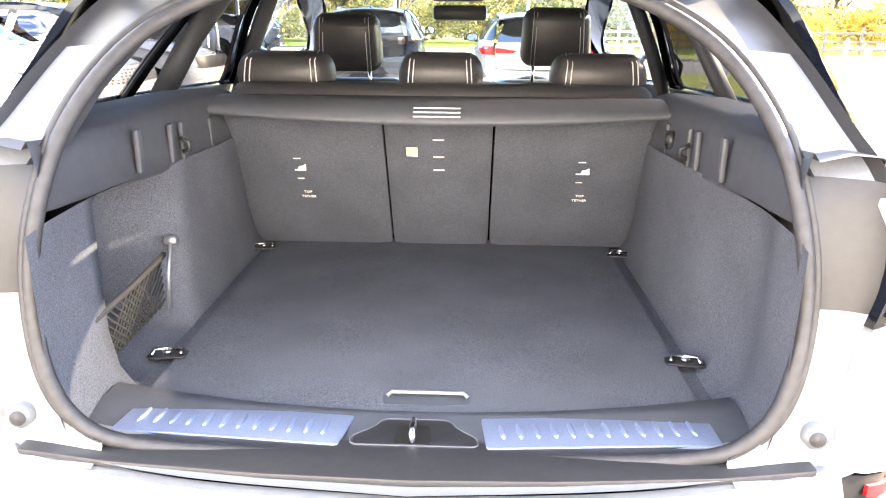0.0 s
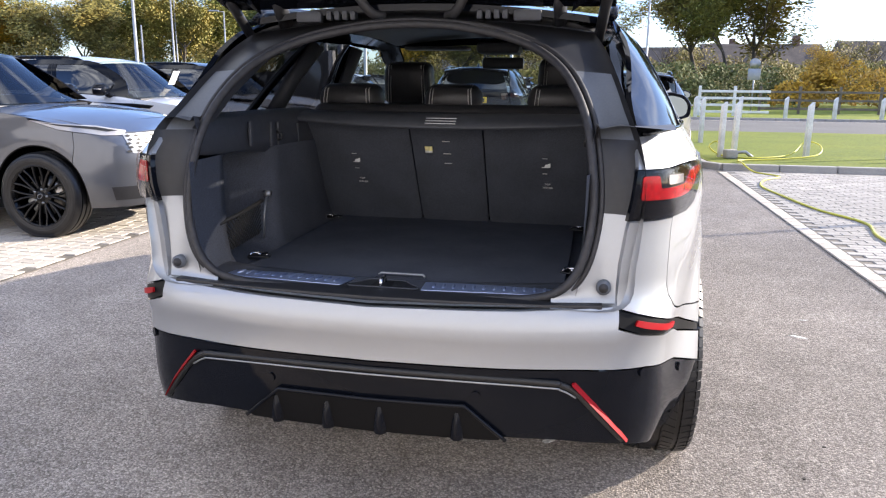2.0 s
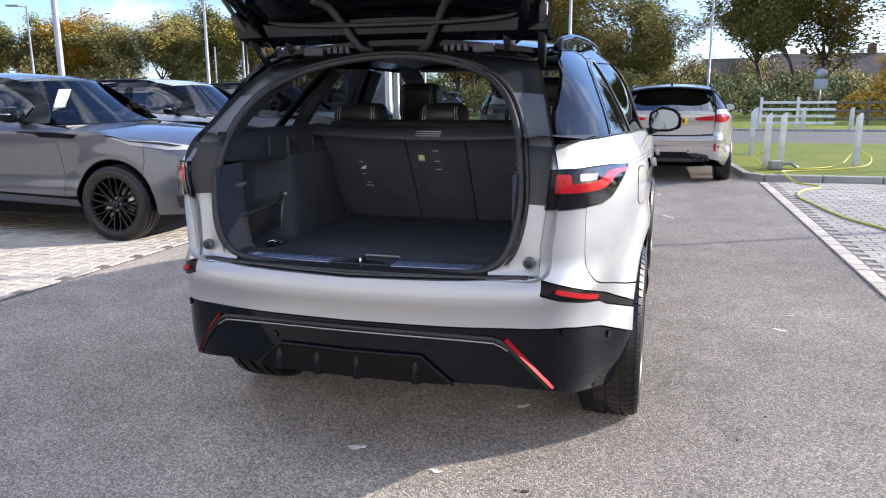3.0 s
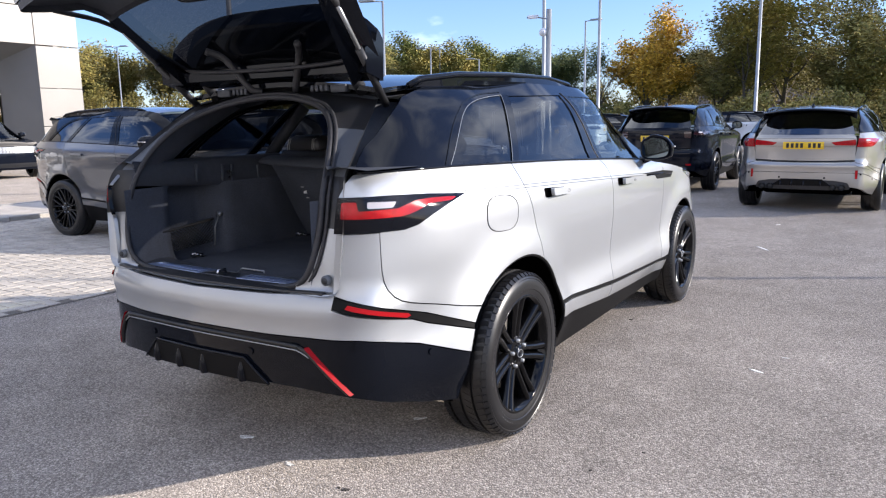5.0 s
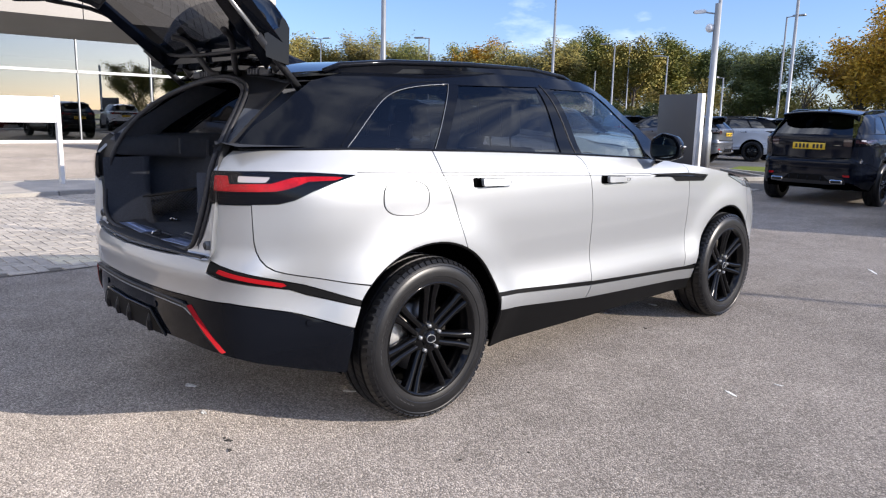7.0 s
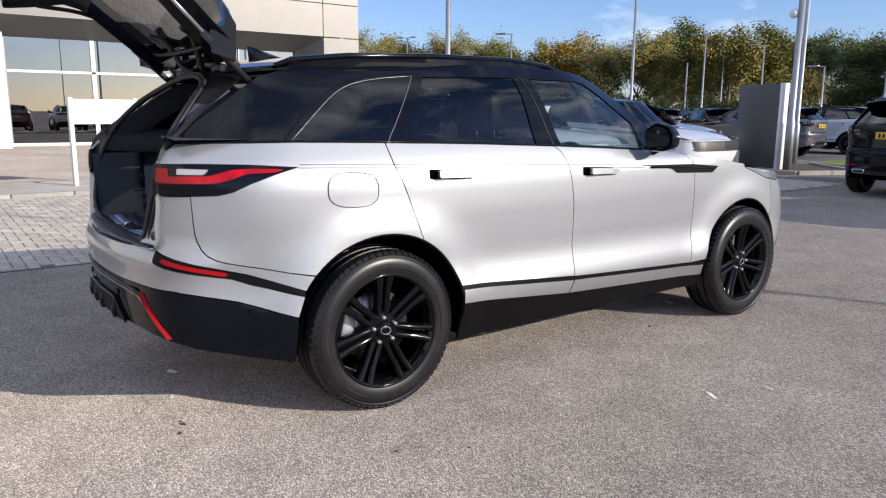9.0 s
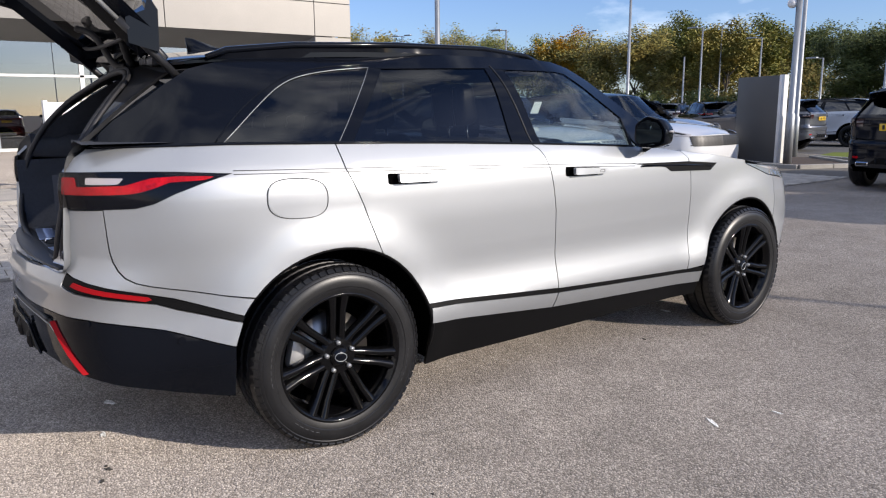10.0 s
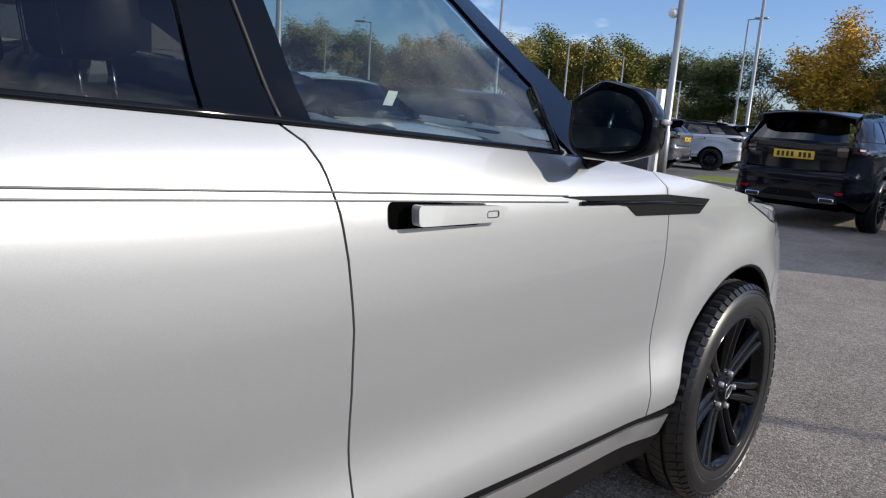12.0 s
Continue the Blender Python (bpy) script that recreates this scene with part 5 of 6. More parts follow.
def rail_fence(path, rails, h, material, name, label):
    f = thing(name, Matrix(), label, "fence")
    for a, c in zip(path, path[1:]):
        a3, c3 = Vector((*a, 0)), Vector((*c, 0))
        n = max(1, round((c3 - a3).length / 1.8))
        for k in range(n):
            p = a3.lerp(c3, k / n)
            part("post", box(0.11, 0.11, h + 0.12, (p.x, p.y, 0.04), 0.01), material, f, smooth=False)
        ang = math.degrees(math.atan2(c3.y - a3.y, c3.x - a3.x))
        for j in range(rails):
            z = h * (j + 0.6) / rails
            part("rail", box((c3 - a3).length, 0.045, 0.10, (0, 0, 0), 0.008, turn=pose((a3.x + c3.x) / 2, (a3.y + c3.y) / 2 - 0.06, z, 0, 0, ang)), material, f, smooth=False)


rail_fence([(8.2, 34.6), (24, 35.2), (60, 37)], 3, 1.15, TIMBER, "timber_fence", "weathered post and rail timber fence beyond the road")
rail_fence([(5.0, 31.0), (7.9, 31.2)], 4, 1.15, WHITE_RAIL, "white_fence", "short white painted rail fence on the grass")


def road_sign(x, y, h):
    s = thing("road_sign", pose(x, y, 0, 0, 0, 160), "grey back of a small road sign on a post", "sign")
    part("post", tube([(0, 0, 0), (0, 0, h)], 0.04, 8), POLE, s)
    part("plate", box(0.6, 0.02, 0.55, (0, 0.04, h - 0.7), 0.01), POLE, s)
    part("disc", lathe([(-0.01, 0.002), (-0.01, 0.26), (0.01, 0.26), (0.01, 0.002)], 24), POLE, s).matrix_local = pose(0, 0.04, h + 0.1, 0, 0, 90)


road_sign(8.3, 37.0, 2.3)
HOSE = mat("yellow garden hose", (0.50, 0.46, 0.05), 0.45, grain=(60, 0.1))
hose_path = [(3.35, 2.20, 0.025), (3.20, 3.40, 0.025), (3.17, 4.40, 0.025), (3.29, 5.15, 0.025), (3.05, 5.90, 0.025), (2.91, 6.95, 0.025), (2.85, 7.80, 0.025), (3.04, 8.50, 0.025), (3.35, 9.00, 0.025), (3.09, 9.50, 0.03),
             (2.95, 9.80, 0.14), (3.06, 10.50, 0.11), (3.77, 10.90, 0.11), (4.48, 11.30, 0.16), (4.63, 11.70, 0.3), (4.44, 12.00, 0.34), (4.08, 11.50, 0.14), (3.37, 11.00, 0.11), (2.87, 11.20, 0.12), (2.68, 11.50, 0.25), (2.83, 11.60, 0.34), (2.93, 11.30, 0.12)]
tagged(finish("garden_hose", tube(smooth_path([Vector(p) for p in hose_path], 8), 0.014, 7), HOSE), "yellow garden hose snaking over the paving and grass", "hose")
valve = thing("water_hydrant_box", pose(2.98, 11.05, 0.085, 0, 0, 15), "grey hose connection box beside the bollards", "box")
part("housing", box(0.22, 0.18, 0.16, (0, 0, 0), 0.03), KERB, valve)
part("spout", tube([(0.1, 0, 0.1), (0.25, -0.05, 0.12), (0.36, -0.1, 0.03)], 0.03, 8), POLE, valve)

# ---- the showroom ----
CLAD = mat("pale metal cladding", (0.235, 0.222, 0.205), 0.45, 0.2, blotch=(0.5, 0.05), grain=(20, 0.03))
SOFFIT = mat("grey soffit panel", (0.20, 0.19, 0.175), 0.55, blotch=(0.6, 0.06))
SHOP_GLASS = glass("showroom glass", (0.45, 0.50, 0.49), coating=0.30)
FLOOR_TILE = mat("grey floor tile", (0.22, 0.22, 0.22), 0.3, blotch=(1, 0.08))
BX = -26.8
shop = thing("showroom_building", Matrix(), "pale panel-clad car showroom with a tall glazed front", "building", "", "structure")
ys = (-26.0, -18.6, -12.2, -5.6, 0.8, 7.2, 13.6, 15.4)
zs = (4.66, 6.1, 7.7, 9.2)
for a, c in zip(ys, ys[1:]):
    for lo, hi in zip(zs, zs[1:]):
        part("cladding_panel", box(0.12, c - a - 0.025, hi - lo - 0.025, (BX - 0.06, (a + c) / 2, lo), 0.01), CLAD, shop, smooth=False)
part("backing_wall", box(0.1, 41.3, 4.5, (BX - 0.2, -5.3, 4.7)), SLATE, shop, smooth=False)
for lo, hi in ((0, 1.5), (1.5, 3.0), (3.0, 4.64)):
    part("cladding_panel", box(0.12, 1.78, hi - lo - 0.02, (BX - 0.06, 14.5, lo), 0.01), CLAD, shop, smooth=False)
bm = bmesh.new()
v = [bm.verts.new(p) for p in ((BX, -26, 4.65), (BX, 13.6, 4.65), (BX - 1.5, 12.85, 4.02), (BX - 1.5, -26, 4.02))]
bm.faces.new(v)
v2 = [bm.verts.new(p) for p in ((BX, 13.6, 4.65), (BX, 13.6, 0), (BX - 1.5, 12.85, 0), (BX - 1.5, 12.85, 4.02))]
bm.faces.new(v2)
part("sloped_reveal", bm, SOFFIT, shop, smooth=False)
GX = BX - 1.5
for k, (a, c) in enumerate(((12.8, 10.2), (10.2, 7.3), (7.3, 4.3), (4.3, 1.3), (1.3, -1.8), (-1.8, -4.9), (-4.9, -8.0), (-8, -11), (-11, -14), (-14, -17))):
    part("glass_pane", box(0.02, a - c - 0.05, 1.2, (GX, (a + c) / 2, 2.82)), SHOP_GLASS, shop, smooth=False)
    part("glass_pane", box(0.02, a - c - 0.05, 2.65, (GX, (a + c) / 2, 0.12)), SHOP_GLASS, shop, smooth=False)
    part("mullion", box(0.12, 0.16 if k in (2, 5) else 0.05, 3.95, (GX + 0.02, c, 0.08), 0.006), WHITE_RAIL if k in (2, 5) else POLE, shop, smooth=False)
part("transom", box(0.10, 30, 0.10, (GX + 0.03, -2.2, 2.74), 0.01), WHITE_RAIL, shop, smooth=False)
part("plinth", box(0.3, 30, 0.11, (GX + 0.05, -2.2, 0.0), 0.01), WHITE_RAIL, shop, smooth=False)
part("white_pylon", box(0.5, 1.0, 4.0, (BX + 0.3, 0.6, 0.0), 0.02), WHITE_RAIL, shop, smooth=False)
part("showroom_floor", box(14, 40, 0.06, (GX - 7, -6, 0.0)), FLOOR_TILE, shop, smooth=False)
part("rear_wall", box(0.2, 41, 9.0, (GX - 14, -5.3, 0.0)), SLATE, shop, smooth=False)
part("end_wall", box(14, 0.2, 9.0, (GX - 7, 15.3, 0.0)), CLAD, shop, smooth=False)
part("roof", box(16, 41.4, 0.2, (GX - 6.5, -5.3, 9.2)), SLATE, shop, smooth=False)
part("ceiling", box(14, 40, 0.1, (GX - 7, -6, 4.02)), SOFFIT, shop, smooth=False)

# wall added out of view behind the walk's start, bouncing sunlight onto the tail
bounce = thing("workshop_wall", Matrix(), "plain pale wall added out of view to bounce light back", "wall", "", "structure")
RENDERED = mat("pale render", (0.80, 0.79, 0.77), 0.8, blotch=(0.4, 0.08), grain=(60, 0.08))
part("wall", box(48, 0.3, 7.0, (-2.0, -11.0, 0.0)), RENDERED, bounce, smooth=False)
part("coping", box(48.2, 0.45, 0.12, (-2.0, -11.0, 7.0), 0.02), KERB, bounce, smooth=False)

# ---- houses far behind the trees ----
BRICK = mat("brown brick", (0.16, 0.10, 0.075), 0.85, blotch=(1, 0.2), grain=(14, 0.2))
ROOF = mat("brown roof tile", (0.085, 0.068, 0.058), 0.85, blotch=(1, 0.2), grain=(12, 0.25))


def house(x, y, w, d, h, ridge, turn):
    o = thing("house", pose(x, y, 0, 0, 0, turn), "brown brick house with a dark tiled pitched roof", "house", "houses behind the trees")
    part("wall", box(w, d, h, (0, 0, 0), 0), BRICK, o, smooth=False)
    bm = bmesh.new()
    a = [bm.verts.new(p) for p in ((-w / 2 - 0.3, -d / 2 - 0.4, h - 0.1), (w / 2 + 0.3, -d / 2 - 0.4, h - 0.1), (w / 2 + 0.3, d / 2 + 0.4, h - 0.1), (-w / 2 - 0.3, d / 2 + 0.4, h - 0.1), (-w / 2 - 0.3, 0, ridge), (w / 2 + 0.3, 0, ridge))]
    for q in ((0, 1, 5, 4), (2, 3, 4, 5), (0, 4, 3), (1, 2, 5), (3, 2, 1, 0)):
        bm.faces.new([a[i] for i in q])
    r = part("roof", bm, ROOF, o, smooth=False)
    part("chimney", box(0.7, 0.6, 1.5, (w * 0.3, 0, ridge - 0.6), 0.02), BRICK, r, smooth=False)
    for k in (-0.3, 0.0, 0.3):
        wn_ = part("window", box(1.2, 0.1, 1.2, (k * w, -d / 2 - 0.02, h - 1.6), 0.02), WHITE_RAIL, o, smooth=False)
        part("pane", box(1.0, 0.04, 1.0, (k * w, -d / 2 - 0.07, h - 1.5)), INK, wn_, smooth=False)


for az_, d, w, h, r_, tw in ((5.5, 92, 13, 3.2, 5.6, -8), (9.8, 88, 12, 3.2, 5.7, 5), (13.6, 90, 14, 3.0, 5.0, -5), (19, 92, 14, 3.4, 6.0, 0), (-5.5, 95, 14, 3.2, 5.6, 8), (-12, 98, 13, 3.0, 5.4, 0)):
    x, y = bearing(az_, d)
    house(x, y, w, 7.5, h, r_, tw)

# ---- trees ----
BARK = mat("grey brown bark", (0.085, 0.068, 0.052), 0.9, blotch=(2, 0.2), grain=(20, 0.3), bump=(20, 0.5))


def leaf_mat(name, a, c):
    return mat(name, a, 0.7, blotch=(0.9, 0.5), second=c, island=0.4, rand=0.12, spec=0.25, sub=0.0)


LEAVES = {
    "green": leaf_mat("green leaves", (0.129, 0.150, 0.039), (0.225, 0.197, 0.046)),
    "olive": leaf_mat("olive autumn leaves", (0.174, 0.167, 0.046), (0.270, 0.206, 0.054)),
    "gold": leaf_mat("golden autumn leaves", (0.58, 0.34, 0.036), (0.428, 0.253, 0.041)),
    "rust": leaf_mat("rusty autumn leaves", (0.225, 0.168, 0.049), (0.168, 0.156, 0.046)),
    "dark": leaf_mat("dark evergreen leaves", (0.068, 0.091, 0.030), (0.125, 0.136, 0.039)),
}


def tree(kind, h, spread, seed, leaves, density=1.0, low=0.28, leaf=0.115):
    """A tree: tapered trunk and limbs, and a crown of single leaf blades in clumps on the twigs."""
    rnd = random.Random(seed)
    names = {"green": "broad green tree", "olive": "tree in olive autumn leaf", "gold": "tree with golden autumn crown", "rust": "rust-coloured autumn tree", "dark": "dark evergreen tree", "bare": "bare-branched tree"}
    t = thing("tree", Matrix(), names[kind] + " at the edge of the site", "tree", "trees round the site")
    bm, tips = bmesh.new(), []

    def limb(p, way, length, r, depth):
        pts, rad = [p], [r]
        n = 4
        for k in range(n):
            way = (way + Vector((rnd.gauss(0, 0.13), rnd.gauss(0, 0.13), 0.06 + rnd.gauss(0, 0.08)))).normalized()
            p = p + way * length / n
            pts.append(p)
            rad.append(r * (1 - 0.62 * (k + 1) / n))
            if depth <= 1:
                tips.append((p, length * 0.5))
        tube(pts, rad, 6 if depth > 1 else 4, bm, caps=False)
        if depth > 0:
            for k in range(rnd.randint(4, 5) if depth < 3 else 7):
                i = rnd.randint(1, n) if depth < 3 else rnd.randint(2, n)
                a = rnd.uniform(0, math.tau)
                side = Vector((math.cos(a), math.sin(a), rnd.uniform(0.1, 0.8) if depth < 3 else rnd.uniform(0.2, 1.1)))
                limb(pts[i], (way * 0.55 + side * (0.75 * spread)).normalized(), length * rnd.uniform(0.5, 0.72), rad[i] * 0.6, depth - 1)

    limb(Vector((0, 0, -0.1)), Vector((rnd.gauss(0, 0.04), rnd.gauss(0, 0.04), 1)), h * 0.52, h * 0.020, 3)
    top = max(p.z for p, _ in tips)
    k = h / top
    for v in bm.verts:
        v.co *= k
    part("trunk", bm, BARK, t)
    if leaves:
        verts, faces = [], []
        for p, l in tips:
            p = p * k
            if p.z < h * low:
                continue
            if rnd.random() > 0.9:
                continue
            for _ in range(max(1, int(28 * density))):
                c = p + Vector((rnd.gauss(0, 0.34), rnd.gauss(0, 0.34), rnd.gauss(0, 0.28)))
                a = Vector((rnd.gauss(0, 1), rnd.gauss(0, 1), rnd.gauss(0, 0.6))).normalized() * leaf * rnd.uniform(0.7, 1.5)
                s = a.orthogonal().normalized() * leaf * rnd.uniform(0.35, 0.6)
                i = len(verts)
                verts += [c - a, c + s, c + a, c - s]
                faces.append((i, i + 1, i + 2, i + 3))
        me = bpy.data.meshes.new("crown")
        me.from_pydata([tuple(v) for v in verts], [], faces)
        me.materials.append(leaves)
        o = new("crown", me)
        o.parent = t
        tagged(o, kind="stuff")
    return t


MODELS = {
    "olive": [tree("olive", 9.5, 1.15, 3, LEAVES["olive"], 1.0, 0.10), tree("olive", 9.0, 1.3, 8, LEAVES["olive"], 0.9, 0.10)],
    "green": [tree("green", 9.5, 1.1, 5, LEAVES["green"], 1.0, 0.10), tree("green", 9.0, 0.9, 21, LEAVES["green"], 0.8, 0.12)],
    "gold": [tree("gold", 9.5, 1.0, 11, LEAVES["gold"])],
    "rust": [tree("rust", 9.0, 1.1, 13, LEAVES["rust"], 0.8, 0.12)],
    "dark": [tree("dark", 9.5, 0.85, 17, LEAVES["dark"], 1.1, 0.12)],
    "bare": [tree("bare", 9.0, 1.0, 19, None)],
    "thin": [tree("green", 9.5, 0.8, 23, LEAVES["olive"], 0.45, 0.3)],
    "slim": [tree("olive", 9.5, 0.85, 35, LEAVES["olive"], 0.8, 0.10)],
    "slim_rust": [tree("rust", 9.5, 0.75, 31, LEAVES["rust"], 0.8, 0.08)],
    "slim_green": [tree("green", 9.5, 0.7, 33, LEAVES["green"], 0.8, 0.08)],
}
SPOTS = ((-64, 66, 5.2, "olive"), (-60.2, 68, 5.6, "olive"), (-56.6, 72, 5.3, "olive"), (-53.4, 70, 5.2, "rust"), (-50.6, 74, 5.2, "green"), (-47.2, 70, 4.9, "rust"), (-44, 72, 5.1, "gold"), (-41.3, 70, 5.2, "olive"),
         (-38.2, 66, 5.9, "olive"), (-35.6, 70, 5.8, "green"), (-33.0, 66, 6.0, "olive"), (-30.2, 70, 5.3, "green"), (-27.9, 74, 4.5, "dark"), (-25.3, 62, 5.9, "dark"), (-23.6, 60, 6.4, "dark"), (-20.9, 58, 6.3, "bare"),
         (-17.6, 58, 8.3, "gold"), (-16.2, 62, 6.2, "rust"), (-13.5, 60, 7.8, "slim"), (-10.4, 58, 8.8, "thin"), (-8.2, 62, 8.0, "thin"), (-5.6, 60, 8.2, "slim"), (-3.1, 60, 7.9, "slim"),
         (-0.7, 60, 6.4, "bare"), (2.6, 59, 6.3, "bare"), (4.6, 57, 8.2, "slim_rust"), (7.0, 54, 8.8, "slim_green"), (9.1, 57, 8.0, "thin"), (12.6, 48, 2.9, "gold"), (14.6, 59, 5.6, "bare"), (16.2, 57, 5.8, "bare"), (19, 54, 6.8, "thin"), (22, 56, 7.0, "rust"),
         (26, 52, 7.4, "green"), (30, 54, 6.5, "olive"), (35, 52, 7.0, "rust"), (40, 54, 7.0, "green"), (46, 56, 7.0, "olive"), (-62, 80, 5.0, "green"), (-58, 84, 5.0, "olive"), (-48.8, 84, 4.6, "olive"), (-45.4, 84, 4.7, "green"), (-42.6, 82, 4.8, "rust"),
         (-37.0, 80, 5.3, "green"), (-34.2, 80, 5.4, "olive"), (-31.6, 82, 4.9, "rust"), (-29.0, 84, 4.4, "green"), (-14.8, 74, 5.6, "rust"), (-11.8, 74, 6.0, "rust"), (-9.0, 72, 6.0, "rust"), (-6.8, 74, 6.1, "rust"), (-1.8, 72, 3.4, "green"), (0.6, 74, 3.0, "olive"))
used = set()
for n_, (az_, d, el_, kind) in enumerate(SPOTS):
    rnd = random.Random(n_)
    pick = MODELS[kind][n_ % len(MODELS[kind])]
    x, y = bearing(az_, d)
    h = 1.4 + d * math.tan(radians(el_ * (1.16 if az_ < -27 else 1.0)))
    base_h = 9.5
    m = pose(x, y, 0, 0, 0, rnd.uniform(0, 360)) @ Matrix.Diagonal((h / base_h * rnd.uniform(0.95, 1.2), h / base_h * rnd.uniform(0.95, 1.2), h / base_h, 1))
    if pick.name not in used:
        used.add(pick.name)
        pick.matrix_basis = m
    else:
        copy_thing(pick, m)


def hedge(name, a0, a1, d, h, leaves, seed, label):
    """A belt of shrubs along a bearing, of single leaves round many stems."""
    rnd = random.Random(seed)
    o = thing(name, Matrix(), label, "shrubs", "", "stuff")
    verts, faces = [], []
    a = a0
    while a < a1:
        x, y = bearing(a, d + rnd.uniform(-2, 2))
        hh, w = h * rnd.uniform(0.55, 1.1), rnd.uniform(1.0, 1.9)
        for _ in range(900):
            th, ph, r = rnd.uniform(0, math.tau), rnd.uniform(-0.2, 1.4), rnd.uniform(0.75, 1.05)
            c = Vector((x + w * r * math.cos(th) * math.cos(ph * 0.9), y + w * r * math.sin(th) * math.cos(ph * 0.9), max(0.03, hh * r * (0.3 + 0.7 * math.sin(ph)))))
            q = Vector((rnd.gauss(0, 1), rnd.gauss(0, 1), rnd.gauss(0, 1))).normalized() * rnd.uniform(0.07, 0.16)
            s = q.orthogonal().normalized() * rnd.uniform(0.04, 0.08)
            i = len(verts)
            verts += [c - q, c + s, c + q, c - s]
            faces.append((i, i + 1, i + 2, i + 3))
        a += rnd.uniform(0.9, 1.6) * 57 / d
    me = bpy.data.meshes.new("foliage")
    me.from_pydata([tuple(v) for v in verts], [], faces)
    me.materials.append(leaves)
    f = new("foliage", me)
    f.parent = o
    tagged(f, kind="stuff")


hedge("shrub_belt", -66, -20, 62, 2.6, LEAVES["dark"], 1, "dark belt of shrubs under the trees")
hedge("shrub_belt", -22, 48, 54, 3.0, LEAVES["olive"], 2, "olive belt of shrubs behind the fence")
hedge("shrub_belt", -60, 40, 66, 4.6, LEAVES["rust"], 3, "tall rusty undergrowth between the trunks")
hedge("shrub_belt", 11, 32, 47, 2.6, LEAVES["gold"], 4, "golden shrubs behind the timber fence")
hedge("shrub_belt", 1, 11.5, 49, 2.8, LEAVES["dark"], 5, "dark green shrubs behind the timber fence")


# ---- the other parked cars ----
grey = estate("estate_car", pose(-7.03, 3.5, 0, 0, 0, -88), GREY_PAINT, GREY_PAINT, "parked dark grey estate car with black mesh-spoke wheels", "parked cars", rim_spokes=10, windows=PRIVACY_FAR)
another(grey, pose(-7.5, 6.6, 0, 0, 0, -88), "parked white estate car with a price card", WHITE_PAINT)
third = another(grey, pose(-7.6, 9.7, 0, 0, 0, -88), "parked white estate car with a black roof", WHITE_PAINT)
for o in third.children:
    if o.name.split(".")[0] == "roof":
        o.material_slots[0].material = NAVY
repaint(third, ((SATIN, PLASTIC),))
wide = estate("estate_car", pose(-1.76, 12.28, 0, 0, 0, 2), GREY_PAINT, GREY_PAINT, "parked black estate car with a yellow rear plate", "parked cars", rear="wide", rim_spokes=10, scale=(1.03, 1.02, 1.02), windows=PRIVACY_FAR)
coupe = estate("coupe_car", pose(1.12, 9.97, 0, 0, 0, -1), BRONZE, BRONZE, "parked warm-silver coupe with red tail lamps and yellow plate", "parked cars", rear="coupe", rim_spokes=10, scale=(1.04, 1.0, 0.95), windows=SKY_GLASS)
another(grey, pose(-11.6, 14.9, 0, 0, 0, -80), "parked white estate car near the totem", WHITE_PAINT)
another(wide, pose(-15.3, 21.7, 0, 0, 0, 50), "parked black estate car near the totem", NAVY)
far = "far row of parked cars"
another(wide, pose(-9.3, 21.6, 0, 0, 0, 96), "parked dark grey estate car behind the totem", GREY_PAINT, far)
another(wide, pose(-9.0, 25.8, 0, 0, 0, 96), "parked white estate car in the far row", WHITE_PAINT, far)
another(wide, pose(-8.9, 30.0, 0, 0, 0, 96), "parked black estate car in the far row", NAVY, far)
another(grey, pose(-16.6, 28.4, 0, 0, 0, 50), "parked black estate car in the far row", NAVY, far)
another(grey, pose(-10.8, -1.9, 0, 0, 0, 180), "parked black estate car on the pale path", NAVY)
another(grey, pose(-22.6, 8.6, 0, 0, 0, -96), "parked black estate car by the showroom", NAVY)
another(grey, pose(-31.2, 1.6, 0.06), "red estate car on show behind the glass", RED_PAINT, "cars in the showroom")
another(wide, pose(-18.5, 30.5, 0, 0, 0, 15), "parked white estate car in the far row", WHITE_PAINT, far)
another(wide, pose(-23.0, 33.5, 0, 0, 0, 20), "parked warm-silver estate car in the far row", BRONZE, far)
another(wide, pose(-2.9, 30.0, 0, 0, 0, 90), "parked white estate car beyond the verge", WHITE_PAINT, far)
repaint(wide, ((GREY_PAINT, NAVY),))
for x, y in ((-5.15, 3.15), (-5.4, 6.9)):
    card = thing("price_card", pose(x, y, 1.28, 0, 0, -88) @ pose(0, 0, 0, -28), "white price card standing inside a windscreen", "card", "price cards")
    part("sheet", box(0.17, 0.004, 0.21, (0, 0, 0.03), 0.001), WHITE, card, smooth=False)


# ---- the silver car ----
hero = estate("estate_car", Matrix(), PAINT, BLACK, "silver estate car with black roof, its tailgate open, on asphalt", gate=84.0, full=True)


# ---- inside the silver car ----
def loft(rows, material, name, parent, label="", closed=False, smooth=True, flip=False):
    """A surface through rows of points."""
    bm = bmesh.new()
    vs = [[bm.verts.new(p) for p in r] for r in rows]
    for a, c in zip(vs, vs[1:]):
        n = len(a)
        for j in range(n if closed else n - 1):
            q = (a[j], a[(j + 1) % n], c[(j + 1) % n], c[j])
            bm.faces.new(q[::-1] if flip else q)
    return part(name, sharpen(bm, 40), material, parent, label, smooth)


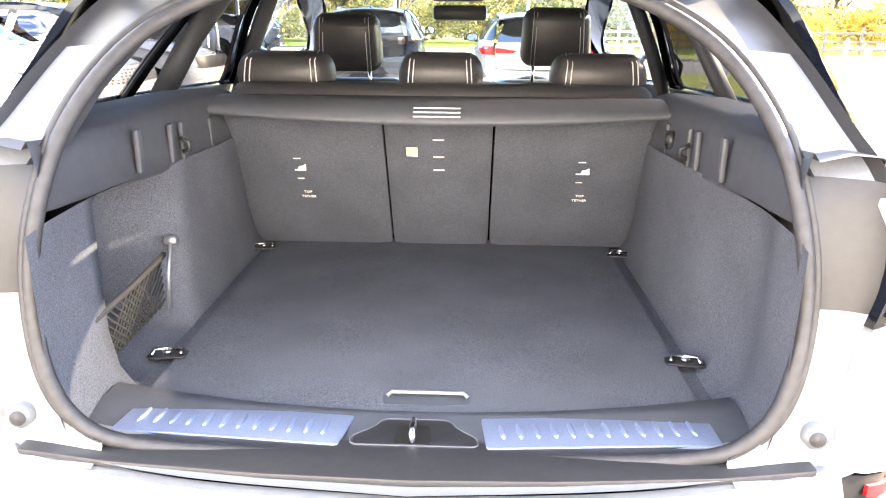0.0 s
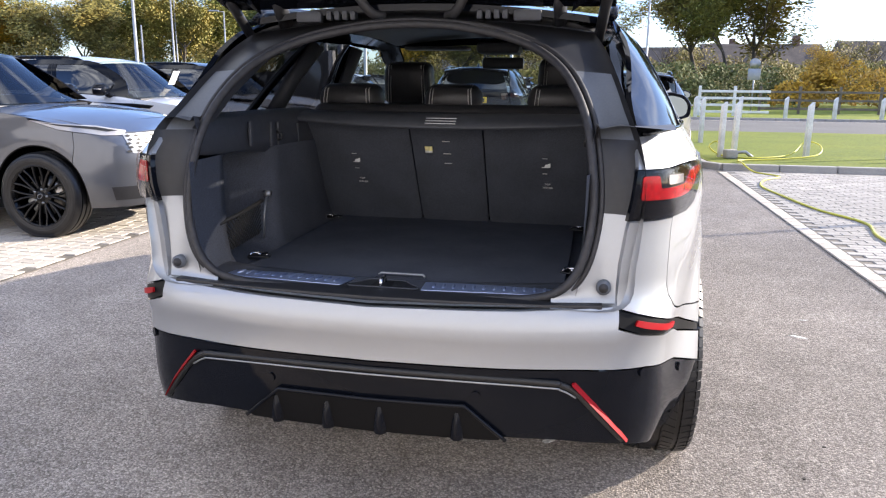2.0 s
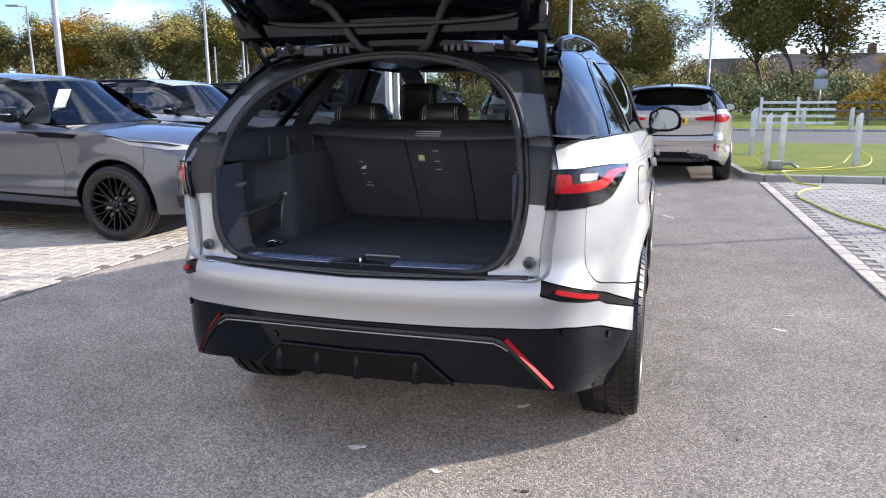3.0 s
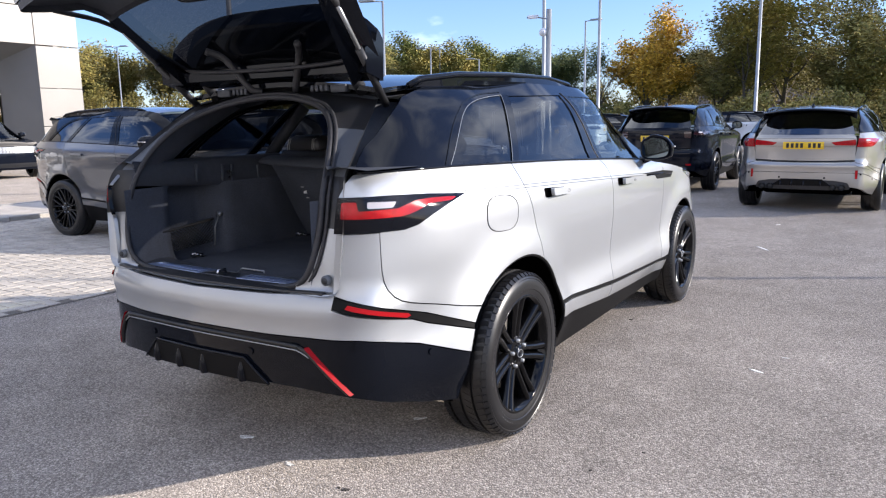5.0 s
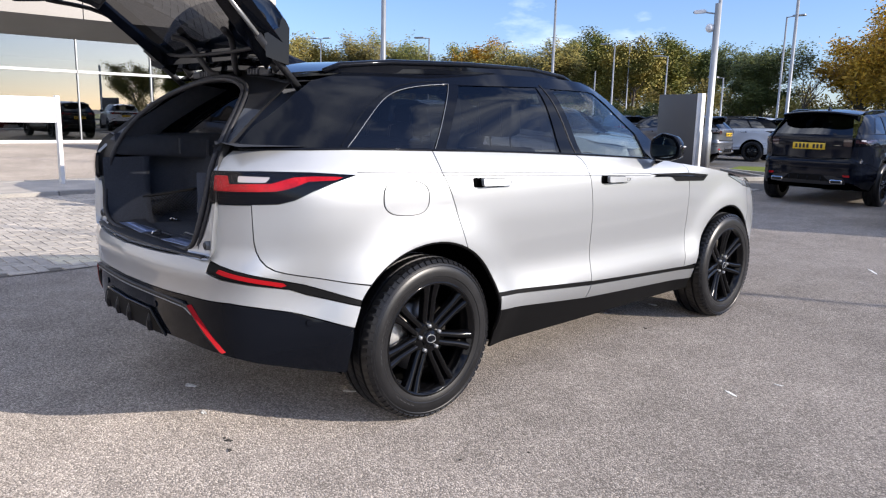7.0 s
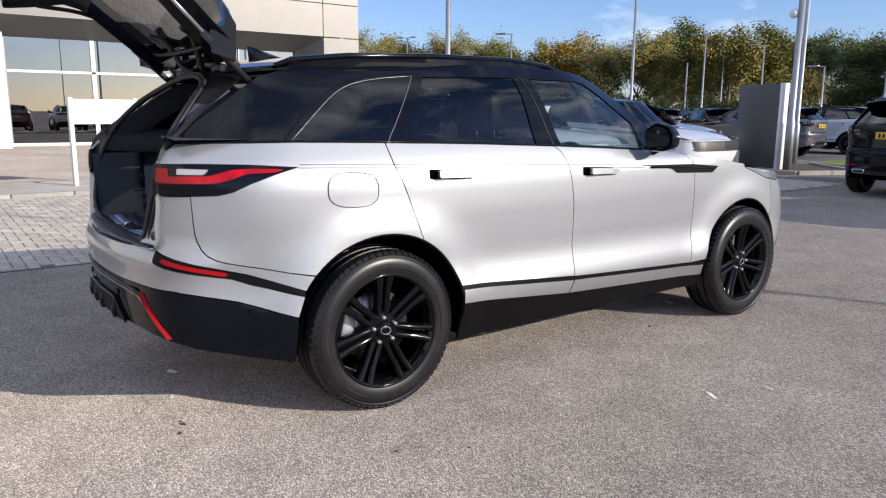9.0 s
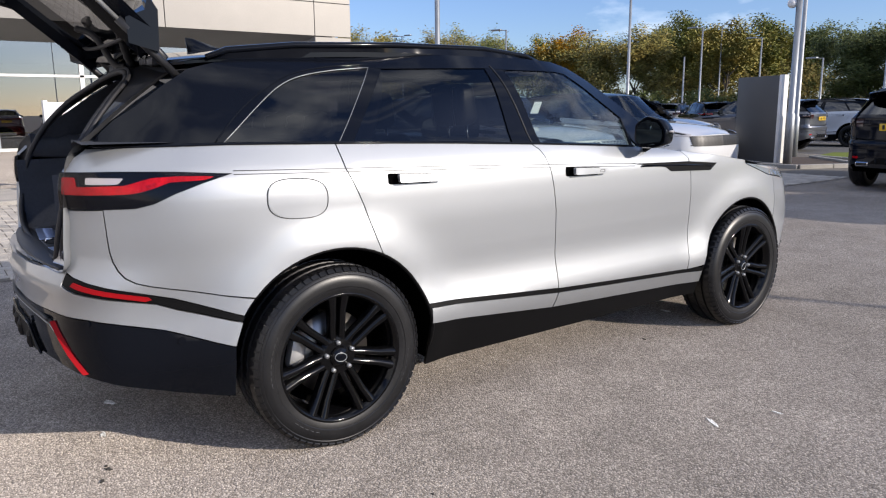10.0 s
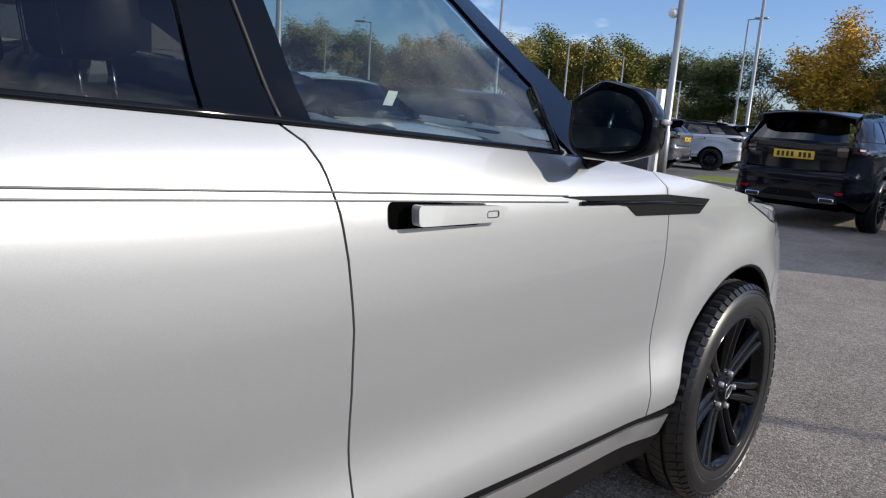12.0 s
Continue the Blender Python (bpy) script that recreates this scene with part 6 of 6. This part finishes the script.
SEAL_HALF = ((0, -0.932, 0.808), (0.25, -0.930, 0.810), (0.42, -0.932, 0.822), (0.50, -0.935, 0.856), (0.545, -0.93, 0.93), (0.565, -0.905, 1.05), (0.558, -0.872, 1.17), (0.530, -0.80, 1.30), (0.46, -0.70, 1.415),
             (0.34, -0.61, 1.49), (0.17, -0.565, 1.532), (0, -0.55, 1.545))
ring = [Vector((-x, y, z)) for x, y, z in SEAL_HALF[1:]][::-1] + [Vector(p) for p in SEAL_HALF[:-1]]
ring = smooth_path(ring, 6, True)
seal = part("door_seal", tube(ring, 0.012, 8, closed=True), RUBBER, hero, "soft black rubber seal round the boot opening")
part("seal_bead", tube([p + Vector((p.x * 0.035, 0.012, (p.z - 1.1) * 0.03)) for p in ring], 0.008, 6, closed=True), RUBBER, seal)
OUTER = ((0.47, -0.985, 0.812), (0.655, -0.945, 0.815), (0.680, -0.935, 0.93), (0.690, -0.925, 1.045), (0.690, -0.915, 1.15), (0.672, -0.885, 1.235), (0.645, -0.80, 1.305), (0.61, -0.68, 1.40), (0.565, -0.55, 1.49), (0.50, -0.46, 1.545), (0.30, -0.44, 1.585), (0, -0.44, 1.60))
INNER = ((0.47, -0.952, 0.835), (0.522, -0.935, 0.87), (0.560, -0.918, 0.95), (0.578, -0.893, 1.05), (0.572, -0.862, 1.155), (0.556, -0.825, 1.235), (0.532, -0.765, 1.325), (0.485, -0.685, 1.41), (0.415, -0.625, 1.465), (0.32, -0.58, 1.505), (0.17, -0.545, 1.545), (0, -0.53, 1.56))
# pillar jambs and bump stops take a darker, bluer grey than the silver panels
JAMB_GREY = mat("dull blue-grey jamb", (0.11, 0.122, 0.14), 0.45, 0.2, grain=(200, 0.05))
for s in (1, -1):
    o, i = smooth_path([Vector((s * x, y, z)) for x, y, z in OUTER], 5), smooth_path([Vector((s * x, y, z)) for x, y, z in INNER], 5)
    rows = []
    for a, c in zip(o, i):
        step = Vector((0, 0.045, 0))
        rows.append([a, a + step * 0.55 + (c - a) * 0.12, a.lerp(c, 0.55) + step * 0.5, a.lerp(c, 0.9) + step * 0.25, c])
    cut1, cut2, cut3 = 16, 26, 36
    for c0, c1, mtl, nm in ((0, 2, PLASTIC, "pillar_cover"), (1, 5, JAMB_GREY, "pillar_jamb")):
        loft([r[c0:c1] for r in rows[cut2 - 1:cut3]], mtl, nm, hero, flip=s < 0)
    for lo, hi, mtl, nm in ((0, cut1, PAINT, "jamb_panel"), (cut1 - 1, cut2, PLASTIC, "jamb_cover"), (cut3 - 1, len(rows), PLASTIC, "header_jamb")):
        loft(rows[lo:hi], mtl, nm, hero, flip=s < 0)
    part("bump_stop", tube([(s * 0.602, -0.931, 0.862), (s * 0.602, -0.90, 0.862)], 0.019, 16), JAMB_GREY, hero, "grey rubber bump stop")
    part("stop_pad", tube([(s * 0.602, -0.935, 0.862), (s * 0.602, -0.90, 0.862)], 0.012, 14), RUBBER, hero)
# load floor and sill
part("boot_floor", skin(rounded([(-0.495, -0.728), (-0.36, -0.757), (-0.18, -0.782), (0, -0.788), (0.18, -0.782), (0.36, -0.757), (0.495, -0.728), (0.50, -0.3), (0.50, 0.27), (-0.50, 0.27), (-0.50, -0.3)], 0.01), lambda x, y: Vector((x, y, 0.802 + 0.0015 * math.sin(x * 9) * math.cos(y * 7))), lambda x, y: (0, 0, 1), 0.08, 0.02), CARPET, hero, "dark carpeted load floor")
part("floor_surround", box(1.24, 1.12, 0.03, (0, -0.27, 0.757)), CARPET, hero, smooth=False)
part("floor_pull", tube([(-0.058, -0.732, 0.806), (-0.05, -0.727, 0.812), (0.078, -0.727, 0.812), (0.086, -0.732, 0.806)], 0.004, 6), SATIN, hero)
part("pull_recess", slab(rounded([(-0.062, -0.755), (0.09, -0.755), (0.095, -0.727), (-0.067, -0.727)], 0.015), 0.0015), TRIM, hero).location = (0, 0, 0.8015)
sill_rows = []
for y, z, w_ in ((-0.742, 0.800, 1), (-0.75, 0.815, 1), (-0.80, 0.818, 0.35), (-0.90, 0.812, 0), (-0.945, 0.800, 0), (-0.955, 0.775, 0)):
    sill_rows.append([Vector((x, y + 0.018 * (abs(x) / 0.52) ** 2 - 0.050 * w_ * (1 - (abs(x) / 0.545) ** 2), z + 0.004 * (abs(x) / 0.5) ** 2)) for x in np.linspace(-0.545, 0.545, 17)])
loft(sill_rows, TRIM, "load_sill", hero, "moulded charcoal load sill")
for s in (1, -1):
    cx = s * 0.298
    pl = part("sill_plate", slab(rounded([(-0.185, -0.048), (0.185, -0.048), (0.192, 0.048), (-0.185, 0.048)], 0.006, 2), 0.004, bevel=0.0012), STEEL, hero, "ribbed brushed steel with sky tint sill plate")
    pl.matrix_local = pose(cx - s * 0.002, -0.856, 0.8165, -2.5, 0, s * 4.4)
    bm = bmesh.new()
    for k in range(12):
        bmesh.ops.create_uvsphere(bm, u_segments=8, v_segments=6, radius=1, matrix=Matrix.Translation((-0.155 + k * 0.028, 0.004, 0.004)) @ Matrix.Diagonal((0.0055, 0.026, 0.0045, 1)))
    part("plate_ribs", bm, STEEL, pl)
part("latch_trim", slab(rounded([(-0.092, -0.918), (0.098, -0.918), (0.10, -0.888), (0.07, -0.862), (0.055, -0.838), (-0.05, -0.838), (-0.064, -0.862), (-0.096, -0.888)], 0.012), 0.010, bevel=0.003), PLASTIC, hero).location = (0, 0, 0.8115)
hat = rounded([(-0.096, -0.914), (0.102, -0.914), (0.103, -0.890), (0.072, -0.864), (0.056, -0.836), (-0.052, -0.836), (-0.067, -0.864), (-0.099, -0.890)], 0.012)
part("latch_trim_edge", tube([(x, y, 0.8215) for x, y in hat], 0.0018, 5, closed=True), TRIM, hero)
part("latch_well", slab(rounded([(-0.03, -0.912), (0.03, -0.912), (0.025, -0.858), (-0.025, -0.858)], 0.008), 0.003), INK, hero).location = (0, 0, 0.8205)
part("latch_striker", tube([(0, -0.908, 0.822), (0, -0.905, 0.838), (0, -0.868, 0.838), (0, -0.865, 0.822)], 0.006, 8), CHROME, hero)
for x, y in ((-0.515, -0.585), (-0.52, 0.14), (0.515, -0.565), (0.52, 0.13)):
    eye = part("tie_down", slab(rounded([(-0.038, -0.018), (0.038, -0.018), (0.038, 0.018), (-0.038, 0.018)], 0.01), 0.004, bevel=0.0015), PLASTIC, hero, "chrome load lashing eye in a black recess")
    eye.matrix_local = pose(x, y, 0.803, 0, 0, 8 if x < 0 else -8)
    part("ring", tube([(-0.028, -0.012, 0.008), (-0.026, 0.006, 0.011), (0.0, 0.010, 0.012), (0.026, 0.006, 0.011), (0.028, -0.012, 0.008)], 0.004, 6), CHROME, eye)
    part("bolt", tube([(0, -0.002, 0.006), (0, -0.002, 0.013)], 0.008, 8), CHROME, eye)
# side linings: carpet below, a plastic rail above
for s in (1, -1):
    rows = []
    ys_ = (-0.93, -0.86, -0.78, -0.72, -0.685, -0.665, -0.60, -0.44, -0.40, -0.37, -0.30, -0.22, -0.12, -0.04, 0.04, 0.12, 0.27)
    for y in ys_:
        lip = 0.545 + 0.02 * ease((y + 0.93) / 0.2)
        x = np.interp(y, (-0.93, -0.86, -0.7, -0.5, -0.3, -0.1, 0.05, 0.27), (0.545, 0.560, 0.575, 0.570, 0.555, 0.540, 0.545, 0.575))
        pocket = 0.14 * (ease((y + 0.685) / 0.02) - ease((y + 0.40) / 0.03)) if s < 0 else 0.03 * math.exp(-((y + 0.62) / 0.10) ** 2)
        foot = np.interp(y, (-0.93, -0.75, -0.6, 0.27), (0.50, 0.535, 0.535, 0.535))
        rows.append([(s * (x + pocket * (0.0 if k == 0 else 1.0) * (1 if k < 6 else 0) + (foot - x) * (1 - ease(k / 1.6))), y, z) for k, z in enumerate((0.787, 0.83, 0.90, 0.98, 1.06, 1.138, 1.15))])
    loft(rows, CARPET, "side_lining", hero, "charcoal carpet side lining", flip=s > 0)
    rail = []
    for y in (-0.86, -0.78, -0.6, -0.4, -0.2, 0.0, 0.08):
        x = np.interp(y, (-0.86, -0.6, -0.2, 0.08), (0.560, 0.578, 0.562, 0.550))
        zb = np.interp(y, (-0.86, -0.75, -0.1, 0.08), (1.175, 1.165, 1.125, 1.12))
        rail.append([(s * (x + 0.01), y, zb - 0.012), (s * (x - 0.008), y, zb), (s * (x - 0.004), y, zb + 0.06), (s * (x + 0.004), y, zb + 0.10), (s * (x + 0.014), y, 1.262), (s * (x + 0.06), y, 1.272), (s * (x + 0.20), y, 1.262)])
    loft(rail, TRIM, "side_rail", hero, "charcoal moulded side rail", flip=s > 0)
    for y, z in ((-0.52, 1.195), (-0.36, 1.185), (-0.30, 1.182), (-0.12, 1.168)):
        part("rail_rib", box(0.012, 0.020, 0.085, (s * 0.556, y, z - 0.035), 0.005), TRIM, hero)
    part("bag_hook", tube([(s * 0.55, -0.33, 1.20), (s * 0.53, -0.33, 1.19), (s * 0.53, -0.33, 1.175), (s * 0.545, -0.33, 1.17)], 0.006, 6), PLASTIC, hero)
    pill = []
    for y, z, x in ((-0.86, 1.24, 0.60), (-0.74, 1.34, 0.575), (-0.60, 1.44, 0.53), (-0.46, 1.53, 0.48)):
        pill.append([(s * (x - 0.03), y + 0.0, z), (s * (x - 0.025), y + 0.10, z - 0.01), (s * (x + 0.035), y + 0.20, z - 0.02)])
    loft(pill, TRIM, "rear_pillar_trim", hero, flip=s > 0)
socket = part("power_socket", tube([(0.560, -0.16, 1.185), (0.545, -0.16, 1.185)], 0.022, 14), PLASTIC, hero)
part("socket_flap", tube([(0.546, -0.16, 1.185), (0.542, -0.16, 1.185)], 0.015, 12), INK, socket)
# luggage net over the pocket on the left
bm = bmesh.new()
for k in range(15):
    for d in (1, -1):
        y0 = -0.71 + 0.28 * k / 14
        y1 = y0 + d * 0.13
        za, zb = 0.83, 0.94
        if y1 > -0.43 or y1 < -0.71:
            t = ((-0.43 if y1 > -0.43 else -0.71) - y0) / (y1 - y0)
            y1, zb = y0 + (y1 - y0) * t, za + (zb - za) * t
        if abs(y1 - y0) > 0.01:
            tube([(-0.585, y0, za + 0.06 * (y0 + 0.71)), (-0.578, y1, zb + 0.06 * (y1 + 0.71))], 0.0022, 4, bm)
net = part("luggage_net", bm, NET, hero, "black elastic net across a side pocket")
tagged(net, kind="stuff")
part("net_edge", tube([(-0.578, -0.73, 0.935), (-0.572, -0.58, 0.948), (-0.570, -0.43, 0.965)], 0.007, 6), NET, hero)
part("net_cord", tube([(-0.570, -0.43, 0.83), (-0.566, -0.425, 0.92), (-0.566, -0.40, 0.98)], 0.004, 6), SATIN, hero)
part("net_hook", tube([(-0.580, -0.39, 0.985), (-0.555, -0.39, 0.985)], 0.011, 10), SATIN, hero)


def back_y(z):
    return 0.235 - 0.62 * (z - 0.80)


def seat_back(x0, x1):
    seat = part("rear_seat_back", skin(rounded([(x0, 0.80), (x1, 0.80), (x1, 1.225), (x0, 1.225)], 0.012), lambda x, z: Vector((x, back_y(z) - 0.012 * ease(min(x - x0, x1 - x) / 0.03), z)), lambda x, z: (0, -0.85, -0.5), 0.06, 0.05), CARPET, hero, "carpeted back of a folding rear seat")
    return seat


for s in (-1, 1):
    a, c = sorted((s * 0.147, s * 0.56))
    seat = seat_back(a, c)
    x = s * 0.38
    for z, w, h in ((1.112, 0.020, 0.0025), (1.076, 0.024, 0.003), (1.050, 0.018, 0.002)):
        part("tether_bar", box(w, 0.003, h, (x, back_y(z - 0.02) - 0.030, z - 0.02), 0.0), STITCH, seat)
    part("seat_symbol", slab(rounded([(-0.017, -0.012), (0.017, -0.014), (0.016, 0.012), (0.002, 0.004), (-0.010, 0.004)], 0.004), 0.002), STITCH, seat, "white child seat symbol").matrix_local = pose(x + 0.010, back_y(1.07) - 0.034, 1.068, 90) @ Matrix.Diagonal((0.7, 0.7, 1, 1))
    for k, word in enumerate(("TOP", "TETHER")):
        writing(word, 0.0115, STITCH, seat, pose(x + 0.010, back_y(0.985 - k * 0.015) - 0.022, 0.985 - k * 0.015, 121.8), 0.0006)
mid = seat_back(-0.141, 0.141)
part("seat_sticker", box(0.030, 0.002, 0.030, (-0.070, back_y(1.125) - 0.016, 1.105), 0.0, turn=pose(0, 0, 0, 31.8)), YELLOW, mid, "small yellow and white sticker")
part("sticker_half", box(0.030, 0.002, 0.012, (-0.070, back_y(1.12) - 0.019, 1.103), 0.0, turn=pose(0, 0, 0, 31.8)), STITCH, mid)
for z in (1.15, 1.10, 1.06):
    part("strap_bar", box(0.03, 0.003, 0.003, (0.0, back_y(z) - 0.021, z)), STITCH, mid)
part("seat_bulkhead", box(1.2, 0.02, 0.5, (0, 0.29, 0.76)), DARK, hero, smooth=False)
# retracted load cover across the seat backs
cov = []
for x in np.linspace(-0.565, 0.565, 15):
    sag = 0.02 * (1 - (x / 0.565) ** 2)
    cov.append([(x, 0.02, 1.228), (x, -0.075, 1.226 - sag * 0.6), (x, -0.105 - sag, 1.224 - sag), (x, -0.108 - sag, 1.236 - sag), (x, -0.08, 1.252), (x, -0.03, 1.262), (x, 0.02, 1.262)])
cover = loft(cov, TRIM, "load_cover", hero, "retracted charcoal roller load cover", closed=True)
for k in range(3):
    part("cover_grip", box(0.115, 0.004, 0.004, (0, -0.118 + k * 0.011, 1.224 + k * 0.009), 0.001), SATIN, cover)
# rear seats' tops and head rests, with white stitching
part("rear_bench_top", box(1.12, 0.14, 0.10, (0, 0.10, 1.19), 0.04, seg=3), LEATHER, hero)


def head_rest(x, y, z, w, h, d, tall=False):
    bm = box(w, d, h, (0, 0, 0), 0.045, seg=4)
    for v in bm.verts:
        v.co.y -= 0.02 * math.cos(v.co.x / w * math.pi)
        v.co.x *= 1 - 0.10 * (v.co.z / h)
    hr = part("head_rest", bm, LEATHER, hero, "black leather head rest with white stitching")
    hr.matrix_local = pose(x, y, z, 8)
    for sx in (-0.36, -0.31, 0.31, 0.36):
        part("stitching", tube([(sx * w, -d / 2 - 0.014, 0.01), (sx * w * 0.97, -d / 2 - 0.016, h * 0.5), (sx * w * 0.93, -d / 2 - 0.002, h - 0.012), (sx * w * 0.92, 0, h + 0.001)], 0.0016, 4), STITCH, hr)
    if tall:
        for sx in (-0.08, 0.08):
            part("head_rest_post", tube([(sx, 0, 0.02), (sx, 0, -0.12)], 0.007, 8), CHROME, hr)
    return hr


for x, w in ((-0.425, 0.275), (0.0, 0.24), (0.425, 0.27)):
    head_rest(x, 0.16, 1.262, w, 0.105, 0.13)
for x in (-0.39, 0.40):
    bm = box(0.46, 0.14, 0.62, (0, 0, 0), 0.06, seg=3)
    part("front_seat_back", bm, LEATHER, hero, "black leather front seat back").matrix_local = pose(x, 1.14, 0.62, 10)
    head_rest(x, 1.0, 1.265 if x < 0 else 1.29, 0.27, 0.21, 0.13, True)
    part("seat_cushion", box(0.5, 0.5, 0.18, (x, 1.42, 0.44), 0.06), LEATHER, hero)
part("dashboard", box(1.42, 0.42, 0.26, (0, 1.98, 0.86), 0.08, seg=3), LEATHER, hero)
part("instrument_hood", box(0.34, 0.22, 0.08, (0.38, 1.90, 1.09), 0.035, seg=3), LEATHER, hero)
wheel_rim = [(0.38 + 0.18 * math.cos(a), 1.66 + 0.07 * math.sin(a), 1.02 + 0.165 * math.sin(a)) for a in (k * math.tau / 28 for k in range(28))]
sw = part("steering_wheel", tube(wheel_rim, 0.016, 8, closed=True), LEATHER, hero, "black leather steering wheel")
part("steering_boss", box(0.20, 0.05, 0.11, (0.38, 1.67, 0.96), 0.03), PLASTIC, sw)
part("steering_spokes", box(0.34, 0.02, 0.035, (0.38, 1.67, 1.0), 0.008), PLASTIC, sw)
part("interior_mirror", box(0.24, 0.035, 0.065, (0.03, 1.50, 1.45), 0.015), PLASTIC, hero)
part("overhead_console", box(0.24, 0.20, 0.06, (0.02, 1.42, 1.53), 0.02), TRIM, hero)
for s in (1, -1):
    part("door_lining", skin([(uy(0.50), 0.5), (uy(2.2), 0.5), (uy(2.1), 1.14), (uy(0.1), 1.23), (uy(0.1), 0.90), (uy(0.36), 0.80)], lambda u, z: body(s * u, min(z, 1.1), -0.075), lambda u, z: -body_out(s * u, z), 0.12, 0.0), LEATHER, hero)
    part("sun_visor", box(0.36, 0.14, 0.02, (s * 0.33, 1.40, 1.55), 0.008), TRIM, hero)
    part("belt_pillar", tube([body(s * uy(1.05), 1.15, -0.08), body(s * uy(1.05), 1.35, -0.06), body(s * uy(1.02), 1.54, -0.05)], 0.035, 8, flat=0.6), TRIM, hero)
    part("belt_reel_trim", tube([body(s * uy(0.2), 1.22, -0.07), body(s * uy(0.30), 1.40, -0.05), body(s * uy(0.36), 1.53, -0.05)], 0.035, 8, flat=0.6), TRIM, hero)
    part("rear_light", box(0.03, 0.08, 0.02, (s * 0.40, -0.35, 1.545), 0.006), TRIM, hero)
part("headlining", skin([(-0.54, -0.52), (0.54, -0.52), (0.58, 0.4), (0.56, 1.35), (-0.56, 1.35), (-0.58, 0.4)], lambda x, y: Vector((x, y, roof_z(x, y) - 0.045)), lambda x, y: (0, 0, -1), 0.15, 0.0), TRIM, hero)


# ---- paving blocks, last ----
def block_mesh(w, d, name, material):
    bm = bmesh.new()
    lo = [bm.verts.new((x * w / 2, y * d / 2, 0)) for x, y in ((-1, -1), (1, -1), (1, 1), (-1, 1))]
    hi = [bm.verts.new((x * (w / 2 - 0.004), y * (d / 2 - 0.004), 0.009)) for x, y in ((-1, -1), (1, -1), (1, 1), (-1, 1))]
    bm.faces.new(hi)
    for k in range(4):
        bm.faces.new((lo[k], lo[(k + 1) % 4], hi[(k + 1) % 4], hi[k]))
    me = bpy.data.meshes.new(name)
    bm.to_mesh(me)
    bm.free()
    me.materials.append(material)
    return me


def lay(parent, cells, w, d, z, material, near, name="paving_block", limit=300):
    """Lay blocks (x, y, turn): the nearest to a place of the plan are single parts, the rest one mesh."""
    rnd = random.Random(7)
    cells = sorted(cells, key=lambda c: (c[0] - near[0]) ** 2 + (c[1] - near[1]) ** 2)
    me = block_mesh(w, d, name, material)
    for x, y, a in cells[:limit]:
        o = new(name, me)
        o.parent = parent
        o.matrix_local = pose(x, y, z + rnd.uniform(-0.002, 0.001), rnd.gauss(0, 0.35), rnd.gauss(0, 0.35), a)
    verts, faces = [], []
    src = [v.co.copy() for v in me.vertices]
    polys = [tuple(p.vertices) for p in me.polygons]
    for x, y, a in cells[limit:]:
        m = pose(x, y, z + rnd.uniform(-0.002, 0.001), rnd.gauss(0, 0.35), rnd.gauss(0, 0.35), a)
        i = len(verts)
        verts += [tuple(m @ v) for v in src]
        faces += [tuple(i + k for k in p) for p in polys]
    if faces:
        big = bpy.data.meshes.new("far_blocks")
        big.from_pydata(verts, [], faces)
        big.materials.append(material)
        o = new("far_blocks", big)
        o.parent = parent
        tagged(o, kind="stuff")


A = 0.105
cells = []
for i in range(-180, 240):
    for j in range(-120, 120):
        for dx, dy, turn in ((1.0, 0.5, 0), (0.5, 2.0, 90)):
            x, y = -9.4 + A * (i + 2 * j + dx), -3 + A * (i - 2 * j + dy)
            if -9.28 < x < -3.46 and -3.5 < y < 13.5:
                cells.append((x, y, turn))
lay(paving_left, cells, 2 * A - 0.007, A - 0.007, 0.006, PAVER, (-3.9, 1.0))
cells = []
for j in range(int(7.9 / A)):
    for k in range(-3, 24):
        x, y = 2.785 + 2 * A * (k + 0.5 * (j % 2)), 1.74 + A * (j + 0.5)
        if 2.77 < x < 7.4:
            cells.append((x, y, 0))
lay(paving_right, cells, 2 * A - 0.007, A - 0.007, 0.006, PAVER_GREY, (2.9, 6.0), limit=240)
lay(paving_right, [(2.612, 1.84 + 0.21 * k, 90) for k in range(37)], 0.203, 0.125, 0.006, PAVER, (2.5, 5.0), "edging_block", 60)
